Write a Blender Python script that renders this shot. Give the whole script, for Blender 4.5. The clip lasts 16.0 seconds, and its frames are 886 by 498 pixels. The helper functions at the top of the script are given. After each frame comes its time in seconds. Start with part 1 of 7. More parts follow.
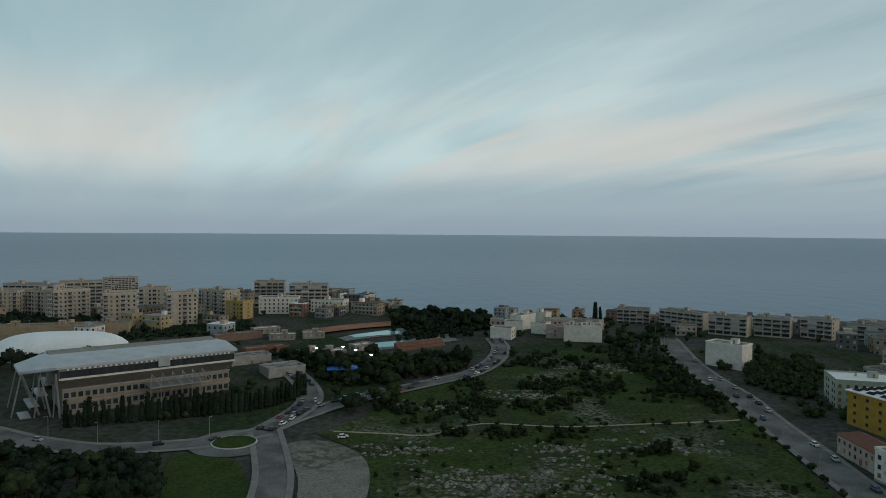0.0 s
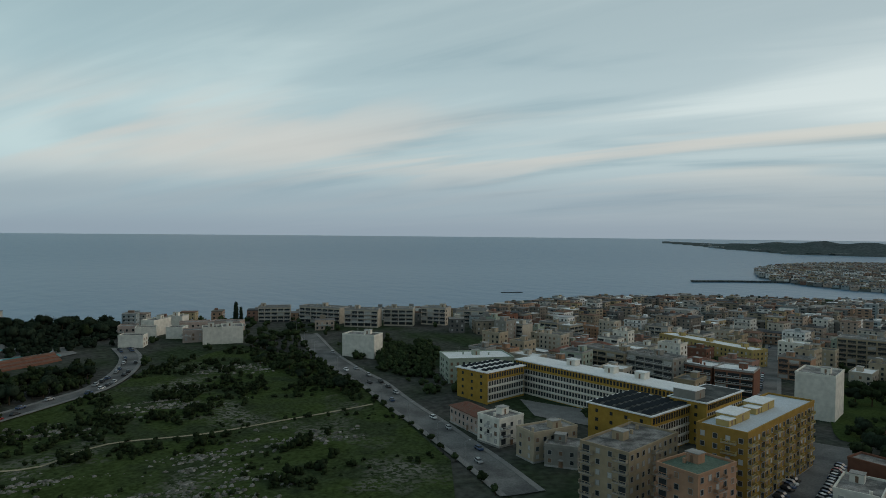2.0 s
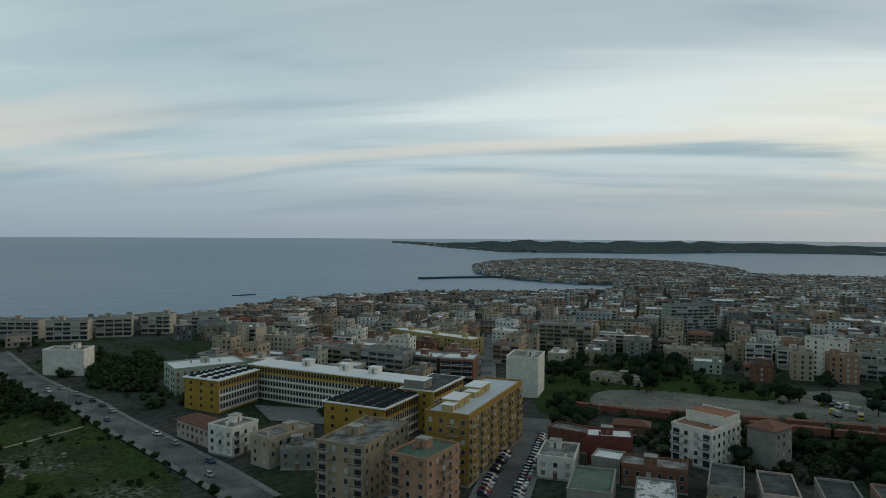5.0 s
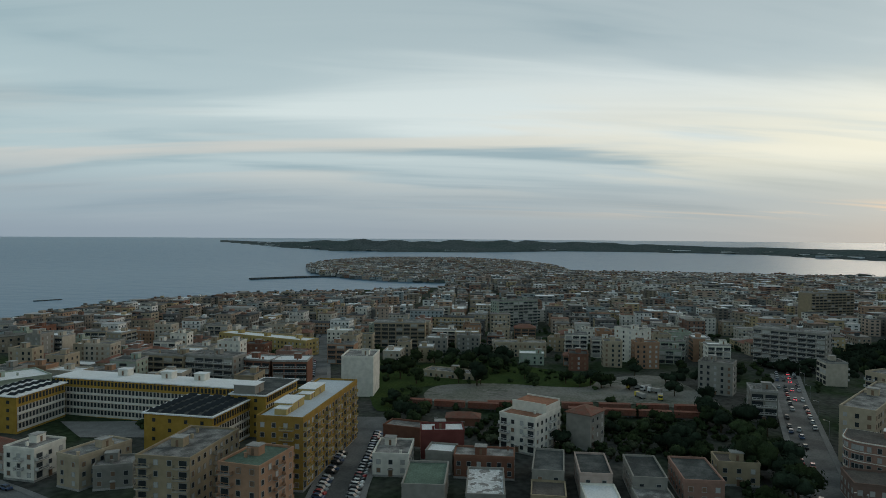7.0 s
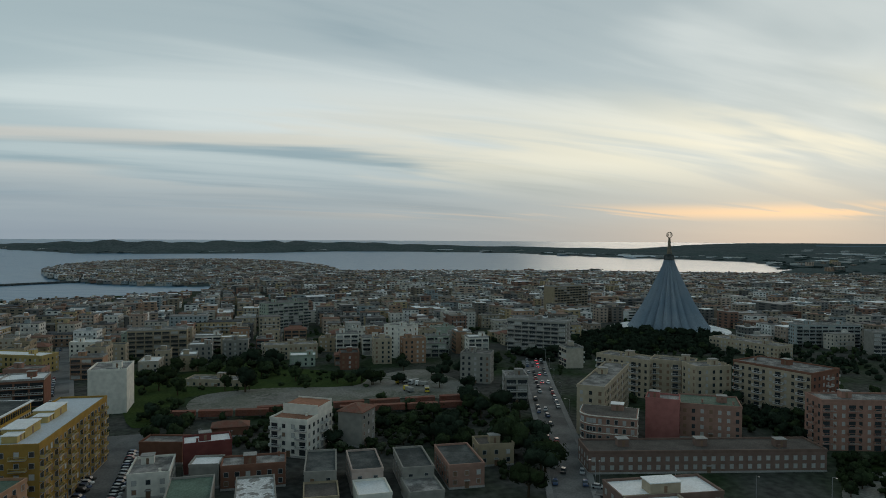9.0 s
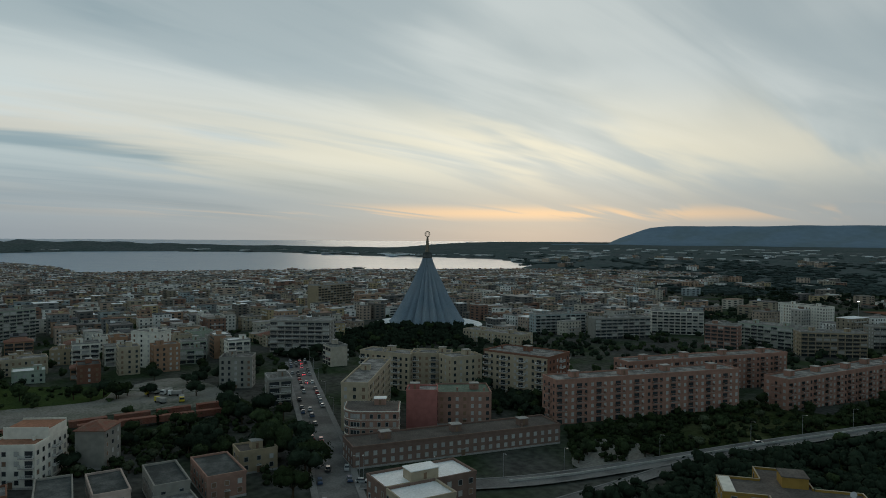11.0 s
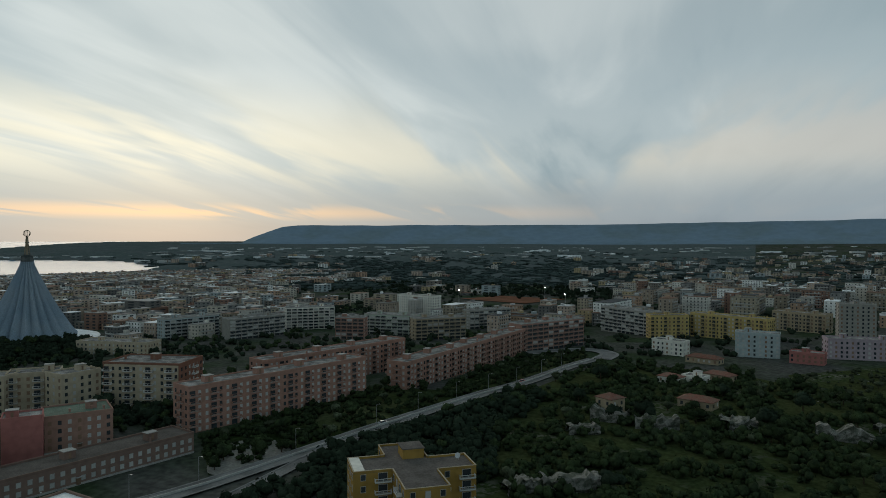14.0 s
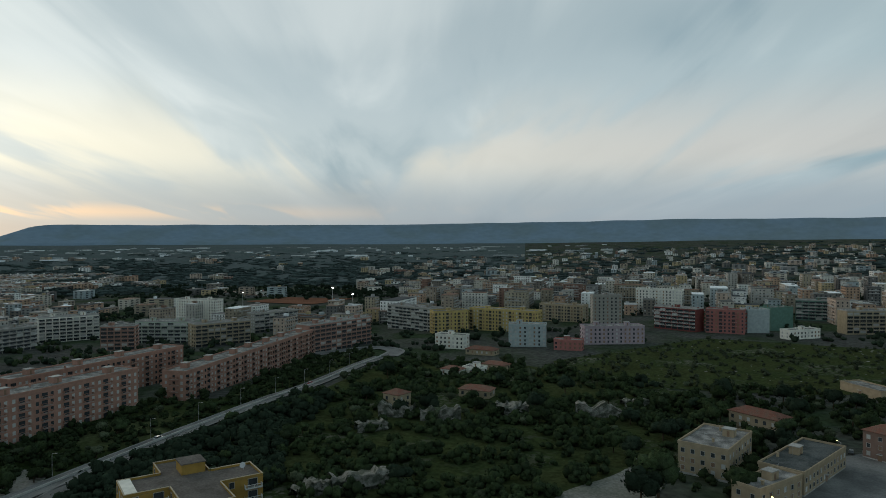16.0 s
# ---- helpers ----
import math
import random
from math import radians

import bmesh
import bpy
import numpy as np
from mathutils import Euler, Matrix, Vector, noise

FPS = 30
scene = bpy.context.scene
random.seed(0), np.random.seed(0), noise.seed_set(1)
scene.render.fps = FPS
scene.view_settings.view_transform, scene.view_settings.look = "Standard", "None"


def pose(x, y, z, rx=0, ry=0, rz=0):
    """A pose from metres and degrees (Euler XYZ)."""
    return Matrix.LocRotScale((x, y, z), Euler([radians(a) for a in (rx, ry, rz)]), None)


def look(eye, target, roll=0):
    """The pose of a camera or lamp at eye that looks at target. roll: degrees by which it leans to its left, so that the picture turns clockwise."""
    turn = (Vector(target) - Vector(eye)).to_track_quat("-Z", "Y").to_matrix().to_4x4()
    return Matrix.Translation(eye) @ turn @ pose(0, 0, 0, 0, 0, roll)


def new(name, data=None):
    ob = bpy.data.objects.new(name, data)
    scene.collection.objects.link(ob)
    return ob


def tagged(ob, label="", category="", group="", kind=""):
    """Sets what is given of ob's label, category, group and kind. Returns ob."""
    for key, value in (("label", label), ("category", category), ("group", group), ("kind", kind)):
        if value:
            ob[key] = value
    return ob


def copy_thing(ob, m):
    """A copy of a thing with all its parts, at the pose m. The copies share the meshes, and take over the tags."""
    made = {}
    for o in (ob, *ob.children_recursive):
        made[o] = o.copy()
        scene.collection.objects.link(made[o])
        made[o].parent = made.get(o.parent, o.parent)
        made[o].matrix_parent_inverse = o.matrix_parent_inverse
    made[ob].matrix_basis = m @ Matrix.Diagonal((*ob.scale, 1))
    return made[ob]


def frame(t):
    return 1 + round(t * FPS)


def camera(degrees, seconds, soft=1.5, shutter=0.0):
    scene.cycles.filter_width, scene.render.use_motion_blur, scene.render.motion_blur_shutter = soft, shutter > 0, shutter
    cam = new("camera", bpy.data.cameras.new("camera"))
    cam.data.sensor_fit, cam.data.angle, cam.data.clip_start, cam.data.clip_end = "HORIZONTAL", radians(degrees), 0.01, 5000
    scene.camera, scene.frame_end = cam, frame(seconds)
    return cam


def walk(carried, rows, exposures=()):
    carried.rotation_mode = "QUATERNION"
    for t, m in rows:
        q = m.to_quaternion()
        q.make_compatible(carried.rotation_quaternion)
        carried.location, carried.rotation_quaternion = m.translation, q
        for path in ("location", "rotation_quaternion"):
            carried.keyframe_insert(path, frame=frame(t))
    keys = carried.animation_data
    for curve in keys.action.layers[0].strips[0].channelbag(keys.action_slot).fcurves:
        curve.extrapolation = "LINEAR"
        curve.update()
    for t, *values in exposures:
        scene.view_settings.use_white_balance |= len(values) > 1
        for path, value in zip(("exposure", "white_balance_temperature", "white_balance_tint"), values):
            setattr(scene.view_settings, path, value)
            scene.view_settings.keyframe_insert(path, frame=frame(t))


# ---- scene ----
EXPOSURES = [(0.0, 0.0), (5.5, 0.05), (9.0, -0.10), (12.5, -0.20), (14.5, 0.08), (16.0, 0.22)]
FOV = 66.41
cam = camera(FOV, 16.0, soft=0.9)
EYE_Z = 110.0
# seconds, yaw, pitch, lean
ROWS = [
    (0, 0.02, -1.50, -0.41),
    (0.5, -7.40, -1.49, -0.57),
    (1, -14.82, -1.45, -0.59),
    (1.5, -22.30, -1.39, -0.50),
    (2, -29.73, -1.35, -0.55),
    (2.5, -37.02, -1.35, -0.46),
    (3, -44.21, -1.34, -0.43),
    (3.2, -46.15, -1.31, -0.42),
    (5.3, -53.08, -1.18, -0.33),
    (5.5, -54.15, -1.20, -0.33),
    (6, -57.73, -1.16, -0.35),
    (6.5, -61.80, -1.13, -0.41),
    (7, -65.89, -1.13, -0.43),
    (7.5, -70.48, -1.10, -0.30),
    (8, -75.33, -1.05, -0.31),
    (8.5, -80.21, -1.04, -0.31),
    (9, -85.14, -0.99, -0.33),
    (9.2, -87.12, -0.95, -0.32),
    (11.3, -107.95, -0.98, -0.34),
    (11.5, -109.96, -0.99, -0.27),
    (12, -114.98, -0.96, -0.26),
    (12.5, -120.04, -0.95, -0.15),
    (13, -125.10, -0.96, -0.12),
    (13.5, -130.13, -0.97, -0.15),
    (14, -135.21, -0.92, -0.09),
    (14.5, -140.30, -0.95, -0.04),
    (15, -145.34, -0.95, -0.03),
    (15.5, -149.26, -0.93, -0.03),
    (16, -153.08, -0.92, 0.10),
]
walk(cam, [(t, pose(0, 0, EYE_Z, 90 + pitch, lean, yaw)) for t, yaw, pitch, lean in ROWS], EXPOSURES)

# ---------------------------------------------------------------- sky and light
world = bpy.data.worlds.new("world")
scene.world = world
world.use_nodes = True
wt = world.node_tree
wt.nodes.clear()


def wnode(kind, **values):
    n = wt.nodes.new(kind)
    for k, v in values.items():
        n.inputs[k].default_value = v
    return n


def wmath(op, a, b=None, clamp=False):
    n = wt.nodes.new("ShaderNodeMath")
    n.operation, n.use_clamp = op, clamp
    for i, v in enumerate((a, b)):
        if v is None:
            continue
        if isinstance(v, (int, float)):
            n.inputs[i].default_value = v
        else:
            wt.links.new(v, n.inputs[i])
    return n.outputs[0]


def wramp(fac, stops):
    n = wt.nodes.new("ShaderNodeValToRGB")
    n.color_ramp.interpolation = "EASE"
    while len(n.color_ramp.elements) < len(stops):
        n.color_ramp.elements.new(0.5)
    for e, (p, c) in zip(n.color_ramp.elements, stops):
        e.position, e.color = p, (*c, 1) if len(c) == 3 else c
    wt.links.new(fac, n.inputs[0])
    return n.outputs[0]


def wmix(fac, a, b, blend="MIX"):
    n = wt.nodes.new("ShaderNodeMix")
    n.data_type, n.blend_type = "RGBA", blend
    for i, v in ((0, fac), (6, a), (7, b)):
        if isinstance(v, (int, float)):
            n.inputs[i].default_value = v
        elif isinstance(v, tuple):
            n.inputs[i].default_value = (*v, 1)
        else:
            wt.links.new(v, n.inputs[i])
    return n.outputs[2]


SUN_AZ, SUN_EL = -113.0, 9.0  # degrees left of the first view, degrees up
coord = wt.nodes.new("ShaderNodeTexCoord").outputs["Generated"]
sep = wt.nodes.new("ShaderNodeSeparateXYZ")
wt.links.new(coord, sep.inputs[0])
sx, sy, sz = sep.outputs
up = wmath("MAXIMUM", sz, 0.0)
# streets of high cloud, drawn out along one line of wind
WIND = (-math.sin(radians(-152)), math.cos(radians(-152)))
depth = wmath("ADD", up, 0.13)
along = wmath("DIVIDE", wmath("ADD", wmath("MULTIPLY", sx, WIND[0]), wmath("MULTIPLY", sy, WIND[1])), depth)
across = wmath("DIVIDE", wmath("ADD", wmath("MULTIPLY", sx, -WIND[1]), wmath("MULTIPLY", sy, WIND[0])), depth)
deck = wt.nodes.new("ShaderNodeCombineXYZ")
wt.links.new(along, deck.inputs[0])
wt.links.new(across, deck.inputs[1])


def cloud_street(length, breadth, detail, seed, rough=0.5, warp=0.4):
    m = wt.nodes.new("ShaderNodeMapping")
    m.inputs["Location"].default_value = (seed, seed * 0.7, seed * 0.3)
    m.inputs["Scale"].default_value = (length, breadth, 1)
    wt.links.new(deck.outputs[0], m.inputs[0])
    n = wnode("ShaderNodeTexNoise", Scale=1.0, Detail=detail, Roughness=rough, Distortion=warp)
    wt.links.new(m.outputs[0], n.inputs["Vector"])
    return n.outputs["Fac"]


broad = cloud_street(0.22, 0.62, 3.0, 4.3, 0.45, 0.8)
streak = cloud_street(0.45, 2.1, 5.0, 8.3, 0.52, 0.6)
cover = wmath("ADD", wmath("MULTIPLY", broad, 0.66), wmath("MULTIPLY", streak, 0.34))
# level haze low down evens the cloud out
cover = wmath("ADD", cover, wmath("MULTIPLY", wmath("SUBTRACT", 0.525, cover), wramp(sz, [(0.02, (0.6, 0.6, 0.6)), (0.11, (0, 0, 0))])))
thick = wramp(cover, [(0.38, (0, 0, 0)), (0.505, (0.5, 0.5, 0.5)), (0.64, (1, 1, 1))])
cool = wmix(thick, (0.29, 0.44, 0.50), (0.52, 0.675, 0.70))
sunv = (-math.sin(radians(SUN_AZ)), math.cos(radians(SUN_AZ)))
toward = wmath("ADD", wmath("MULTIPLY", sx, sunv[0]), wmath("MULTIPLY", sy, sunv[1]))
side = wmath("MULTIPLY", wmath("ADD", toward, 0.35), 0.74, True)
glow_side = wmath("POWER", side, 5.0)
wide_side = wmath("MULTIPLY", side, 1.15, True)
# grey-white towards the setting sun
cool = wmix(wmath("MULTIPLY", wide_side, 0.95, True), cool, wmix(thick, (0.285, 0.405, 0.465), (0.735, 0.81, 0.805)))
# pale belt of thin cloud above the horizon, then dusk blue at its foot
belt = wramp(sz, [(0.0, (0, 0, 0)), (0.045, (0.2, 0.2, 0.2)), (0.12, (1, 1, 1)), (0.24, (0, 0, 0))])
belt_c = wmix(glow_side, (0.63, 0.615, 0.575), (1.0, 0.95, 0.74))
lines = cloud_street(0.35, 1.5, 4.0, 1.7, 0.5, 0.5)
belt_f = wmath("MULTIPLY", belt, wramp(lines, [(0.42, (0.1, 0.1, 0.1)), (0.58, (1, 1, 1))]))
sky = wmix(wmath("MULTIPLY", belt_f, 0.75), cool, belt_c)
foot = wramp(sz, [(0.0, (1, 1, 1)), (0.04, (0.7, 0.7, 0.7)), (0.11, (0, 0, 0))])
foot_c = wmix(glow_side, (0.255, 0.315, 0.39), (0.37, 0.395, 0.395))
sky = wmix(wmath("MULTIPLY", foot, 0.8), sky, foot_c)
# a thin burning line low in the west
low_line = wramp(sz, [(0.022, (0, 0, 0)), (0.036, (1, 1, 1)), (0.052, (0, 0, 0))])
low_f = wmath("MULTIPLY", wmath("MULTIPLY", low_line, wmath("POWER", side, 14.0)), wramp(lines, [(0.46, (0, 0, 0)), (0.54, (1, 1, 1))]))
sky = wmix(wmath("MULTIPLY", low_f, 0.8), sky, (0.98, 0.68, 0.42))
nishita = wt.nodes.new("ShaderNodeTexSky")
nishita.sky_type, nishita.sun_disc = "NISHITA", False
nishita.sun_elevation, nishita.sun_rotation = radians(SUN_EL), radians(-SUN_AZ)
clear = wmix(1.0, nishita.outputs[0], (0.1, 0.1, 0.1), "MULTIPLY")
sky = wmix(0.96, clear, sky)
# the cloud thickens overhead at dusk
sky = wmix(1.0, sky, wramp(sz, [(0.13, (1, 1, 1)), (0.33, (0.84, 0.85, 0.86)), (0.75, (0.60, 0.60, 0.605))]), "MULTIPLY")
# heavier cloud to the south-west, past the sunset
south = wmath("ADD", wmath("MULTIPLY", sx, math.sin(radians(172))), wmath("MULTIPLY", sy, math.cos(radians(172))))
sky = wmix(1.0, sky, wramp(south, [(0.45, (1, 1, 1)), (0.95, (0.83, 0.83, 0.84))]), "MULTIPLY")
bg = wt.nodes.new("ShaderNodeBackground")
bg.inputs["Strength"].default_value = 1.0
wt.links.new(sky, bg.inputs[0])
wt.links.new(bg.outputs[0], wt.nodes.new("ShaderNodeOutputWorld").inputs[0])

sun = new("sun", bpy.data.lights.new("sun", "SUN"))
sun.data.energy, sun.data.angle, sun.data.color = 0.6, radians(40), (1.0, 0.86, 0.68)
sun.matrix_world = look((sunv[0] * 900, sunv[1] * 900, 400), (0, 0, 110))

def lerp(v, xs, ys):
    return float(np.interp(v, xs, ys))


def smooth(a, b, v):
    k = min(1.0, max(0.0, (v - a) / (b - a)))
    return k * k * (3 - 2 * k)


def squeeze(big):
    """Distance at which something lies that is really `big` metres off (the far country is drawn in)."""
    return big if big < 2000 else 2000 + 900 * math.log(1 + (big - 2000) / 900)


def widen(r):
    return r if r < 2000 else 2000 + 900 * (math.exp((r - 2000) / 900) - 1)


def bearing(x, y):
    """Degrees left of straight ahead, from 60 down to -300."""
    a = math.degrees(math.atan2(-x, y))
    return a - 360 if a > 60 else a


def coast(a):
    """Distance from the eye's foot to the near shore."""
    return lerp(-a, (-60, -27, 0, 20, 35, 45, 52, 57, 60, 66, 68, 90, 100, 107, 110.5, 112, 112.6, 117, 225, 280, 300),
                (860, 860, 830, 830, 1000, 1120, 1190, 1210, 1240, 1330, 1980, 2060, 2100, 2150, 2200, 2560, 40000, 40000, 40000, 1000, 900))


def far_shore(a):
    return lerp(-a, (47, 48, 50, 53, 57, 63, 69, 76, 83, 91, 94, 99, 107, 109.5, 112, 300), (30000, 9500, 7600, 5700, 4600, 4500, 4500, 5100, 5100, 4850, 4400, 4000, 3650, 3500, 2850, 2850))


ISLAND = (2000, 930)


def in_island(x, y):
    """The old town on its island, a long oval lying off the harbour."""
    dx, dy = x - ISLAND[0], y - ISLAND[1]
    c, s = math.cos(0.56), math.sin(0.56)
    u, v = dx * c + dy * s, -dx * s + dy * c
    return (u / 640) ** 2 + (v / 400) ** 2 < 1


def is_land(x, y, big, a):
    if big < coast(a) or in_island(x, y):
        return True
    return -300 < a < -47 and big > far_shore(a) and (a < -112 or big < far_shore(a) + 3200 + 14000 * smooth(-100, -112, a))


def relief(big, a):
    low = lerp(big, (0, 350, 700, 1400, 2500, 30000), (30, 30, 18, 9, 5, 5))
    up = lerp(big, (0, 400, 700, 1200, 2000, 3000, 5000, 30000), (30, 30, 29, 38, 56, 76, 92, 92))
    w = smooth(-136, -166, a) * (1 - smooth(-215, -250, a))
    w += (smooth(-150, -192, a) * (1 - smooth(-215, -250, a)) - w) * smooth(750, 1600, big)
    east = lerp(big, (0, 300, 470, 560, 700, 800, 1400), (30, 30, 38, 38, 20, 5, 5))
    north = lerp(big, (0, 300, 450, 680, 800, 860, 1400), (30, 30, 41, 42, 25, 5, 5))
    east += (north - east) * smooth(0, 9, a)
    e = smooth(-40, -31, a)
    low = low + (east - low) * e
    return low + (up - low) * w


def ground_z(x, y):
    """Height of the land at a place (within the squeezed distance)."""
    r = math.hypot(x, y)
    return relief(r, bearing(x, y))


# ---------------------------------------------------------------- materials
def material(name, base, rough=0.8, vary=0.25, scale=0.3, bump=0.0, per_object=0.0, island=0.0, second=None, metal=0.0, fine=3.0, low=0.4, high=0.6):
    """Paint with stains at two sizes; vary: how much lighter and darker; second: a colour mixed in where the broad stain is strong."""
    m = bpy.data.materials.new(name)
    m.use_nodes = True
    t = m.node_tree
    p = t.nodes["Principled BSDF"]
    p.inputs["Roughness"].default_value, p.inputs["Metallic"].default_value = rough, metal
    p.inputs["Specular IOR Level"].default_value = 0.0 if rough > 0.89 else 0.05 if rough > 0.75 else 0.5
    geo = t.nodes.new("ShaderNodeNewGeometry")
    pos = geo.outputs["Position"]

    def noise_at(s, d):
        n = t.nodes.new("ShaderNodeTexNoise")
        n.inputs["Scale"].default_value, n.inputs["Detail"].default_value = s, d
        t.links.new(pos, n.inputs["Vector"])
        return n.outputs["Fac"]

    def mix(f, a, b, blend="MIX"):
        n = t.nodes.new("ShaderNodeMix")
        n.data_type, n.blend_type = "RGBA", blend
        for i, v in ((0, f), (6, a), (7, b)):
            if isinstance(v, (int, float)):
                n.inputs[i].default_value = v
            elif isinstance(v, tuple):
                n.inputs[i].default_value = (*v, 1)
            else:
                t.links.new(v, n.inputs[i])
        return n.outputs[2]

    def spread(f, lo, hi, a=0.3, b=0.7):
        n = t.nodes.new("ShaderNodeMapRange")
        n.inputs[1].default_value, n.inputs[2].default_value = a, b
        n.inputs[3].default_value, n.inputs[4].default_value = lo, hi
        t.links.new(f, n.inputs[0])
        return n.outputs[0]

    broad_n, fine_n = noise_at(scale, 4.0), noise_at(scale * fine * 3, 5.0)
    col = tuple(base)
    if second:
        col = mix(spread(broad_n, 0, 1, low, high), col, tuple(second))
    k = t.nodes.new("ShaderNodeMath")
    k.operation = "MULTIPLY"
    t.links.new(spread(broad_n, 1 - vary * 0.6, 1 + vary * 0.6), k.inputs[0])
    t.links.new(spread(fine_n, 1 - vary * 0.6, 1 + vary * 0.6), k.inputs[1])
    out = k.outputs[0]
    for amount, kind in ((per_object, "o"), (island, "i")):
        if amount:
            src = t.nodes.new("ShaderNodeObjectInfo").outputs["Random"] if kind == "o" else geo.outputs["Random Per Island"]
            k2 = t.nodes.new("ShaderNodeMath")
            k2.operation = "MULTIPLY"
            t.links.new(spread(src, 1 - amount, 1 + amount, 0, 1), k2.inputs[0])
            t.links.new(out, k2.inputs[1])
            out = k2.outputs[0]
    grey = t.nodes.new("ShaderNodeCombineColor")
    for i in range(3):
        t.links.new(out, grey.inputs[i])
    t.links.new(mix(1.0, col, grey.outputs[0], "MULTIPLY"), p.inputs["Base Color"])
    if bump:
        b = t.nodes.new("ShaderNodeBump")
        b.inputs["Distance"].default_value = bump
        t.links.new(fine_n, b.inputs["Height"])
        t.links.new(b.outputs[0], p.inputs["Normal"])
    return m


def island_palette(name, colours, rough=0.85, vary=0.3):
    """One material that gives every loose piece of a mesh one of several colours."""
    m = material(name, colours[0], rough, vary, 0.15)
    t = m.node_tree
    p = t.nodes["Principled BSDF"]
    old = p.inputs["Base Color"].links[0].from_node
    geo = t.nodes.new("ShaderNodeNewGeometry")
    ramp = t.nodes.new("ShaderNodeValToRGB")
    ramp.color_ramp.interpolation = "CONSTANT"
    while len(ramp.color_ramp.elements) < len(colours):
        ramp.color_ramp.elements.new(0.5)
    for i, (e, c) in enumerate(zip(ramp.color_ramp.elements, colours)):
        e.position, e.color = i / len(colours), (*c, 1)
    t.links.new(geo.outputs["Random Per Island"], ramp.inputs[0])
    t.links.new(ramp.outputs[0], old.inputs[6])
    return m


def wall_paint(name, c):
    return material(name, c, 0.88, 0.22, 0.10, 0.0, 0.08, 0, tuple(v * 0.86 for v in c), fine=1.5)


WHITE = wall_paint("white_render", (0.693, 0.660, 0.594))
CREAM = wall_paint("cream_render", (0.399, 0.334, 0.247))
PALECREAM = wall_paint("pale_cream_render", (0.46, 0.405, 0.335))
BEIGE = wall_paint("beige_render", (0.33, 0.265, 0.18))
OCHRE = wall_paint("ochre_render", (0.399, 0.251, 0.055))
MUSTARD = wall_paint("mustard_render", (0.30, 0.185, 0.05))
YELLOW = wall_paint("yellow_render", (0.43, 0.325, 0.135))
SALMON = wall_paint("salmon_render", (0.367, 0.220, 0.144))
PINK = wall_paint("pink_render", (0.319, 0.190, 0.150))
ROSE = wall_paint("rose_render", (0.335, 0.137, 0.123))
PINKWHITE = wall_paint("pinkish_render", (0.415, 0.327, 0.287))
GREYWALL = wall_paint("grey_render", (0.264, 0.251, 0.226))
PALEGREEN = wall_paint("pale_green_render", (0.335, 0.380, 0.315))
PALEBLUE = wall_paint("pale_blue_render", (0.335, 0.380, 0.383))
TEAL = wall_paint("teal_render", (0.104, 0.182, 0.150))
LILAC = wall_paint("lilac_render", (0.319, 0.258, 0.287))
BRICKRED = wall_paint("brick_red_render", (0.205, 0.100, 0.070))
DARKRED = wall_paint("dark_red_render", (0.175, 0.058, 0.052))
REDBROWN = wall_paint("red_brown_render", (0.195, 0.130, 0.108))
ROSEBRICK = wall_paint("rose_brick", (0.33, 0.187, 0.145))
STONEWALL = wall_paint("old_stone", (0.319, 0.251, 0.171))
SCHOOL_BAND = wall_paint("pale_window_band", (0.439, 0.403, 0.356))
GREY_ROOF = material("grey_roof_felt", (0.15, 0.145, 0.14), 0.9, 0.5, 0.25, 0, 0.2, 0, (0.23, 0.22, 0.21))
BROWN_ROOF = material("brown_terrace_tiles", (0.12, 0.105, 0.095), 0.9, 0.35, 0.2, 0, 0.1)
WHITE_ROOF = material("white_roof_coat", (0.76, 0.77, 0.78), 0.7, 0.2, 0.2, 0, 0.06, 0, (0.62, 0.62, 0.62))
PALE_ROOF = material("pale_bluish_roof_coat", (0.50, 0.55, 0.60), 0.75, 0.25, 0.2, 0, 0, 0, (0.40, 0.44, 0.48))
PATCHED_ROOF = material("patched_white_roof", (0.62, 0.62, 0.62), 0.85, 0.5, 0.35, 0, 0, 0, (0.20, 0.19, 0.18), low=0.5, high=0.56)
DARK_ROOF = material("dark_roof_felt", (0.055, 0.062, 0.062), 0.85, 0.4, 0.2, 0, 0.15, 0, (0.085, 0.09, 0.088))
GREEN_ROOF = material("green_roof_coat", (0.10, 0.14, 0.11), 0.8, 0.4, 0.2, 0, 0.1)
TILE_ROOF = material("red_roof_tiles", (0.215, 0.095, 0.07), 0.85, 0.45, 0.5, 0.05, 0.2, 0, (0.14, 0.085, 0.065))
CONCRETE = material("concrete", (0.31, 0.30, 0.285), 0.85, 0.3, 0.3, 0, 0.1)
GLASS = material("window_glass", (0.035, 0.04, 0.045), 0.15, 0.2, 0.5, 0, 0.3)
SHUTTER = material("pale_shutter", (0.36, 0.355, 0.34), 0.6, 0.15, 0.5, 0, 0.15)
SHUTTER_BROWN = material("brown_shutter", (0.17, 0.10, 0.06), 0.6, 0.2, 0.5, 0, 0.2)
RAIL = material("balcony_rail", (0.54, 0.53, 0.51), 0.5, 0.15, 0.5, 0, 0.1)
SOLAR = material("solar_panel", (0.02, 0.025, 0.03), 0.8, 0.2, 0.5)
ASPHALT = material("worn_asphalt", (0.108, 0.107, 0.106), 0.85, 0.3, 0.08, 0.0, 0, 0, (0.148, 0.146, 0.143), fine=6)
GRAVEL = material("pale_gravel", (0.23, 0.22, 0.20), 0.95, 0.45, 0.06, 0.0, 0, 0, (0.13, 0.13, 0.11), fine=6)
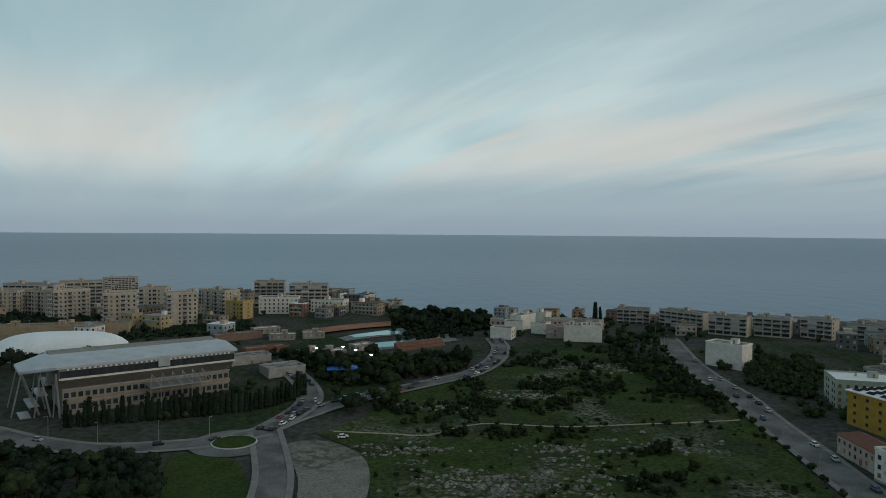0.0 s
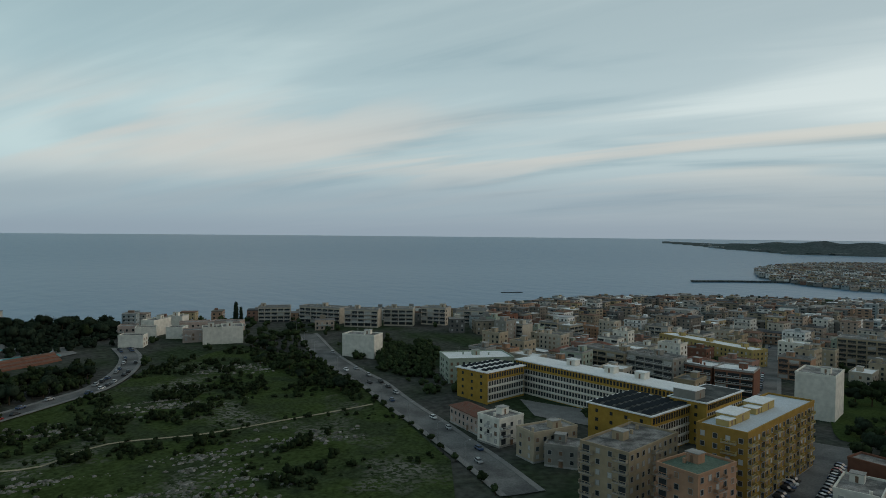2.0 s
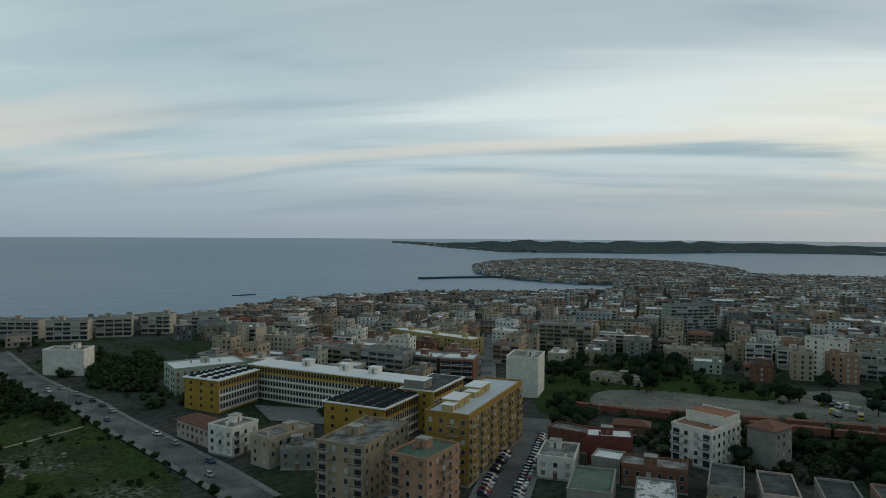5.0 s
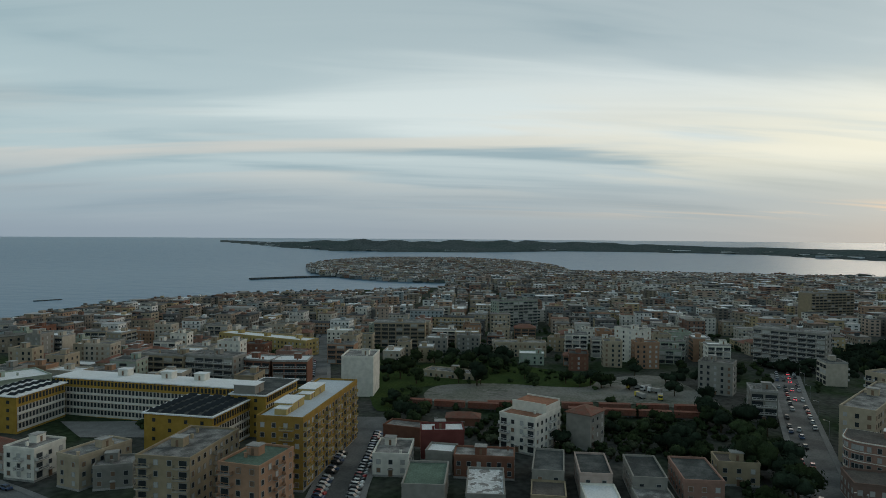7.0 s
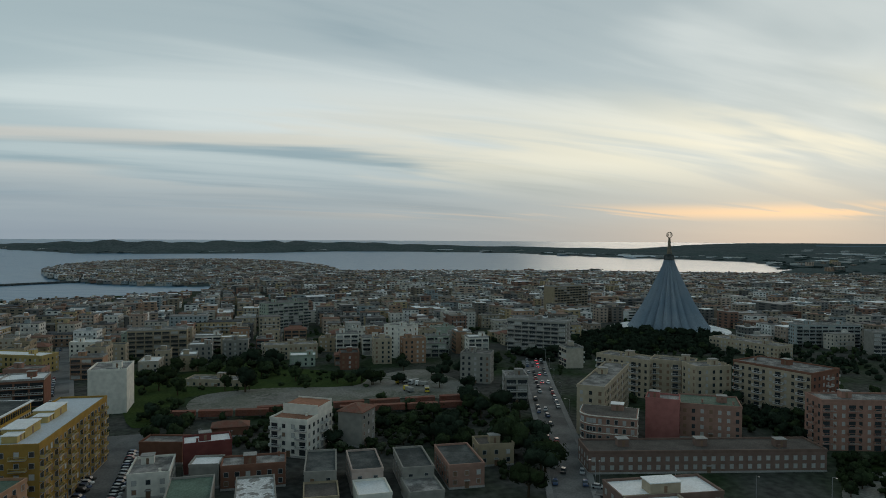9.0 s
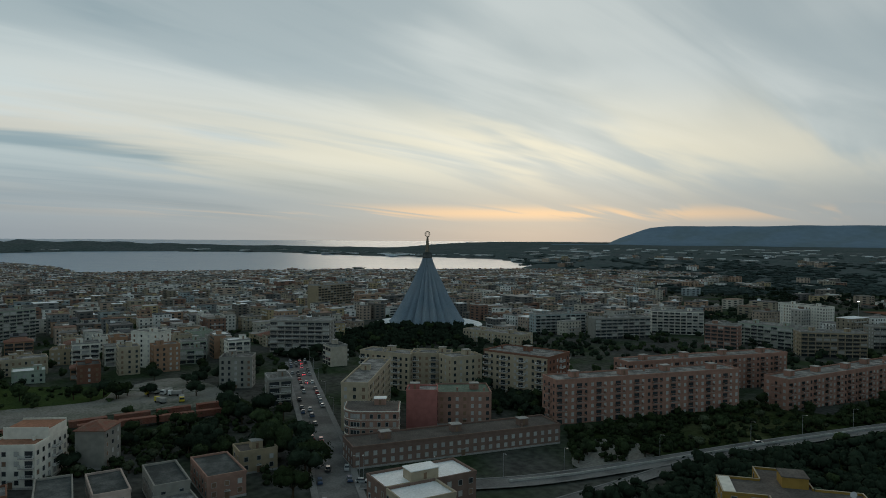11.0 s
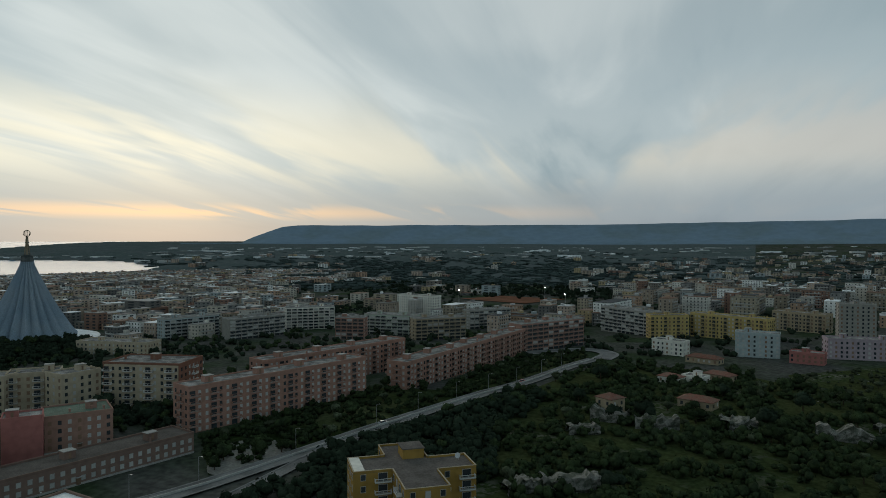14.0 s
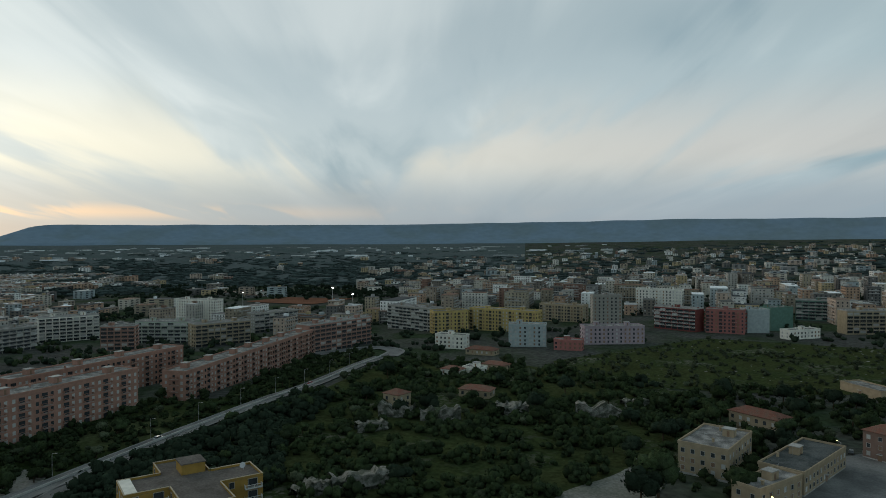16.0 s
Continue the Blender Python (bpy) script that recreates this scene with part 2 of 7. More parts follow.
KERB = material("kerb_stone", (0.40, 0.39, 0.37), 0.85, 0.2, 0.3)
PAVING = material("pavement_slabs", (0.20, 0.195, 0.19), 0.9, 0.25, 0.2)
GRASS = material("meadow_grass", (0.056, 0.080, 0.028), 0.95, 0.7, 0.045, 0.3, 0, 0, (0.030, 0.040, 0.021), fine=5)
LAWN = material("lawn_grass", (0.052, 0.076, 0.026), 0.95, 0.5, 0.06, 0.2, 0, 0, (0.030, 0.046, 0.018), fine=5)
SCRUBLAND = material("scrubland_soil", (0.022, 0.034, 0.012), 0.95, 0.6, 0.03, 0.3, 0, 0, (0.048, 0.055, 0.026), fine=6)
GROUND = material("town_ground", (0.082, 0.082, 0.076), 0.95, 0.6, 0.02, 0.0, 0, 0, (0.028, 0.040, 0.022), fine=6)
# far fields, with pale blue-grey distance haze mixed into the colour
FARMLAND_HAZED = material("hazed_farmland", (0.098, 0.116, 0.118), 0.95, 0.45, 0.006, 0.0, 0, 0, (0.06, 0.077, 0.076), fine=5)
# leaves of the far trees, paled and blued to paint in distance haze
LEAF_HAZED = material("hazed_far_leaves", (0.052, 0.069, 0.066), 0.95, 0.4, 0.05, 0, 0, 0.4)
HEATH_GRASS = material("dry_heath_grass", (0.052, 0.062, 0.026), 0.95, 0.6, 0.03, 0.3, 0, 0, (0.025, 0.036, 0.014), fine=6)
EARTH_PATH = material("earth_path", (0.30, 0.26, 0.18), 0.95, 0.3, 0.2)
ROCK = material("limestone", (0.27, 0.255, 0.235), 0.95, 0.55, 0.5, 0.1, 0, 0.4, (0.10, 0.10, 0.085))
QUARRY_ROCK = material("stained_quarry_limestone", (0.25, 0.24, 0.215), 0.95, 0.6, 0.35, 0.1, 0, 0, (0.07, 0.075, 0.06), low=0.42, high=0.56)
BARK = material("bark", (0.06, 0.045, 0.03), 0.95, 0.3, 2.0)
LEAF = material("broad_leaves", (0.036, 0.052, 0.023), 0.92, 0.5, 0.25, 0, 0.35, 0.25, (0.020, 0.028, 0.015))
LEAF_DARK = material("dark_needles", (0.022, 0.032, 0.021), 0.92, 0.4, 0.25, 0, 0.25, 0.2)
LEAF_OLIVE = material("olive_leaves", (0.060, 0.072, 0.044), 0.92, 0.4, 0.25, 0, 0.3, 0.22)
RUST = material("rusty_red_sheet", (0.22, 0.085, 0.06), 0.8, 0.4, 0.2, 0, 0.1, 0, (0.16, 0.08, 0.06))
POOL = material("pool_water", (0.12, 0.36, 0.38), 0.1, 0.15, 0.1)
TERRACOTTA = material("terracotta_deck", (0.30, 0.155, 0.105), 0.9, 0.3, 0.1)
MEMBRANE = material("white_membrane", (0.74, 0.76, 0.78), 0.55, 0.1, 0.1)
SHEET_ROOF = material("pale_roof_sheet", (0.40, 0.43, 0.46), 0.6, 0.2, 0.15)
TRACK = material("dull_red_track", (0.15, 0.075, 0.05), 0.95, 0.3, 0.05)
CONE_CONCRETE = material("weathered_bluish_concrete", (0.22, 0.28, 0.34), 0.8, 0.3, 0.05, 0.0, 0, 0, (0.22, 0.26, 0.30), fine=8)
METAL = material("galvanised_metal", (0.35, 0.35, 0.36), 0.45, 0.15, 0.5, metal=0.6)
BRONZE = material("dull_bronze", (0.20, 0.17, 0.12), 0.45, 0.2, 0.5, metal=0.8)


def stony(m, stone, broad, fine_s, lo, hi):
    """Adds bare weathered stone that breaks through the turf in ragged patches."""
    t = m.node_tree
    p = t.nodes["Principled BSDF"]
    old = p.inputs["Base Color"].links[0].from_socket
    pos = t.nodes.new("ShaderNodeNewGeometry").outputs["Position"]
    facs = []
    for sc, a, b, det in ((broad, lo, hi, 3.0), (fine_s, 0.47, 0.56, 6.0)):
        n = t.nodes.new("ShaderNodeTexNoise")
        n.inputs["Scale"].default_value, n.inputs["Detail"].default_value = sc, det
        r = t.nodes.new("ShaderNodeMapRange")
        r.inputs[1].default_value, r.inputs[2].default_value = a, b
        t.links.new(pos, n.inputs["Vector"])
        t.links.new(n.outputs["Fac"], r.inputs[0])
        facs.append(r.outputs[0])
    k = t.nodes.new("ShaderNodeMath")
    k.operation = "MULTIPLY"
    t.links.new(facs[0], k.inputs[0])
    t.links.new(facs[1], k.inputs[1])
    mx = t.nodes.new("ShaderNodeMix")
    mx.data_type = "RGBA"
    t.links.new(k.outputs[0], mx.inputs[0])
    t.links.new(old, mx.inputs[6])
    mx.inputs[7].default_value = (*stone, 1)
    t.links.new(mx.outputs[2], p.inputs["Base Color"])


stony(GRASS, (0.15, 0.145, 0.125), 0.024, 0.55, 0.545, 0.66)
stony(HEATH_GRASS, (0.12, 0.115, 0.095), 0.03, 0.45, 0.56, 0.70)
stony(GRAVEL, (0.10, 0.105, 0.085), 0.035, 0.3, 0.50, 0.58)


def sea_material():
    m = bpy.data.materials.new("sea_water")
    m.use_nodes = True
    t = m.node_tree
    p = t.nodes["Principled BSDF"]
    p.inputs["Base Color"].default_value = (0.008, 0.102, 0.196, 1)
    p.inputs["Roughness"].default_value, p.inputs["IOR"].default_value = 0.3, 1.33
    p.inputs["Specular IOR Level"].default_value = 0.26
    geo = t.nodes.new("ShaderNodeNewGeometry")
    m1 = t.nodes.new("ShaderNodeMapping")
    m1.inputs["Scale"].default_value = (0.03, 0.012, 1)
    n = t.nodes.new("ShaderNodeTexNoise")
    n.inputs["Scale"].default_value, n.inputs["Detail"].default_value = 1.0, 6.0
    t.links.new(geo.outputs["Position"], m1.inputs[0])
    t.links.new(m1.outputs[0], n.inputs["Vector"])
    b = t.nodes.new("ShaderNodeBump")
    b.inputs["Distance"].default_value, b.inputs["Strength"].default_value = 4.0, 0.5
    t.links.new(n.outputs["Fac"], b.inputs["Height"])
    t.links.new(b.outputs[0], p.inputs["Normal"])
    return m


SEA = sea_material()


# ---------------------------------------------------------------- mesh helpers
def mesh_of(name, verts, faces, mats, idx=None, flat=True):
    me = bpy.data.meshes.new(name)
    me.from_pydata([tuple(v) for v in verts], [], [tuple(f) for f in faces])
    for m in mats if isinstance(mats, (list, tuple)) else [mats]:
        me.materials.append(m)
    if idx is not None:
        me.polygons.foreach_set("material_index", idx)
    if not flat:
        me.polygons.foreach_set("use_smooth", [True] * len(me.polygons))
    me.update()
    return me


BOX_F = [(0, 3, 2, 1), (4, 5, 6, 7), (0, 1, 5, 4), (1, 2, 6, 5), (2, 3, 7, 6), (3, 0, 4, 7)]


class Shape:
    """Collects boxes and prisms into one mesh."""

    def __init__(self):
        self.v, self.f, self.m = [], [], []

    def box(self, x0, y0, z0, x1, y1, z1, mat=0, taper=0.0):
        n = len(self.v)
        t = taper
        self.v += [(x0, y0, z0), (x1, y0, z0), (x1, y1, z0), (x0, y1, z0),
                   (x0 + t, y0 + t, z1), (x1 - t, y0 + t, z1), (x1 - t, y1 - t, z1), (x0 + t, y1 - t, z1)]
        self.f += [tuple(n + i for i in q) for q in BOX_F]
        self.m += [mat] * 6
        return self

    def turned_box(self, cx, cy, z0, w, d, h, a, mat=0):
        n = len(self.v)
        c, s = math.cos(a), math.sin(a)
        for z in (z0, z0 + h):
            for u, v in ((-w / 2, -d / 2), (w / 2, -d / 2), (w / 2, d / 2), (-w / 2, d / 2)):
                self.v.append((cx + u * c - v * s, cy + u * s + v * c, z))
        self.f += [tuple(n + i for i in q) for q in BOX_F]
        self.m += [mat] * 6

    def pane(self, cx, cy, z0, w, h, a, mat=0):
        """An upright pane facing the side that its turn names."""
        n = len(self.v)
        c, s_ = math.cos(a) * w / 2, math.sin(a) * w / 2
        self.v += [(cx - c, cy - s_, z0), (cx + c, cy + s_, z0), (cx + c, cy + s_, z0 + h), (cx - c, cy - s_, z0 + h)]
        self.f.append((n, n + 1, n + 2, n + 3))
        self.m.append(mat)

    def poly(self, pts, faces, mat=0):
        n = len(self.v)
        self.v += pts
        self.f += [tuple(n + i for i in q) for q in faces]
        self.m += [mat] * len(faces)

    def tube(self, p, q, r0, r1, sides=6, mat=0):
        p, q = Vector(p), Vector(q)
        ax = (q - p).normalized()
        u = ax.orthogonal().normalized()
        w = ax.cross(u)
        n = len(self.v)
        for c, r in ((p, r0), (q, r1)):
            for i in range(sides):
                a = 2 * math.pi * i / sides
                self.v.append(tuple(c + (u * math.cos(a) + w * math.sin(a)) * r))
        for i in range(sides):
            j = (i + 1) % sides
            self.f.append((n + i, n + j, n + sides + j, n + sides + i))
        self.f += [tuple(n + i for i in reversed(range(sides))), tuple(n + sides + i for i in range(sides))]
        self.m += [mat] * (sides + 2)

    def mesh(self, name, mats, flat=True):
        return mesh_of(name, self.v, self.f, mats, self.m, flat)


def part(name, mesh, parent, m=None, label=""):
    ob = new(name, mesh)
    ob.parent = parent
    if m is not None:
        ob.matrix_basis = m
    if label:
        ob["label"] = label
    return ob


def thing(name, x, y, z, turn, label, category, group="", kind=""):
    ob = new(name)
    ob.empty_display_size = 0.5
    ob.matrix_basis = pose(x, y, z, 0, 0, turn)
    return tagged(ob, label, category, group, kind)


def structure(name, mesh, label, category):
    return tagged(new(name, mesh), label, category, kind="structure")


def inside(px, py, poly):
    c = False
    j = len(poly) - 1
    for i in range(len(poly)):
        (xi, yi), (xj, yj) = poly[i], poly[j]
        if (yi > py) != (yj > py) and px < (xj - xi) * (py - yi) / (yj - yi) + xi:
            c = not c
        j = i
    return c


def curve_points(pts, step=6.0):
    """A smooth line through some corners (Catmull-Rom), cut every few metres."""
    p = [Vector(q) for q in pts]
    p = [p[0] * 2 - p[1]] + p + [p[-1] * 2 - p[-2]]
    out = []
    for i in range(1, len(p) - 2):
        n = max(1, int((p[i + 1] - p[i]).length / step))
        for k in range(n):
            t = k / n
            out.append(0.5 * (2 * p[i] + (p[i + 1] - p[i - 1]) * t + (2 * p[i - 1] - 5 * p[i] + 4 * p[i + 1] - p[i + 2]) * t * t
                              + (3 * p[i] - p[i - 1] - 3 * p[i + 1] + p[i + 2]) * t ** 3))
    out.append(p[-2])
    return out


FIELD = [(-23, 331), (-34, 287), (-49, 263), (-29, 243), (-21, 200), (-30, 160), (98, 162), (120, 203), (133, 289), (141, 332), (132, 378), (102, 439), (40, 392), (23, 361)]
AVENUE_EAST = [(152, 458), (142, 391), (140, 348), (141, 318), (138, 285), (136, 253), (132, 221), (129, 196), (124, 166)]
CURVE_ROAD = [(-70, 268), (-61, 288), (-47, 307), (-23, 329), (-1, 349), (16, 364), (30, 392), (37, 425), (35, 456)]
LOWER_ROAD = [(-234, 267), (-185, 262), (-152, 250), (-127, 243), (-104, 246), (-85, 253), (-70, 266)]
DOWN_ROAD = [(-70, 266), (-62, 242), (-54, 215), (-49, 185), (-45, 157)]
SIDE_ROAD = [(-70, 268), (-64, 291), (-61, 309), (-65, 327), (-77, 351), (-96, 377)]
CAR_PARK = [(-58, 249), (-43, 254), (-28, 237), (-23, 215), (-23, 193), (-28, 172), (-38, 172), (-46, 215)]
AVENUE_SOUTH = [(461, -23), (377, -22), (303, -23), (255, -24), (220, -23), (186, -23), (154, -23)]
BYPASS = [(216, -31), (209, -54), (206, -78), (207, -101), (213, -142), (220, -187), (227, -244), (233, -300), (246, -362), (251, -399)]
ROADSIDE = [(181, -88), (198, -132), (209, -177), (212, -229), (216, -275), (197, -270), (178, -210), (144, -167), (156, -133)]
GRAVEL_LOT = [(218, -106), (240, -122), (241, -136), (227, -144), (216, -135), (210, -114)]
SLIP_ROAD = [(184, -79), (198, -118), (208, -144), (213, -166)]
HEATH_ROAD = [(247, -402), (256, -427), (281, -435), (305, -396)]
CAR_STREET = [(257, 148), (213, 129), (181, 116), (153, 103), (129, 94)]
FAR_STREET = [(258, 179), (322, 221), (412, 281), (507, 342)]
YARD = [(326, 149), (347, 124), (358, 79), (391, 73), (416, 46), (365, 16), (336, 14), (329, 60), (310, 97), (295, 138)]
PARK = [(388, 224), (387, 189), (434, 170), (413, 126), (390, 74), (352, 66), (339, 121), (322, 154), (283, 146), (274, 158)]
HEATH = [(135, -424), (57, -575), (-64, -574), (-45, -406), (-2, -385), (51, -373), (104, -346)]
LATOMIA = [(189, -133), (198, -179), (208, -237), (226, -320), (236, -386), (168, -410), (39, -364), (21, -272), (43, -201), (65, -165), (104, -135)]
MON_YARD = [(-2, -221), (-18, -284), (-33, -299), (-45, -290), (-34, -219), (-8, -191)]
MON_ROAD = [(63, -199), (52, -226), (46, -242), (36, -237), (36, -209), (43, -188)]
GROVE_SW = [(-182, 239), (-146, 240), (-104, 232), (-92, 214), (-77, 181), (-78, 159), (-131, 158)]
LAWN_SW = [(-94, 232), (-75, 235), (-62, 214), (-55, 185), (-71, 174)]
PINK_GARDEN = [(255, -122), (275, -180), (279, -233), (252, -251), (295, -369), (283, -435), (260, -405), (232, -250), (219, -146), (215, -105)]
CONE = (681.5, -165.3)
DOME = (-212.2, 375.9)
STAND = [(-158.4, 280.7), (-102.8, 324.2)]
POOLS = [(-61.2, 441.9), (-33.5, 479.5), (-26.2, 465.0), (-56.1, 436.6)]
TERRACE = [(-95.0, 456.7), (-39.5, 515.7), (-37.7, 491.9), (-88.8, 435.6)]
POOLS_B = [(-45.6, 423.9), (-3.2, 459.1), (2.5, 444.8), (-40.9, 413.3)]
TRIBUNE = [(-26.0, 412.4), (2.5, 434.4)]
WHITE_SHEDS = [(-102.3, 431.1), (-83.7, 437.7), (-77.5, 388.3), (-63.5, 391.9), (-118.3, 450.5), (-49.3, 410.7)]
ISLAND_BED = (-77.7, 251.5)
LOW_ROOFS = [(-108.1, 375.5), (-103.7, 394.9), (-84.3, 355.2), (-130.3, 427.9)]
WALL_DOME = [(-267.0, 406.6), (-210.8, 422.4)]
JETTY = [(1205.1, 1011.1), (1304.2, 965.4), (1387.5, 906.6)]
MOLE = [(1438.4, 922.8), (1382.2, 777.4), (1301.1, 636.5), (1342.6, 643.4)]
REEF = [(670.0, 966.5), (691.9, 936.7)]
BREAKWATER = [(1822.3, 1279.8), (1770.9, 1157.3)]
FLOODS = [(463.3, -632.8), (630.8, -666.3), (441.0, -640.7)]
STADIUM = (655.2, -811.0)
RED_WALLS = [(279.9, 146.4), (290.3, 100.7), (297.8, 71.9), (314.6, 13.3)]
RED_WALLS_B = [(292.1, 109.1), (328.3, 13.9)]
HUTCHES = [(263.5, 107.9)]
CYPRESS = [(-150.2, 267.7), (-122.7, 279.3), (-97.6, 288.7), (-78.7, 299.8), (-64.9, 318.6)]
DOME_HEDGE = [(-240.0, 340.0), (-218.0, 341.0), (-196.0, 350.0), (-172.0, 362.0)]
PATH = [(-43.1, 266.6), (-18.2, 263.5), (-4.9, 262.4), (15.9, 278.3), (50.4, 275.1), (86.6, 280.1), (126.4, 285.0)]
ROCKS = [(-10.6, 243.3), (44.9, 244.5), (42.6, 221.5), (-5.8, 305.6), (45.6, 324.1), (14.0, 211.1), (84.4, 251.9), (88.1, 379.1), (40.8, 202.5), (3.4, 215.7)]
BUSHES = [(4.0, 264.0), (22.5, 306.2), (40.5, 306.3), (56.8, 310.6), (72.8, 324.0), (49.7, 333.9), (26.2, 264.6), (62.3, 212.0), (78.0, 245.2), (135.2, 288.5), (137.4, 322.4), (116.6, 332.9), (137.0, 365.3), (116.5, 378.5), (-31.3, 304.4), (-38.4, 320.4), (-45.4, 295.9), (48.6, 265.1), (74.7, 217.1), (83.3, 333.6)]
FIELD_TOP = [(-17.5, 331.9), (23.1, 357.1), (41.8, 392.5), (101.0, 435.2), (101.0, 392.2), (134.7, 322.5), (124.9, 292.7), (53.8, 294.0), (-19.0, 275.0), (-31.3, 304.4)]
DARKWOOD = [(-53.6, 315.1), (-23.7, 341.0), (-16.2, 309.3), (-43.3, 282.7)]
VILLA_WOOD = [(-43.5, 555.6), (55.4, 865.9), (31.3, 456.4), (-34.5, 493.4)]
EASTWOOD = [(109.6, 456.4), (165.5, 498.1), (132.0, 391.4), (142.7, 322.2), (124.9, 292.7), (111.1, 333.0), (97.7, 392.3)]
HOUSE_WOOD = [(175.4, 389.6), (213.4, 387.3), (182.1, 330.0), (157.0, 341.7)]
SCHOOL_WOOD = [(182.4, 402.8), (206.4, 376.9), (171.6, 311.0), (151.2, 334.1)]
YARD_WOOD = [(254.5, 151.1), (287.3, 148.8), (266.9, 127.3), (229.3, 118.6), (227.7, 132.5)]
MID_WOOD = [(263.6, 110.4), (283.2, 98.3), (308.7, 13.0), (259.3, 10.7), (240.9, 43.8), (242.1, 60.1), (238.4, 95.3)]
AVENUE_WOOD = [(277.5, 45.4), (359.5, -16.6), (284.5, -20.3), (224.3, -14.3), (223.1, -3.2), (243.7, 21.1)]
UPPER_WOOD = [(423.2, 87.5), (457.2, 5.5), (414.3, -19.1), (343.8, -4.6), (349.1, 72.1)]
SANCT_WOOD = [(516.4, -2.3), (601.1, -57.1), (661.3, -121.7), (633.0, -202.2), (530.3, -161.2), (511.8, -69.5), (449.6, -28.1)]
BRICK_WOOD = [(369.0, -107.4), (374.7, -132.3), (292.0, -132.3), (269.4, -122.1), (286.1, -111.6), (311.0, -98.6)]
STAD_WOOD = [(1227.8, -973.7), (606.8, -1191.7), (398.6, -783.5), (519.9, -833.8), (615.0, -827.8), (990.9, -839.9)]
HEATH_TREES = [(232.2, -387.0), (138.1, -411.2), (95.1, -442.9), (37.3, -379.3), (103.8, -346.2), (168.0, -314.7)]
CLIFFS = [(154.9, -258.0), (134.7, -262.8), (151.9, -234.9), (107.1, -287.2), (74.0, -298.4), (62.2, -326.8), (119.4, -178.0), (129.3, -167.8), (113.5, -289.6)]
SPORTS = [(-157.9, 518.5), (-42.1, 538.1), (39.0, 538.1), (35.6, 438.6), (15.0, 378.8), (-26.5, 340.6), (-61.2, 327.6), (-98.9, 343.5)]
SPORT_TREES = [(-102.1, 401.8), (-70.9, 378.9), (16.3, 413.9), (14.7, 372.5), (-26.5, 340.6), (-61.2, 327.6), (-87.2, 354.9)]
MON_TREES = [(62.2, -326.8), (37.3, -379.3), (-2.5, -399.1), (-43.0, -385.4), (-34.4, -306.9), (-21.2, -300.4), (-1.7, -244.2), (13.9, -225.7), (29.4, -217.9), (36.6, -242.9), (46.4, -266.5)]
LANE_TREES = [(571.9, -55.9), (531.8, -86.6), (555.4, -216.6), (480.8, -265.5), (418.5, -187.6), (442.2, -148.1), (466.5, -65.6), (479.1, -46.8)]
POOL_LAMPS = [(-63.3, 377.1), (-57.9, 392.4), (-49.6, 386.1), (-39.8, 377.0), (-72.7, 388.7)]
FAR_LAMPS = [(2171.3, -1919.1), (2312.4, -2093.8), (2148.0, -1966.9)]
VILLA_TREES = [(34.6, -213.3), (11.1, -227.1), (-1.9, -283.0), (25.4, -317.5)]
CONIFER = (116.6, 516.4)
TARP = (-52.8, 355.5)
LORRIES = [(345.3, 46.7), (361.5, 41.8), (367.5, 53.5), (366.8, 46.8), (346.4, 37.3)]
GATE = (46.6, -243.1)
# ---------------------------------------------------------------- ground and sea
def land_sheet():
    azs = [60 - 0.8 * i for i in range(450)]
    rings = [20 * (21000 / 20) ** (i / 250) for i in range(251)]
    verts, faces, idx = [], [], []
    for big in rings:
        r = squeeze(big)
        for a in azs:
            x, y = -math.sin(radians(a)) * r, math.cos(radians(a)) * r
            land = is_land(x, y, big, a)
            z = relief(big, a) if land else -6.0
            if land and big > 2300:
                z += 14 * noise.noise(Vector((x, y, 0)) * 0.002) * smooth(2300, 4000, big)
                if -112 < a < -47:
                    z = 4 + 70 * smooth(-48, -60, a) * math.sin(math.pi * min(1, (big - far_shore(a)) / 3200)) * (1 - 0.7 * smooth(-70, -90, a)) * (0.8 + 0.6 * noise.noise(Vector((a * 0.5, big * 0.001, 0))))
            if land:
                z = max(z, 4.0)
            if land and in_island(x, y):
                z = 5
            z = EYE_Z - (EYE_Z - z) * r / big
            verts.append((x, y, z))
    n = len(azs)
    for i in range(len(rings) - 1):
        for j in range(n):
            k = (j + 1) % n
            faces.append((i * n + j, i * n + k, (i + 1) * n + k, (i + 1) * n + j))
            # past about 1500 m the sheet takes the colour with haze painted in
            hazed_land = rings[i] > 1500 + 260 * noise.noise(Vector((azs[j] * 0.25, i * 0.4, 2)))
            idx.append(1 if hazed_land and -160 < azs[j] - (360 if azs[j] > 60 else 0) < -47 else 0)
    faces.append(tuple(range(n - 1, -1, -1)))
    idx.append(0)
    return mesh_of("ground", verts, faces, [GROUND, FARMLAND_HAZED], idx, flat=False)


structure("ground", land_sheet(), "land with streets, fields and far plain", "ground")


def sea_sheet():
    n = 240
    rings = [300 * (21000 / 300) ** (i / 70) for i in range(71)]
    verts, faces = [], []
    for big in rings:
        r = squeeze(big)
        z = EYE_Z * (1 - r / big)
        verts += [(math.sin(2 * math.pi * j / n) * r, math.cos(2 * math.pi * j / n) * r, z) for j in range(n)]
    for i in range(len(rings) - 1):
        for j in range(n):
            k = (j + 1) % n
            faces.append((i * n + j, (i + 1) * n + j, (i + 1) * n + k, i * n + k))
    return mesh_of("water", verts, faces, SEA, flat=False)


structure("water", sea_sheet(), "calm grey-blue sea and wide harbour bay", "sea")


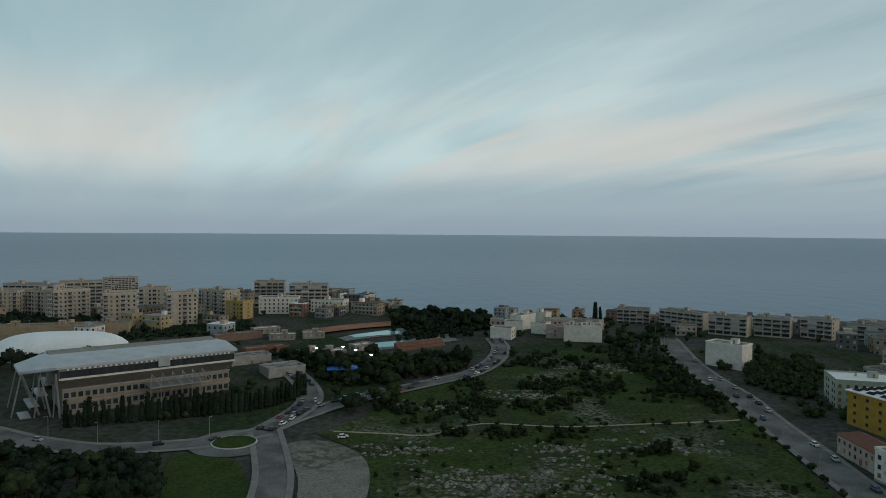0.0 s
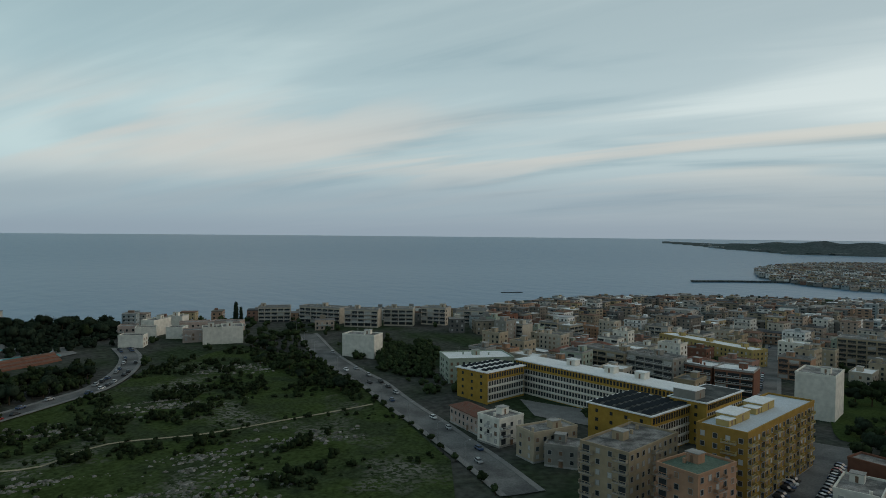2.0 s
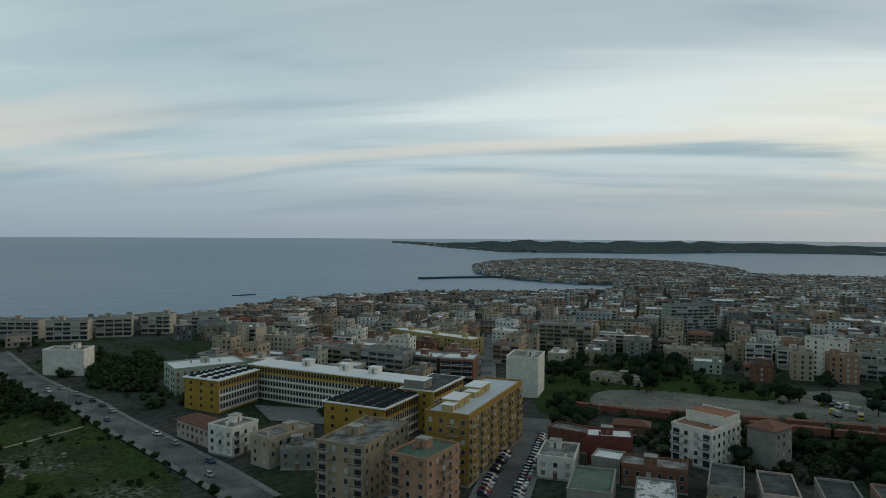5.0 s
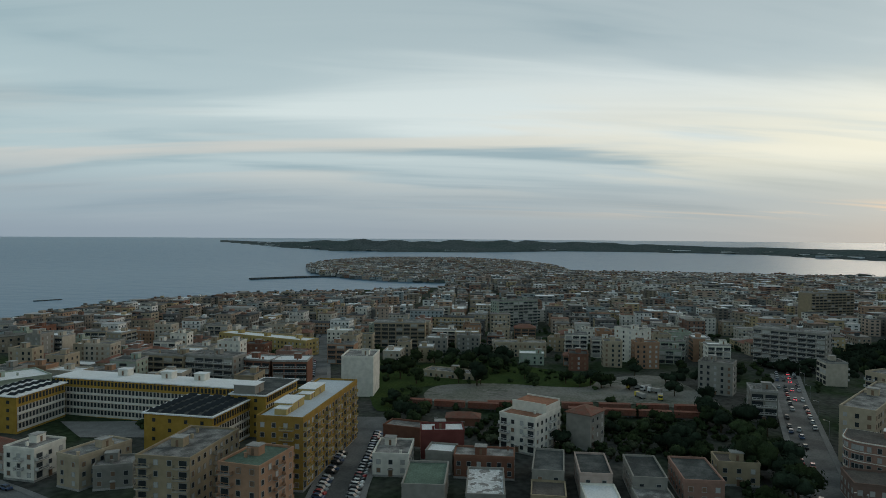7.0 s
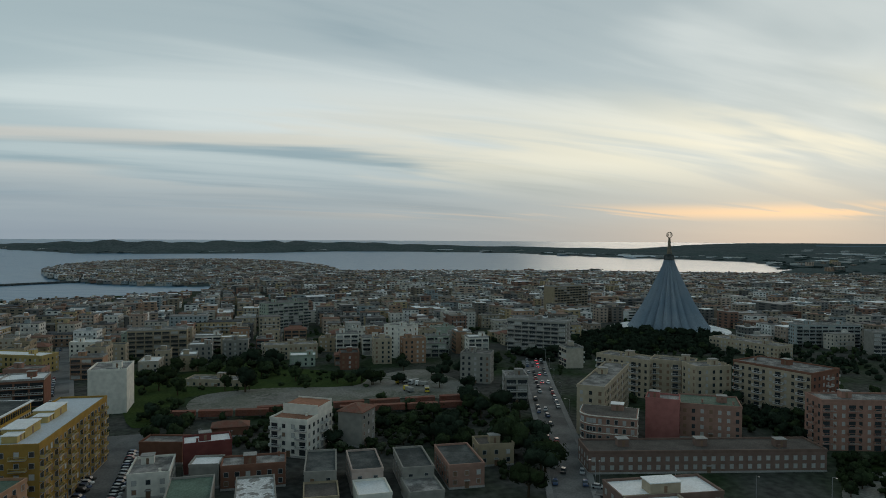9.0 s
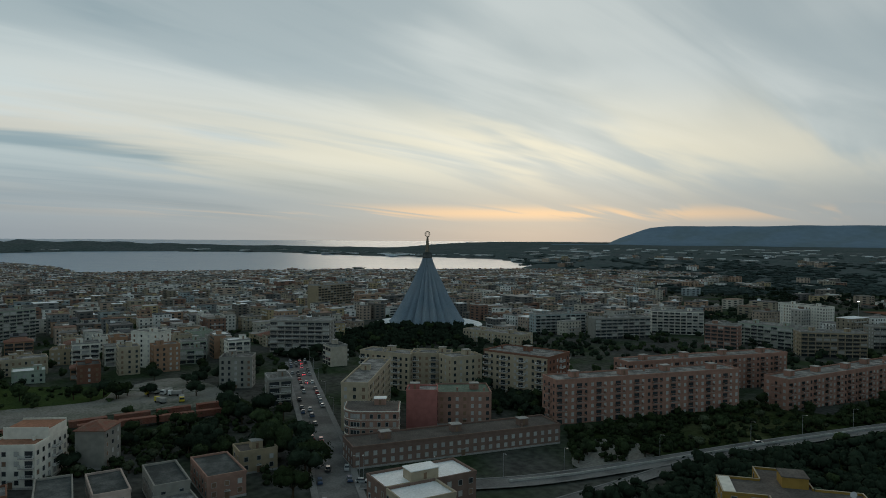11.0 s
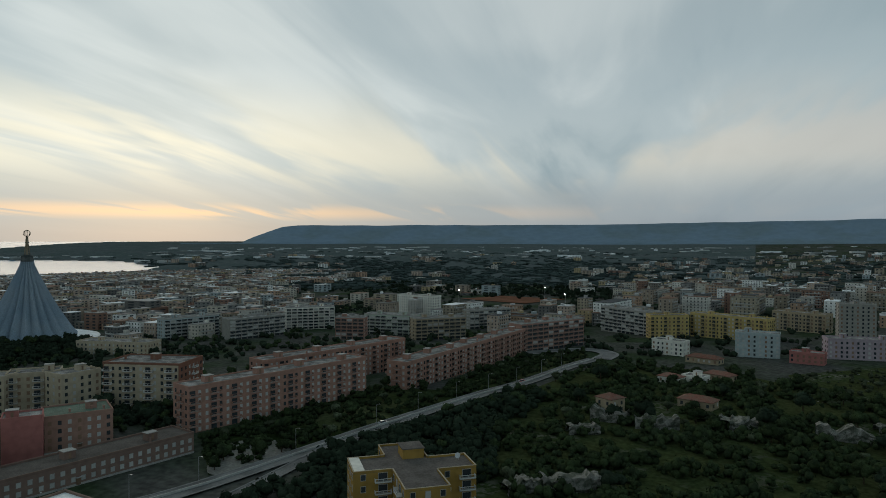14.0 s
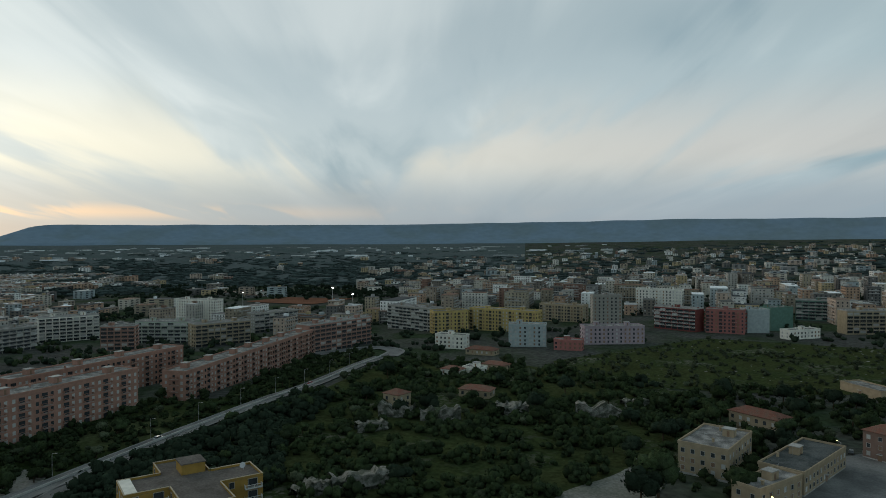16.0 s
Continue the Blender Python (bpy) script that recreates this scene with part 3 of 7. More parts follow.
def hills():
    """The long table-land beyond the plain."""
    verts, faces = [], []
    az = [-114 - 0.4 * i for i in range(240)]
    for a in az:
        rise = lerp(-a, (114, 118.4, 119.4, 121.8, 123, 135, 150, 158, 165, 172, 180, 210), (-0.6, -0.5, 0.0, 0.90, 1.03, 1.10, 1.14, 1.3, 1.35, 1.5, 1.45, 1.4))
        rise += 0.06 * noise.noise(Vector((a * 0.35, 3, 0))) * min(1, max(0, rise))
        for k in range(9):
            f = k / 8
            r = 4200 + 420 * f
            el = -0.45 + (rise + 0.45) * (f ** 1.5) + 0.05 * noise.noise(Vector((a * 1.3, f * 4, 9))) * f * (1 - f) * 4
            verts.append((-math.sin(radians(a)) * r, math.cos(radians(a)) * r, EYE_Z + r * math.tan(radians(el)) - (40 if k == 0 else 0)))
    for i in range(len(az) - 1):
        for k in range(8):
            faces.append((i * 9 + k, i * 9 + k + 1, i * 9 + k + 10, i * 9 + k + 9))
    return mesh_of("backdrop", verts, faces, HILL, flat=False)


# the blue of distance haze is put into the hills' base colour
HILL = material("hazed_hill_scrub", (0.165, 0.225, 0.285), 1.0, 0.12, 0.004, 0, 0, 0, (0.14, 0.185, 0.215), fine=2)
structure("backdrop", hills(), "long table mountain on the horizon in painted blue haze", "hills")


def drape(name, poly, mat, label, category, lift=0.25, step=10.0):
    """A flat-edged sheet that lies on the land within a polygon."""
    bm = bmesh.new()
    loop = []
    for i, (x, y) in enumerate(poly):
        x2, y2 = poly[(i + 1) % len(poly)]
        k = max(1, int(math.hypot(x2 - x, y2 - y) / step))
        loop += [(x + (x2 - x) * j / k, y + (y2 - y) * j / k) for j in range(k)]
    f = bm.faces.new([bm.verts.new((x, y, 0)) for x, y in loop])
    for axis in (0, 1):
        vals = [p[axis] for p in poly]
        c = min(vals) + step
        while c < max(vals):
            no = (1, 0, 0) if axis == 0 else (0, 1, 0)
            co = (c, 0, 0) if axis == 0 else (0, c, 0)
            bmesh.ops.bisect_plane(bm, geom=bm.verts[:] + bm.edges[:] + bm.faces[:], plane_co=co, plane_no=no)
            c += step
    for v in bm.verts:
        v.co.z = ground_z(v.co.x, v.co.y) + lift
    bmesh.ops.recalc_face_normals(bm, faces=bm.faces[:])
    if bm.faces and sum(f.normal.z for f in bm.faces) < 0:
        bmesh.ops.reverse_faces(bm, faces=bm.faces[:])
    me = bpy.data.meshes.new(name)
    bm.to_mesh(me)
    bm.free()
    me.materials.append(mat)
    return structure(name, me, label, category)


def road(name, pts, width, label, lift=0.35, mat=None, kerbs=True, category="road", walk_w=2.2):
    """A ribbon of asphalt with raised pavements along both sides."""
    line = curve_points(pts)
    verts, faces, idx = [], [], []
    if kerbs:
        e_ = width / 2 + walk_w
        prof = [(-e_, 0.0, 1), (-e_, 0.16, 1), (-width / 2, 0.16, 1), (-width / 2, 0.0, 0), (width / 2, 0.0, 1), (width / 2, 0.16, 1), (e_, 0.16, 1), (e_, 0.0, 1)]
    else:
        prof = [(-width / 2, 0, 0), (width / 2, 0, 0)]
    m = len(prof)
    for i, p in enumerate(line):
        d = (line[min(i + 1, len(line) - 1)] - line[max(i - 1, 0)]).normalized()
        for off, up_, _ in prof:
            x, y = p.x - d.y * off, p.y + d.x * off
            verts.append((x, y, ground_z(p.x, p.y) + lift + up_))
    for i in range(len(line) - 1):
        for k in range(m - 1):
            faces.append((i * m + k, (i + 1) * m + k, (i + 1) * m + k + 1, i * m + k + 1))
            idx.append(prof[k][2])
    faces = [tuple(reversed(f)) for f in faces]
    return structure(name, mesh_of(name, verts, faces, [mat or ASPHALT, PAVING], idx), label, category)


def rounded(poly):
    """The same patch with its corners drawn round."""
    n = len(poly)
    out = []
    for i in range(n):
        a, b, c, d = (Vector(poly[(i + k) % n]) for k in (-1, 0, 1, 2))
        for k in range(5):
            t = k / 5
            q = 0.5 * (2 * b + (c - a) * t + (2 * a - 5 * b + 4 * c - d) * t * t + (3 * b - a - 3 * c + d) * t ** 3)
            out.append((q.x, q.y))
    return out


drape("meadow", FIELD, GRASS, "green meadow with limestone outcrops", "field")
drape("park_lawn", rounded(PARK), LAWN, "park lawn beside the railway yard", "lawn")
drape("yard", rounded(YARD), GRAVEL, "pale gravel railway yard", "yard", 0.3)
drape("heath", HEATH, HEATH_GRASS, "rough heath with dry grass", "field")
drape("quarry_garden", LATOMIA, HEATH_GRASS, "overgrown old quarry garden", "field", 0.2)
drape("embankment", PINK_GARDEN, SCRUBLAND, "dark planted embankment by the road", "field", 0.22)
drape("monastery_yard", MON_YARD, ASPHALT, "paved monastery yard", "yard", 0.3)
drape("monastery_lane", rounded(MON_ROAD), GRAVEL, "pale lane below the old quarry", "road", 0.32)
drape("school_yard", [(193, 262), (208, 236), (214, 206), (197, 204), (182, 236)], PAVING, "grey paved school courtyard", "yard", 0.3)
drape("car_park", rounded(CAR_PARK), GRAVEL, "bare gravel car park", "yard", 0.3)
drape("gravel_lot", rounded(GRAVEL_LOT), GRAVEL, "bare pale gravel lot beside the dual road", "yard", 0.36)
drape("lawn", rounded(LAWN_SW), LAWN, "small lawn between dark trees", "lawn", 0.3)
road("road_east", AVENUE_EAST, 11, "wide grey avenue beside the meadow")
road("road_curve", CURVE_ROAD, 8, "curving grey road with parked cars", 0.42)
road("road_lower", LOWER_ROAD, 9, "grey road in front of the sports hall", 0.40)
road("road_down", DOWN_ROAD, 9, "grey road leading down from the roundabout", 0.44)
road("road_side", SIDE_ROAD, 8, "narrow road lined with cars", 0.46)
road("road_south", AVENUE_SOUTH, 12, "broad avenue with evening traffic")
road("road_bypass", BYPASS, 8.0, "pale dual road through dark trees", 0.6, walk_w=0.7)
road("road_slip", SLIP_ROAD, 4.6, "slip road beside the dual road", 0.5, walk_w=0.6)
road("road_heath", HEATH_ROAD, 9, "road end at the apartment blocks", 0.62)
road("road_cars", CAR_STREET, 14, "street used as a car park", 0.4)
road("road_far", FAR_STREET, 9, "straight street between apartment blocks", 0.4)


# ---------------------------------------------------------------- buildings
FLOOR = 3.1
FOOTPRINTS = []
WINDOW_MESHES = {}


def window_mesh(kind, w=1.2, h=1.5):
    """Frame standing proud of the wall, pane or shutter set back inside it; faces -y."""
    key = (kind, w, h)
    if key not in WINDOW_MESHES:
        s = Shape()
        a, b = w / 2, h / 2
        s.box(-a - 0.12, -0.1, -b - 0.12, a + 0.12, 0, -b, 0)
        s.box(-a - 0.12, -0.1, b, a + 0.12, 0, b + 0.12, 0)
        s.box(-a - 0.12, -0.1, -b, -a, 0, b, 0)
        s.box(a, -0.1, -b, a + 0.12, 0, b, 0)
        s.poly([(-a, -0.03, -b), (a, -0.03, -b), (a, -0.03, b), (-a, -0.03, b)], [(0, 1, 2, 3)], 1)
        pane = {"glass": GLASS, "pale": SHUTTER, "brown": SHUTTER_BROWN}[kind]
        WINDOW_MESHES[key] = s.mesh("window", [CONCRETE, pane])
    return WINDOW_MESHES[key]


def balcony_mesh(w, d=1.3, rail=None):
    """Slab, solid parapet front and open side rails."""
    s = Shape()
    s.box(-w / 2, -d, -0.18, w / 2, 0, 0, 0)
    s.box(-w / 2, -d, 0.0, w / 2, -d + 0.08, 0.22, 1)
    s.box(-w / 2, -d, 0.85, w / 2, -d + 0.08, 1.0, 1)
    n = max(2, int(w / 1.5))
    for i in range(n + 1):
        x = -w / 2 + 0.03 + (w - 0.06) * i / n
        s.box(x - 0.07, -d + 0.01, 0.22, x + 0.07, -d + 0.06, 0.85, 1)
    for x in (-w / 2, w / 2 - 0.08):
        s.box(x, -d + 0.08, 0.0, x + 0.08, 0, 0.95, 1)
    return s.mesh("balcony", [CONCRETE, rail or RAIL])


RAILS = {"rose_brick": ROSEBRICK, "mustard_render": YELLOW, "salmon_render": SALMON, "beige_render": CREAM, "yellow_render": YELLOW, "rose_render": ROSE}


def gable_roof(w, d, h, over=0.5):
    s = Shape()
    a, b = w / 2 + over, d / 2 + over
    r = min(a, b) * 0.95
    ridge = [(-a + r, 0, h), (a - r, 0, h)] if a >= b else [(0, -b + r, h), (0, b - r, h)]
    base = [(-a, -b, 0), (a, -b, 0), (a, b, 0), (-a, b, 0)]
    low = [(x, y, -0.25) for x, y, _ in base]
    faces = [(0, 1, 5, 4), (1, 2, 5), (2, 3, 4, 5), (3, 0, 4)] if a >= b else [(0, 1, 4), (1, 2, 5, 4), (2, 3, 5), (3, 0, 4, 5)]
    s.poly(base + ridge + low, faces + [(9, 8, 7, 6), (0, 6, 7, 1), (1, 7, 8, 2), (2, 8, 9, 3), (3, 9, 6, 0)])
    return s


def flat_roof(w, d):
    """Deck sunk behind a parapet, in one piece."""
    s = Shape()
    rings = [(w / 2 + 0.12, d / 2 + 0.12, -0.2), (w / 2 + 0.12, d / 2 + 0.12, 0.75), (w / 2 - 0.3, d / 2 - 0.3, 0.75), (w / 2 - 0.3, d / 2 - 0.3, 0.12)]
    pts = [(sx_ * a, sy_ * b, z) for a, b, z in rings for sx_, sy_ in ((-1, -1), (1, -1), (1, 1), (-1, 1))]
    sides = [(4 * r + k, 4 * r + (k + 1) % 4, 4 * r + 4 + (k + 1) % 4, 4 * r + 4 + k) for r in range(3) for k in range(4)]
    s.poly(pts, sides + [(3, 2, 1, 0)], 1)
    s.f.append((12, 13, 14, 15))
    s.m.append(0)
    return s


def roof_clutter(top, w, d, h, wall, rng, many=True):
    """Stair head, chimneys, tanks and aerials on a flat roof."""
    if min(w, d) > 7 and many is not None:
        for k in range(1 if w < 30 else int(w / 22)):
            cx = rng.uniform(-w / 2 + 3, w / 2 - 3) if w < 30 else -w / 2 + (k + 0.5) * w / int(w / 22)
            hut = Shape().box(-1.9, -1.6, 0, 1.9, 1.6, 2.6, 0)
            hut.box(-2.1, -1.8, 2.6, 2.1, 1.8, 2.8, 1)
            hut.box(-0.4, -1.66, 0.1, 0.45, -1.6, 2.0, 2)
            part("stair_head", hut.mesh("stair_head", [wall, CONCRETE, SHUTTER_BROWN]), top, pose(cx, rng.uniform(-0.15, 0.2) * d, h + 0.12))
    for _ in range(rng.randint(1, 3) if many else 0):
        x, y = rng.uniform(-w / 2 + 1.2, w / 2 - 1.2), rng.uniform(-d / 2 + 1.2, d / 2 - 1.2)
        c = Shape().box(-0.35, -0.35, 0, 0.35, 0.35, 1.2, 0).box(-0.45, -0.45, 1.2, 0.45, 0.45, 1.32, 0)
        part("chimney", c.mesh("chimney", [wall]), top, pose(x, y, h + 0.12))
    if many and rng.random() < 0.7:
        x, y = rng.uniform(-w / 2 + 1.5, w / 2 - 1.5), rng.uniform(-d / 2 + 1.5, d / 2 - 1.5)
        a = Shape()
        a.tube((0, 0, 0), (0, 0, 3.2), 0.05, 0.04, 5)
        a.tube((-0.8, 0, 2.9), (0.8, 0, 2.9), 0.04, 0.04, 4)
        part("aerial", a.mesh("aerial", [METAL]), top, pose(x, y, h + 0.12))


def building(label, x, y, turn, w, d, storeys, style, wall, roof=None, front=None, solar=False, roof_kind="flat", h=None, lean=False, group="", bare=False):
    rng = random.Random(int(abs(x * 13 + y * 7)))
    roof = roof or GREY_ROOF
    h = h or storeys * FLOOR + 1.0
    far = math.hypot(x, y)
    z0 = min(ground_z(x + i * w * 0.4, y + j * w * 0.4) for i in (-1, 1) for j in (-1, 1))
    name = "house" if storeys <= 3 else "apartment_building"
    top = thing(name, x, y, z0, turn, label, "house" if name == "house" else "building", group)
    FOOTPRINTS.append((x, y, turn, w, d))
    s = Shape().box(-w / 2, -d / 2, -2.5, w / 2, d / 2, h, 0)
    part("wall", s.mesh("wall", [wall]), top)
    if far < 300:
        part("plinth", Shape().box(-w / 2 - 0.06, -d / 2 - 0.06, -2.45, w / 2 + 0.06, d / 2 + 0.06, 0.7).mesh("plinth", [CONCRETE]), top)
    if front:
        part("facade_panel", Shape().box(-w / 2 + 0.6, -d / 2 - 0.12, 0.75, w / 2 - 0.6, -d / 2, h - 0.3).mesh("facade_panel", [front]), top)
    if roof_kind == "tile":
        part("roof", gable_roof(w, d, min(w, d) * 0.22).mesh("roof", [TILE_ROOF]), top, pose(0, 0, h))
    else:
        deck = part("roof", flat_roof(w, d).mesh("roof", [roof, wall if style != "bands" else CONCRETE]), top, pose(0, 0, h))
        roof_clutter(deck, w, d, 0.0, wall, rng, None if bare or storeys < 3 and style != "plain" or "row house" in label else far < 700 and not lean)
    if solar:
        n = max(2, int(w * 0.8 / 4))
        for i in range(n):
            for j in range(max(1, int(d * 0.7 / 5))):
                p = Shape()
                p.poly([(-1.7, -1.9, 0.3), (1.7, -1.9, 0.3), (1.7, 1.9, 1.0), (-1.7, 1.9, 1.0), (-1.7, -1.9, 0.2), (1.7, -1.9, 0.2), (1.7, 1.9, 0.9), (-1.7, 1.9, 0.9)],
                       [(0, 1, 2, 3), (7, 6, 5, 4), (0, 4, 5, 1), (1, 5, 6, 2), (2, 6, 7, 3), (3, 7, 4, 0)])
                part("solar_panel", p.mesh("solar_panel", [SOLAR]), deck, pose(-w * 0.4 + (i + 0.5) * w * 0.8 / n, -d * 0.32 + j * 5, 0.2))
    singles = far < 295
    faces = [(w, d / 2, 0, "front"), (d, w / 2, 90, "side"), (w, d / 2, 180, "back"), (d, w / 2, -90, "side")]
    band = {}
    far_windows = []
    for length, out, rot, which in faces:
        if style == "blank" and (which == "front" or which == "side" and rng.random() < 0.8):
            continue
        if style == "bands" and which == "side" and rng.random() < 0.5:
            continue
        pitch = 2.6 if style in ("school",) else 3.1 if style != "tower" else 4.2
        n = max(1, int((length - 1.0) / pitch))
        xs = [(-length / 2) + (i + 0.5) * length / n for i in range(n)]
        turn_m = pose(0, 0, 0, 0, 0, rot)
        if style == "school" and which in ("front", "back", "side"):
            b = Shape()
            for k in range(1, storeys - 1):
                b.box(-length / 2 + 0.5, -out - 0.10, k * FLOOR + 0.1, length / 2 - 0.5, -out, k * FLOOR + FLOOR - 0.1, 0)
            part("window_band", b.mesh("window_band", [SCHOOL_BAND]), top, turn_m)
        big_bands = style == "bands" and which in ("front", "back")
        if big_bands:
            key = round(length, 1)
            if key not in band:
                band[key] = balcony_mesh(length - 1.2, 1.2, RAILS.get(wall.name))
        kinds = [rng.choice((0, 1, 1) if wall is ROSEBRICK else (0, 0, 1, 2) if style not in ("school",) else (0, 0, 0, 1)) for _ in xs]
        joined = not singles or which == "back" or big_bands
        for k in range(storeys):
            zc = k * FLOOR + 1.9 + (0.3 if k == 0 else 0)
            if zc > h - 0.8:
                break
            if joined:
                off_ = out + (0.1 if style == "school" else 0) + (0.12 if front and which == "front" else 0)
                if big_bands:
                    m_ = max(1, round(length / 5.5))
                    for q in range(m_):
                        far_windows.append((turn_m, -length / 2 + (q + 0.5) * length / m_, off_, zc - 0.05, length / m_ / 2 - 0.45, 0.98, 0 if rng.random() < 0.85 else 1))
                else:
                    for i, (xx, kk) in enumerate(zip(xs, kinds)):
                        wide = style == "balcony" and which != "side" and i % 3 == 0
                        far_windows.append((turn_m, xx, off_, zc - (0.15 if wide else 0), 1.25 if wide else 0.62, 1.0 if wide else 0.78, 0 if wide else kk))
            else:
                for i, xx in enumerate(xs):
                    off = -out - (0.1 if style == "school" and 0 < k < storeys - 1 else 0)
                    kind = rng.choice(("glass", "glass", "pale", "brown") if style != "school" else ("glass", "glass", "pale"))
                    if style == "plain" and "shutters" in label or wall is ROSEBRICK and rng.random() < 0.5:
                        kind = "pale"
                    if style == "balcony" and which != "side" and i % 3 == 0:
                        part("window", window_mesh("glass", 2.3, 2.0), top, turn_m @ pose(xx, off, zc - 0.15))
                        continue
                    part("window", window_mesh(kind, 1.2, 1.9 if style == "school" and 0 < k < storeys - 1 else 1.4 if k < storeys - 1 or style != "school" else 0.8), top, turn_m @ pose(xx, off, zc))
            if big_bands and k > 0 and (not lean or which == "front"):
                part("balcony", band[round(length, 1)], top, turn_m @ pose(0, -out, k * FLOOR + 0.6))
            if style in ("balcony", "villa") and which in ("front", "side", "back") and k > 0:
                key = ("b", 4.4 if length > 12 else 3.0)
                if key not in band:
                    band[key] = balcony_mesh(key[1], 1.3, RAILS.get(wall.name))
                for xx in ([xs[i] for i in range(0, n, 3)] if which != "side" else xs[n // 2:n // 2 + 1]):
                    xx = max(-length / 2 + key[1] / 2 + 0.2, min(length / 2 - key[1] / 2 - 0.2, xx + 0.5))
                    part("balcony", band[key], top, turn_m @ pose(xx, -out, k * FLOOR + 0.75))
    if far_windows:
        s = Shape()
        for tm, xx, off_, zc, a_, b_, kk in far_windows:
            n = len(s.v)
            s.box(xx - a_, -off_ - 0.08, zc - b_, xx + a_, -off_, zc + b_, kk)
            s.v[n:] = [tuple(tm @ Vector(q)) for q in s.v[n:]]
        tagged(part("far_glazing", s.mesh("far_glazing", [GLASS, SHUTTER, SHUTTER_BROWN]), top), kind="stuff")
    if (style != "blank" or storeys < 3) and far < 420:
        door = Shape().box(-0.7, -0.12, 0, 0.7, 0, 2.2, 0).box(-0.95, -0.8, 2.35, 0.95, 0, 2.5, 1)
        part("door", door.mesh("door", [SHUTTER_BROWN, CONCRETE]), top, pose(0, -d / 2 - 0.06, 0.2))
    return top


def school_wing(label, x, y, turn, w, d, storeys, h, glazed, roof, solar=False):
    """Ochre wing with a plain top floor over white strips of tall windows; glazed: turns of the sides that have them."""
    top = thing("school_building", x, y, ground_z(x, y), turn, label, "building")
    FOOTPRINTS.append((x, y, turn, w, d))
    wall = Shape().box(-w / 2, -d / 2, -2.5, w / 2, d / 2, h, 0)
    part("wall", wall.mesh("wall", [OCHRE]), top)
    deck = Shape().box(-w / 2 - 0.7, -d / 2 - 0.7, h, w / 2 + 0.7, d / 2 + 0.7, h + 0.45, 1)
    deck.box(-w / 2 + 0.2, -d / 2 + 0.2, h + 0.45, w / 2 - 0.2, d / 2 - 0.2, h + 0.5, 0)
    lid = part("roof", deck.mesh("roof", [roof, WHITE_ROOF]), top)
    step = (h - 0.9) / storeys
    glass = Shape()
    for rot in (0, 90, 180, -90):
        length, out = (w, d / 2) if rot in (0, 180) else (d, w / 2)
        tm = pose(0, 0, 0, 0, 0, rot)
        n = int((length - 1.6) / 1.7) if rot in glazed else int((length - 3) / 5.2)
        for k in range(storeys):
            z = k * step + 0.4
            if rot in glazed and k < storeys - 1:
                strip = Shape().box(-length / 2 + 0.4, -out - 0.22, z, length / 2 - 0.4, -out, z + 0.95, 0)
                strip.box(-length / 2 + 0.4, -out - 0.1, z + 0.95, length / 2 - 0.4, -out, z + step - 0.12, 1)
                part("window_band", strip.mesh("window_band", [WHITE, SCHOOL_BAND]), top, tm)
            for i in range(max(1, n)):
                xx = -length / 2 + 0.8 + (i + 0.5) * (length - 1.6) / max(1, n)
                a, z0, z1 = (0.5, z + 1.0, z + step - 0.25) if rot in glazed else (0.6, z + 1.1, z + 2.4)
                m = len(glass.v)
                glass.box(xx - a, -out - 0.14, z0, xx + a, -out, z1, 0)
                if rot in glazed and k == storeys - 1 and i % 2 == 0:
                    glass.box(xx - 0.35, -out - 0.1, z1 + 0.25, xx + 0.35, -out, z1 + 0.8, 0)
                glass.v[m:] = [tuple(tm @ Vector(q)) for q in glass.v[m:]]
    tagged(part("far_glazing", glass.mesh("far_glazing", [GLASS]), top), kind="stuff")
    if solar:
        nx, ny = max(1, int(w / 5)), max(2, int(d / 3.4))
        panel = Shape()
        panel.poly([(-1.9, -1.1, 0.2), (1.9, -1.1, 0.2), (1.9, 1.1, 0.75), (-1.9, 1.1, 0.75), (-1.9, -1.1, 0.12), (1.9, -1.1, 0.12), (1.9, 1.1, 0.67), (-1.9, 1.1, 0.67)],
                   [(0, 1, 2, 3), (7, 6, 5, 4), (0, 4, 5, 1), (1, 5, 6, 2), (2, 6, 7, 3), (3, 7, 4, 0)])
        mesh = panel.mesh("solar_panel", [SOLAR])
        for i in range(nx):
            for j in range(ny):
                part("solar_panel", mesh, lid, pose(-w / 2 + (i + 0.5) * w / nx, -d / 2 + (j + 0.5) * d / ny, h + 0.5))
    return top


def roof_block(parent, x, y, z, w, d, h, wall, lid=None):
    """A stair head with an overhanging slab."""
    s = Shape().box(-w / 2, -d / 2, 0, w / 2, d / 2, h, 0).box(-0.4, -d / 2 - 0.05, 0.1, 0.5, -d / 2, 2.1, 2)
    s.box(-w / 2 - 0.25, -d / 2 - 0.25, h, w / 2 + 0.25, d / 2 + 0.25, h + 0.22, 1)
    return part("stair_head", s.mesh("stair_head", [wall, lid or WHITE_ROOF, SHUTTER_BROWN]), parent, pose(x, y, z))


def house(label, x, y, turn, w, d, storeys, style, wall, **more):
    return building(label, x, y, turn, w, d, storeys, style, wall, roof_kind="tile", **more)


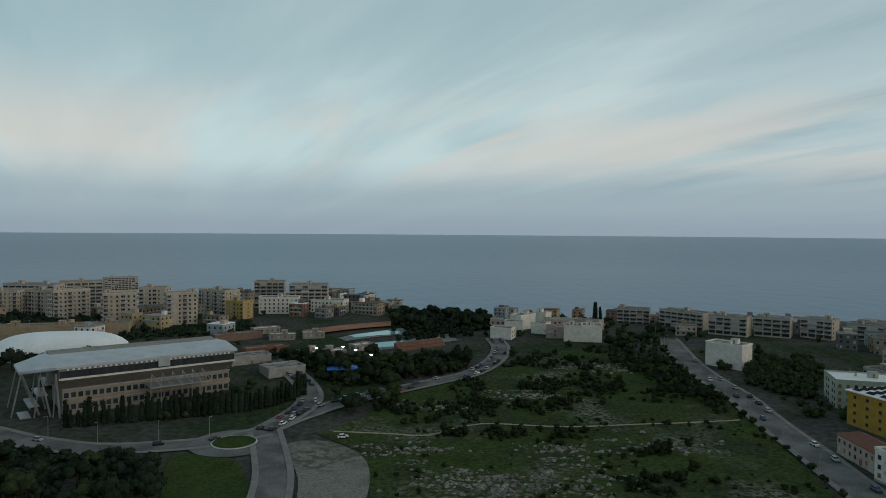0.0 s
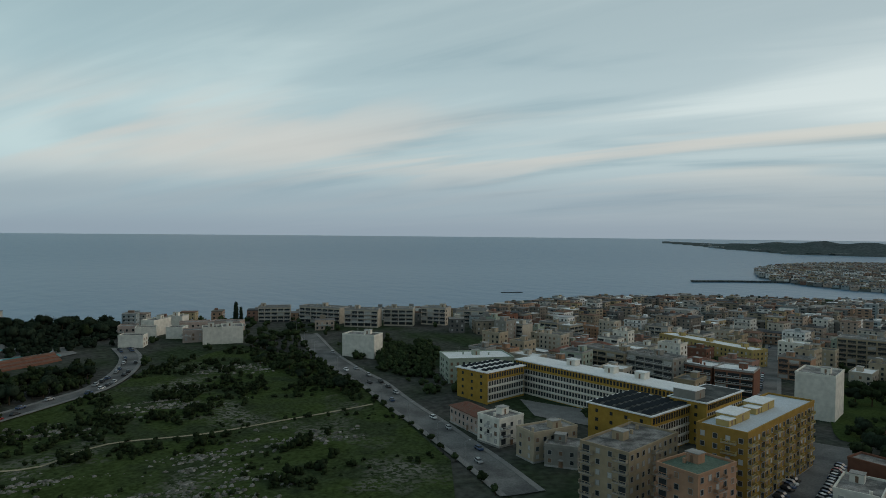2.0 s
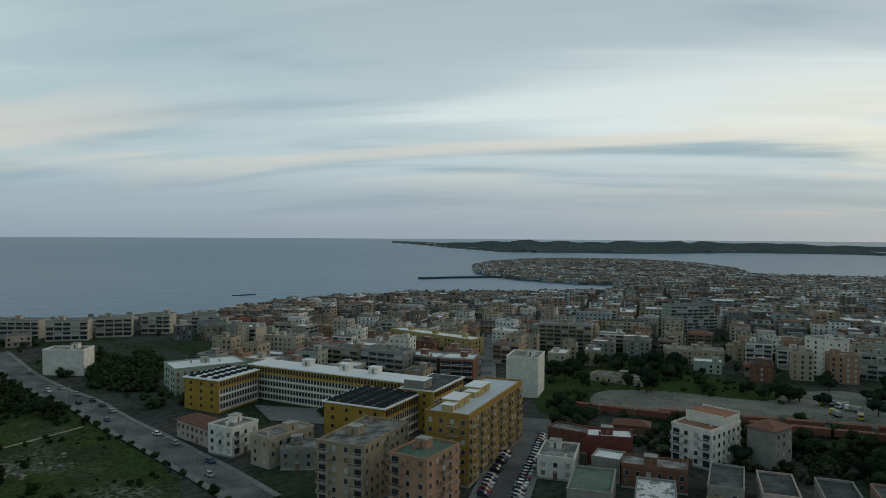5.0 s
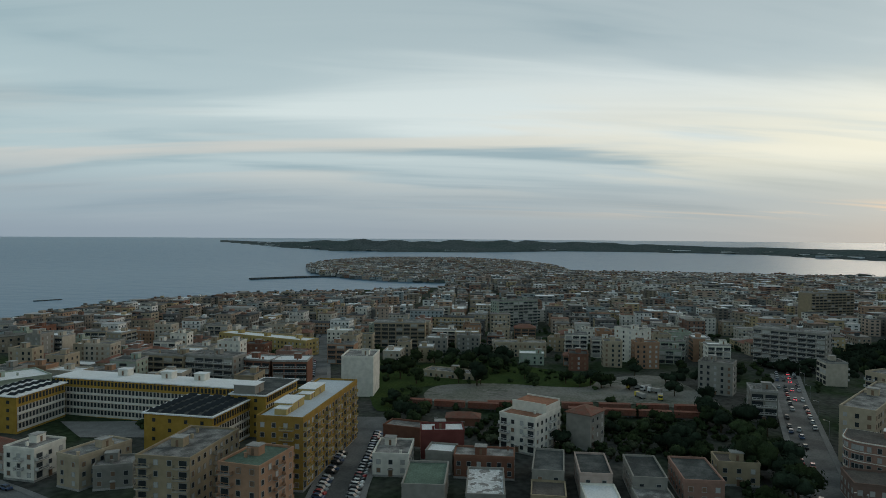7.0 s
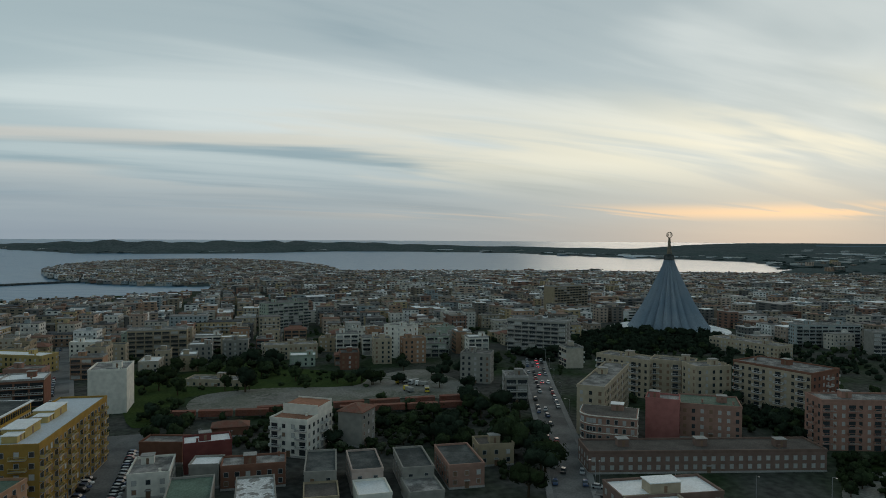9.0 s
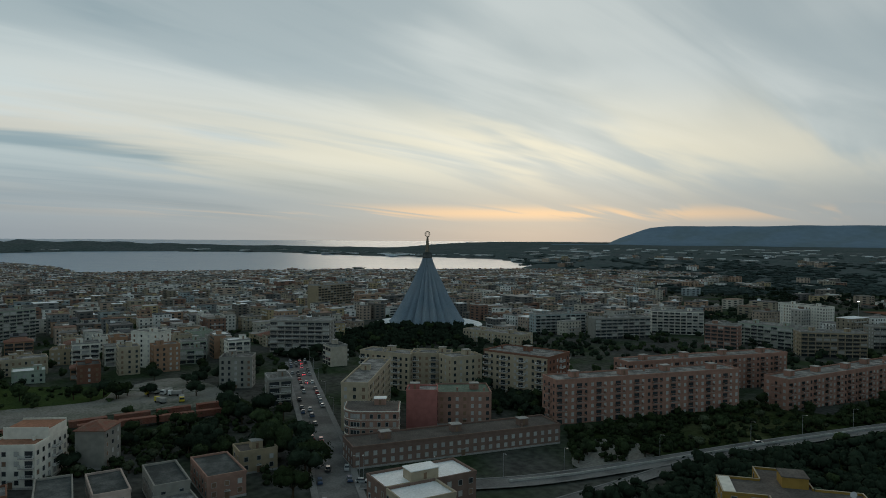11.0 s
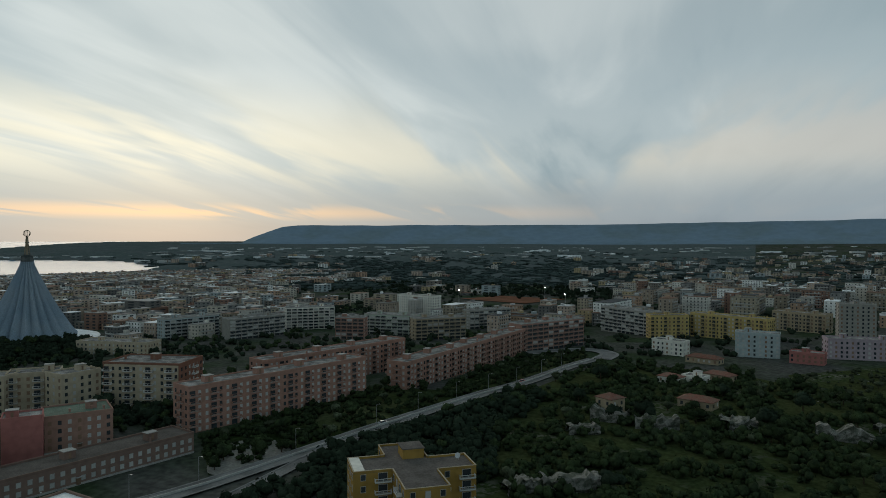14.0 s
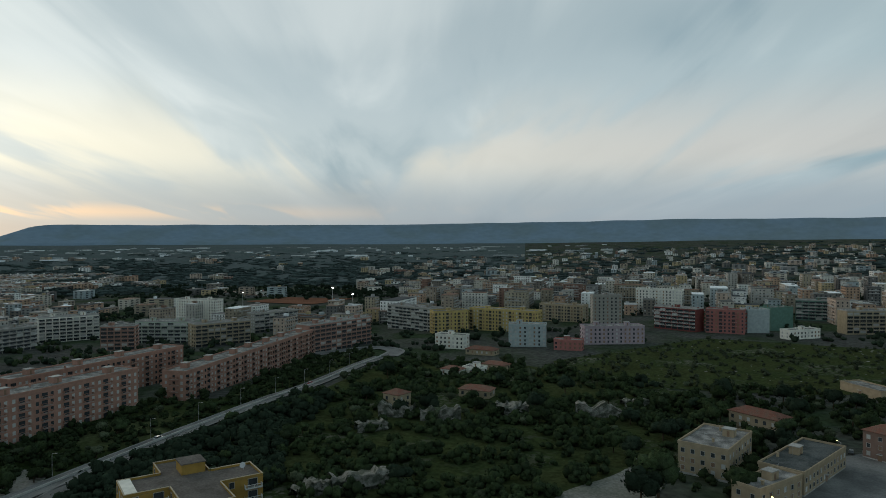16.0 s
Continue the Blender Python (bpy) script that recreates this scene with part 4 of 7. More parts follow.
def stepped(label, x, y, turn, w, d, storeys, style, wall):
    """White house whose upper floors step back behind terracotta terraces."""
    top = building(label, x, y, turn, w, d, storeys, style, wall, roof=TERRACOTTA)
    h = storeys * FLOOR + 1.0
    s = Shape().box(-w * 0.45, -d * 0.1, h, w * 0.5, d * 0.48, h + 3.2, 0)
    part("upper_wall", s.mesh("upper_wall", [wall]), top)
    r = Shape().box(-w * 0.45 + 0.3, -d * 0.1 + 0.3, h + 3.2, w * 0.5 - 0.3, d * 0.48 - 0.3, h + 3.35, 0)
    for q in ((-w * 0.45, -d * 0.1, w * 0.5, -d * 0.1 + 0.3), (-w * 0.45, d * 0.48 - 0.3, w * 0.5, d * 0.48)):
        r.box(q[0], q[1], h + 3.2, q[2], q[3], h + 3.9, 1)
    part("upper_roof", r.mesh("upper_roof", [TERRACOTTA, wall]), top)
    return top


building("solid white four-storey house with blank rendered walls", 161.2, 379.6, -49.7, 21.2, 12.0, 4, "blank", WHITE)
building("cream apartment block with long white balconies", 153.9, 543.7, -20.0, 25.2, 13.0, 4, "bands", PALECREAM)
building("cream apartment block with long white balconies", 185.8, 516.7, -53.0, 37.5, 13.0, 4, "bands", PALECREAM)
building("cream apartment block with long white balconies", 204.2, 479.6, -38.7, 25.9, 13.0, 4, "bands", PALECREAM)
building("cream apartment block with long white balconies", 232.2, 473.7, -33.9, 22.8, 13.0, 4, "bands", PALECREAM)
building("cream apartment block with long white balconies", 260.8, 466.5, -50.1, 20.4, 13.0, 4, "bands", PALECREAM)
building("cream apartment block with long white balconies", 292.0, 462.0, -42.0, 24.0, 13.0, 4, "bands", PALECREAM)
building("cream apartment block with long white balconies", 322.0, 446.0, -48.0, 26.0, 13.0, 4, "bands", PALECREAM)
building("pale green school block with a white flat roof", 195.9, 305.8, -17.2, 35.3, 22.0, 4, "plain", PALEGREEN, roof=WHITE_ROOF)
school_wing("ochre yellow school wing with white window bands", 184.1, 273.9, -75.5, 19.6, 26.9, 4, 14.0, (90, 180), WHITE_ROOF, True)
LONG_WING = school_wing("long ochre yellow school wing with white window bands", 216.6, 235.0, -79.0, 88.0, 13.7, 5, 16.4, (0, 180), WHITE_ROOF)
for u in (-16, 6, 22):
    roof_block(LONG_WING, u, 3.2, 16.9, 5, 4, 2.8, WHITE)
school_wing("ochre school hall with dark solar panels", 196.3, 188.6, -78.0, 27.4, 28.5, 4, 14.6, (90,), DARK_ROOF, True)
END_WING = school_wing("ochre yellow school end wing with dark roof", 226.5, 182.0, 13.3, 31.0, 15.0, 5, 16.4, (0, 90), DARK_ROOF)
roof_block(END_WING, -11.5, 1.5, 16.9, 8, 9, 3.4, GREYWALL)
house("pinkish white two-storey house with a red tiled roof", 149.4, 231.2, -91.1, 29.0, 10.0, 2, "plain", PINKWHITE)
building("white three-storey house with outside stairs", 148.3, 213.6, 9.7, 12.9, 12.0, 3, "balcony", WHITE)
building("cream three-storey house with roof terrace", 153.7, 192.0, 0.7, 19.9, 10.0, 3, "plain", CREAM)
building("grey two-storey house with flat roof", 153.3, 182.3, -50.1, 11.4, 10.0, 2, "plain", GREYWALL)
building("beige six-storey apartment house with stacked balconies", 150.6, 148.3, -75.2, 16.1, 29.0, 6, "balcony", BEIGE, h=18.5)
building("salmon pink six-storey apartment house with green roof terrace", 149.4, 122.9, -83.3, 12.6, 17.7, 6, "balcony", SALMON, roof=GREEN_ROOF, h=18.5)
LONG_BLOCK = building("long mustard apartment block with many balconies", 198.2, 138.7, 14.4, 56.7, 15.3, 7, "balcony", MUSTARD, roof=PALE_ROOF, bare=True)
for u in (-15.5, 5.0):
    roof_block(LONG_BLOCK, u, 2.0, 22.85, 10.5, 6.0, 2.7, YELLOW)
    roof_block(LONG_BLOCK, u - 7.4, 1.2, 22.85, 4.2, 4.0, 1.9, YELLOW)
building("tall white apartment slab with a blank end wall", 297.0, 178.2, -69.4, 16.0, 20.0, 6, "blank", WHITE)
building("beige apartment block with brown balcony bands", 277.1, 290.8, -78.8, 29.9, 13.0, 5, "bands", BEIGE)
building("greyish apartment block with long balconies", 284.5, 261.9, -82.2, 29.3, 13.0, 5, "bands", GREYWALL)
building("brick red apartment block with white roof", 298.3, 243.4, -80.0, 19.3, 14.0, 4, "bands", BRICKRED, roof=WHITE_ROOF)
building("brick red apartment block with white roof", 303.4, 225.2, -65.1, 18.7, 16.0, 4, "bands", BRICKRED, roof=WHITE_ROOF)
building("long yellow building with pale flat roof", 393.9, 314.6, -93.3, 81.0, 14.0, 4, "plain", YELLOW, roof=WHITE_ROOF)
building("pink three-storey house with flat roof", 384.6, 485.1, -49.9, 25.2, 12.0, 3, "plain", PINK)
building("salmon three-storey house with flat roof", 401.7, 454.4, -82.7, 42.2, 12.0, 3, "plain", SALMON)
building("long beige apartment block with balcony bands", 468.3, 245.5, -67.8, 39.5, 15.0, 6, "bands", BEIGE)
building("tall pale green apartment tower with balconies", 634.0, 206.6, -40.5, 44.0, 16.0, 9, "bands", PALEGREEN)
building("cream villa with ochre tiled roof", 459.2, 145.0, -70.1, 35.8, 14.0, 3, "plain", CREAM)
building("beige three-storey school house", 499.5, 122.3, -82.9, 25.0, 14.0, 3, "plain", BEIGE)
building("white four-storey block with flat roof", 542.5, 108.8, -74.3, 20.9, 14.0, 4, "plain", WHITE)
building("white seven-storey tower with small square windows", 469.5, 69.1, -119.1, 20.8, 12.0, 7, "tower", WHITE)
building("low pale green school with window bands", 476.2, 51.1, -82.8, 26.1, 12.0, 3, "bands", PALEGREEN)
building("low cream railway shed with dark doors", 356.7, 152.0, -89.9, 33.9, 12.0, 1, "plain", CREAM)
stepped("white stepped modern apartment house with terracotta terraces", 248.7, 74.1, -101.0, 15.0, 21.0, 4, "balcony", WHITE)
house("grey gabled four-storey house", 258.5, 55.2, -104.0, 10.0, 12.0, 4, "blank", GREYWALL)
building("white two-storey house with grey roof deck", 204.2, 109.2, -69.6, 12.0, 17.0, 2, "plain", WHITE)
building("low workshop with dark green flat roof", 185.4, 88.0, -69.7, 12.5, 20.5, 2, "blank", GREYWALL, roof=GREEN_ROOF)
building("low workshop with a patched white roof", 186.8, 69.2, -69.7, 11.0, 22.0, 2, "blank", GREYWALL, roof=PATCHED_ROOF)
building("dark red house with white flat roof", 223.0, 99.6, -62.9, 15.4, 10.0, 3, "blank", DARKRED, roof=WHITE_ROOF)
building("old brick house with grey roof", 230.8, 118.3, -85.5, 15.1, 9.0, 2, "blank", BRICKRED)
building("low house with a white roof terrace", 209.9, 93.8, -78.2, 9.3, 9.0, 2, "blank", GREYWALL, roof=WHITE_ROOF)
building("low brick terrace house with grey roof", 212.0, 79.0, -71.7, 19.9, 10.0, 2, "plain", BRICKRED)
building("two-storey row house with a dark flat roof", 213.3, 57.3, -76.0, 9.8, 21.5, 2, "plain", GREYWALL, roof=DARK_ROOF)
building("two-storey row house with a dark flat roof", 216.0, 43.7, -72.0, 9.8, 20.0, 2, "plain", PINKWHITE, roof=DARK_ROOF)
building("two-storey row house with a dark flat roof", 220.1, 28.3, -72.4, 10.0, 21.0, 2, "plain", GREYWALL, roof=DARK_ROOF)
building("two-storey row house with a dark flat roof", 224.7, 13.5, -72.0, 11.7, 21.7, 2, "plain", PINK, roof=DARK_ROOF)
building("low back building with a brown roof", 196.6, 52.8, -74.0, 10.2, 12.6, 1, "blank", BEIGE, roof=BROWN_ROOF, h=4.2)
building("low back building with a bright white roof", 200.4, 38.1, -70.0, 10.0, 12.6, 1, "blank", WHITE, roof=WHITE_ROOF, h=4.2)
building("low back building with a grey roof", 204.0, 23.2, -70.0, 10.6, 12.6, 1, "blank", GREYWALL, h=4.2)
building("grey five-storey block beside a lane", 381.1, 12.6, -97.7, 16.8, 13.0, 5, "plain", GREYWALL)
building("old yellow two-storey house under trees", 241.3, 2.2, -75.0, 12.8, 10.0, 2, "plain", BEIGE, roof=BROWN_ROOF)
building("grey four-storey house with long balconies", 330.8, -7.5, -83.5, 10.8, 14.0, 4, "bands", GREYWALL)
building("large grey apartment block with vertical bays", 499.0, -28.6, -109.1, 43.6, 16.0, 8, "bands", GREYWALL)
building("eleven-storey beige hotel tower with dark window bands", 853.9, -81.9, -49.4, 58.4, 18.0, 11, "bands", BEIGE)
building("white office block with dark window bands", 1107.7, 53.2, -73.4, 30.8, 16.0, 6, "bands", WHITE)
building("cream six-storey apartment block", 358.3, -66.8, -130.9, 30.3, 13.0, 6, "balcony", CREAM)
building("cream six-storey apartment block", 349.4, -87.5, -111.9, 21.0, 13.0, 6, "balcony", CREAM)
building("cream six-storey apartment block", 334.6, -99.2, -75.2, 18.0, 13.0, 6, "plain", CREAM)
building("seven-storey apartment block with brick end walls and white balconies", 322.4, -130.6, -142.3, 37.5, 22.0, 7, "balcony", BRICKRED, front=CREAM)
building("long cream apartment block along the avenue", 304.3, -46.6, -109.8, 11.3, 58.0, 6, "plain", CREAM)
building("pink house with roof terrace", 287.4, -39.8, -110.8, 11.8, 10.0, 4, "plain", PINK)
def corner_house(label, x, y, turn, w, d, storeys, wall):
    """Town house whose street corner is drawn round, with pale string courses and window surrounds."""
    h = storeys * FLOOR + 1.0
    top = thing("apartment_building", x, y, ground_z(x, y), turn, label, "building")
    FOOTPRINTS.append((x, y, turn, w, d))
    r = 6.5
    line = [(w / 2, d / 2), (-w / 2, d / 2)]
    line += [(-w / 2 + r - r * math.cos(a), -d / 2 + r - r * math.sin(a)) for a in [math.pi / 2 * k / 8 for k in range(9)]]
    line += [(w / 2, -d / 2)]

    def slab(grow, z0, z1):
        k = len(line)
        ring = [(px_ + (grow if px_ > 0 else -grow), py_ + (grow if py_ > 0 else -grow)) for px_, py_ in line]
        return [(px_, py_, z0) for px_, py_ in ring] + [(px_, py_, z1) for px_, py_ in ring], [tuple(range(k - 1, -1, -1))[::-1], tuple(range(2 * k - 1, k - 1, -1))] + [(i, k + i, k + (i + 1) % k, (i + 1) % k) for i in range(k)]

    for name, grow, z0, z1, mat in [("wall", 0, -2.5, h, wall), ("roof", -0.4, h + 0.01, h + 0.1, BROWN_ROOF)] + [("string_course", 0.15, k * FLOOR + 0.55, k * FLOOR + 0.8, WHITE) for k in range(1, storeys)] + [("cornice", 0.3, h - 0.35, h - 0.02, WHITE)]:
        v, f = slab(grow, z0, z1)
        me = mesh_of(name, v, f, mat)
        bm = bmesh.new()
        bm.from_mesh(me)
        bmesh.ops.recalc_face_normals(bm, faces=bm.faces[:])
        bm.to_mesh(me)
        bm.free()
        part(name, me, top)
    for (ax, ay), (bx, by) in zip(line[1:], line[2:]):
        ln = math.hypot(bx - ax, by - ay)
        if 1 < ln < 2 and round(ax * 10) % 2:
            continue
        rot = math.degrees(math.atan2(by - ay, bx - ax))
        n = max(1, int(ln / 2.9))
        for k in range(storeys):
            for q in range(n):
                u = (q + 0.5) / n
                part("window", window_mesh("pale" if (q + k) % 3 == 0 else "glass", 1.1, 1.6), top, pose(ax + (bx - ax) * u, ay + (by - ay) * u, k * FLOOR + 2.0, 0, 0, rot))
    roof_block(top, 3.0, 3.0, h + 0.1, 4.5, 4.0, 2.4, wall)
    return top


corner_house("corner apartment house with a rounded corner and white string courses", 264.2, -42.1, -103.2, 21.3, 16.0, 4, PINK)
building("rose pink house with a blank gable wall", 275.8, -65.1, -106.4, 12.6, 10.0, 5, "blank", ROSE)
building("pink apartment block with grey flat roof", 284.7, -85.6, -101.5, 22.9, 18.0, 4, "plain", PINK, roof=GREEN_ROOF)
building("long low red-brown terrace with white shutters", 243.8, -70.5, -82.4, 83.0, 14.3, 2, "plain", REDBROWN, roof=BROWN_ROOF)
BRIGHT = building("cream apartment house with a bright flat roof", 185.4, -43.8, -75.2, 28.2, 12.9, 4, "plain", REDBROWN, roof=WHITE_ROOF, h=13.0, bare=True)
roof_block(BRIGHT, -1.5, -2.2, 13.1, 8.5, 5.0, 2.9, CREAM)
building("cream front part of the bright-roofed apartment house", 172.6, -40.4, -75.2, 15.0, 12.0, 4, "plain", CREAM, roof=WHITE_ROOF, h=13.0, bare=True)
building("long rose brick apartment block with recessed balconies", 275.7, -169.6, -86.8, 96.4, 13.0, 6, "balcony", ROSEBRICK)
building("long rose brick apartment block behind its twin", 322.4, -235.0, -85.8, 105.7, 13.0, 6, "balcony", ROSEBRICK)
building("long rose brick apartment block beside the road", 289.2, -312.5, -75.6, 155.7, 13.0, 6, "balcony", ROSEBRICK)
building("seven-storey rose apartment block with balcony bands", 313.0, -430.7, -98.9, 67.3, 14.0, 7, "bands", ROSEBRICK)
building("rounded office block with green glass bands", 478.8, -415.1, -153.4, 49.9, 16.0, 6, "bands", PALEGREEN)
building("beige office block with long window bands", 423.8, -420.7, -113.1, 47.1, 16.0, 6, "bands", BEIGE)
building("white eight-storey block with bright end wall", 586.8, -550.8, -169.1, 54.3, 14.0, 8, "plain", WHITE)
building("white apartment block with balcony bands", 578.8, -391.3, -115.6, 48.3, 14.0, 7, "bands", WHITE)
building("grey apartment block with dark balconies", 553.2, -314.4, -88.8, 56.0, 14.0, 6, "bands", GREYWALL)
building("pale blue apartment block with balcony bands", 599.7, -274.7, -86.7, 52.8, 14.0, 6, "bands", PALEBLUE)
building("cream institute with flat roof terraces", 535.7, -190.7, -144.1, 58.5, 18.0, 3, "plain", CREAM)
building("rose apartment block with balconies", 476.9, -366.2, -143.0, 25.4, 14.0, 6, "bands", ROSEBRICK)
building("grey apartment block near the stadium", 455.4, -522.6, -105.2, 49.5, 14.0, 6, "bands", GREYWALL)
building("bright yellow apartment block with balconies", 222.8, -560.6, 175.7, 64.6, 14.0, 6, "balcony", YELLOW)
building("bright yellow apartment block with balconies", 268.3, -540.0, -136.3, 31.9, 14.0, 6, "balcony", YELLOW)
building("grey apartment block with blank end", 311.1, -554.5, 162.9, 60.0, 16.0, 7, "bands", GREYWALL)
building("beige apartment block with balconies", 194.5, -644.2, 173.8, 45.3, 14.0, 5, "balcony", BEIGE)
building("pale blue five-storey block", 173.4, -481.8, -161.8, 27.9, 13.0, 5, "plain", PALEBLUE)
building("slim grey nine-storey tower", 145.2, -611.2, -153.9, 25.7, 13.0, 9, "plain", GREYWALL)
building("white eight-storey block above lower houses", 120.0, -744.8, 178.6, 47.3, 14.0, 8, "plain", WHITE)
building("red and white apartment block with balcony bands", 84.5, -624.8, 157.7, 39.5, 14.0, 6, "bands", DARKRED)
building("rose red apartment block", 46.0, -621.7, 179.7, 30.4, 14.0, 6, "balcony", ROSE)
building("pale apartment block with blank end wall", 24.0, -636.0, -153.3, 18.6, 14.0, 6, "blank", PALEBLUE)
building("dark green apartment block with blank wall", 7.7, -662.7, -140.7, 22.6, 14.0, 6, "blank", TEAL)
building("teal apartment block with balcony bands", -28.0, -748.9, 179.3, 39.8, 14.0, 6, "bands", TEAL)
building("beige apartment block with long balconies", -56.3, -666.5, -153.1, 32.4, 14.0, 6, "bands", BEIGE)
building("lilac four-storey house row", 118.9, -519.3, -149.5, 46.0, 14.0, 4, "plain", LILAC)
building("low white house at the heath", -10.0, -612.1, -134.3, 31.3, 10.0, 2, "plain", WHITE)
building("white house with balconies", 223.2, -454.5, 178.7, 23.7, 10.0, 3, "plain", WHITE)
house("small house with a red-brown roof", 189.4, -433.5, 178.1, 21.7, 9.0, 1, "plain", BEIGE)
house("country house with a red tiled roof", 139.3, -312.1, -176.3, 16.3, 9.0, 1, "plain", BEIGE)
house("old house with ochre roof among trees", 164.0, -274.6, 169.5, 9.5, 9.0, 2, "plain", BEIGE)
house("low white cottage with a tiled roof", 174.9, -357.2, 176.4, 12.2, 8.0, 1, "plain", WHITE)
building("low white shed with a flat roof", 164.8, -366.0, 176.1, 12.1, 9.0, 1, "plain", WHITE)
house("low beige cottage with a tiled roof", 157.8, -381.7, 173.2, 15.7, 8.0, 1, "plain", BEIGE)
building("low rose house beside the heath", 139.6, -475.0, -172.5, 20.1, 10.0, 2, "plain", ROSE)
building("old stone villa with a corner tower", 21.7, -252.7, 168.0, 16.6, 27.5, 3, "plain", STONEWALL)
house("old stone house with a tiled roof", 9.7, -308.6, 150.4, 21.4, 10.0, 2, "plain", STONEWALL)
building("low ochre stone building in the monastery yard", 4.8, -225.2, -119.6, 22.4, 9.0, 2, "plain", STONEWALL)
building("long stone wing with green flat roof", -5.4, -255.2, -110.3, 38.5, 14.0, 2, "plain", STONEWALL, roof=DARK_ROOF)
house("stone chapel with gable front", -33.4, -289.0, 146.2, 12.0, 12.0, 3, "plain", REDBROWN)
building("low ruined stone building", -38.2, -404.5, 129.2, 25.6, 12.0, 1, "blank", STONEWALL)
building("tall pale cream apartment block with balconies", -316.3, 536.0, -18.5, 35.1, 15.0, 6, "balcony", PALECREAM)
building("tall pale cream apartment block with balconies", -281.1, 506.5, 51.0, 25.9, 15.0, 7, "balcony", PALECREAM)
building("tall pale cream apartment block with balconies", -232.7, 486.4, 27.4, 22.1, 15.0, 7, "balcony", PALECREAM)
building("tall pale cream apartment block with balconies", -227.0, 533.2, 5.7, 19.9, 15.0, 7, "balcony", PALECREAM)
building("tall pale cream apartment block with balconies", -191.8, 494.4, 29.0, 21.1, 15.0, 7, "balcony", PALECREAM)
building("tall pale cream apartment block with balconies", -182.3, 550.7, -33.0, 32.1, 15.0, 6, "balcony", PALECREAM)
building("tall cream apartment block behind others near the sea", -344.0, 568.6, -7.8, 46.6, 14.0, 7, "bands", PALECREAM)
building("tall cream apartment block behind others near the sea", -312.7, 584.1, 28.5, 32.8, 14.0, 7, "bands", PALECREAM)
building("tall cream apartment block behind others near the sea", -552.1, 1157.6, 37.8, 53.5, 14.0, 7, "bands", PALECREAM)
building("tall cream apartment block behind others near the sea", -153.7, 602.1, 5.9, 25.8, 14.0, 7, "bands", PALECREAM)
building("tall cream apartment block behind others near the sea", -113.9, 576.0, 5.5, 31.9, 14.0, 7, "bands", PALECREAM)
building("small yellow apartment house", -157.8, 524.7, -24.4, 16.6, 12.0, 4, "plain", YELLOW)
building("white villa block with terraces", -134.6, 557.6, 4.6, 31.8, 13.0, 4, "plain", WHITE)
building("white villa block with terraces", -94.9, 568.0, -12.3, 29.0, 13.0, 3, "plain", WHITE)
building("tall pale cream apartment block with balconies", -341.4, 526.8, 5.9, 24.6, 15.0, 6, "balcony", PALECREAM)
building("white terraced villa of a stepped hillside complex", 42.0, 501.3, -13.2, 11.3, 12.0, 2, "villa", PINKWHITE)
building("white terraced villa of a stepped hillside complex", 51.7, 488.5, -10.4, 12.9, 10.0, 2, "blank", WHITE)
building("white terraced villa of a stepped hillside complex", 41.3, 460.6, -23.0, 14.8, 10.0, 2, "blank", WHITE)
building("white terraced villa of a stepped hillside complex", 59.8, 503.7, 48.3, 19.1, 10.0, 3, "blank", WHITE)
building("white terraced villa of a stepped hillside complex", 76.6, 518.3, -37.9, 10.8, 9.0, 3, "blank", WHITE)
building("white terraced villa of a stepped hillside complex", 70.1, 481.5, -29.1, 11.0, 10.0, 2, "blank", WHITE)
building("white terraced villa of a stepped hillside complex", 77.6, 464.2, -9.3, 12.9, 12.0, 2, "villa", PINKWHITE)
building("white terraced villa of a stepped hillside complex", 87.9, 453.7, -9.8, 12.5, 12.0, 3, "blank", WHITE)
building("white terraced villa of a stepped hillside complex", 100.1, 453.5, -9.7, 13.1, 16.0, 3, "blank", WHITE)
building("white terraced villa of a stepped hillside complex", 85.3, 502.8, -5.8, 20.6, 10.0, 2, "villa", PINKWHITE)
building("white terraced villa of a stepped hillside complex", 107.1, 498.4, -33.6, 20.9, 10.0, 2, "villa", PINKWHITE)
building("white terraced villa of a stepped hillside complex", 55.6, 502.8, 3.1, 10.5, 10.0, 2, "villa", PINKWHITE)
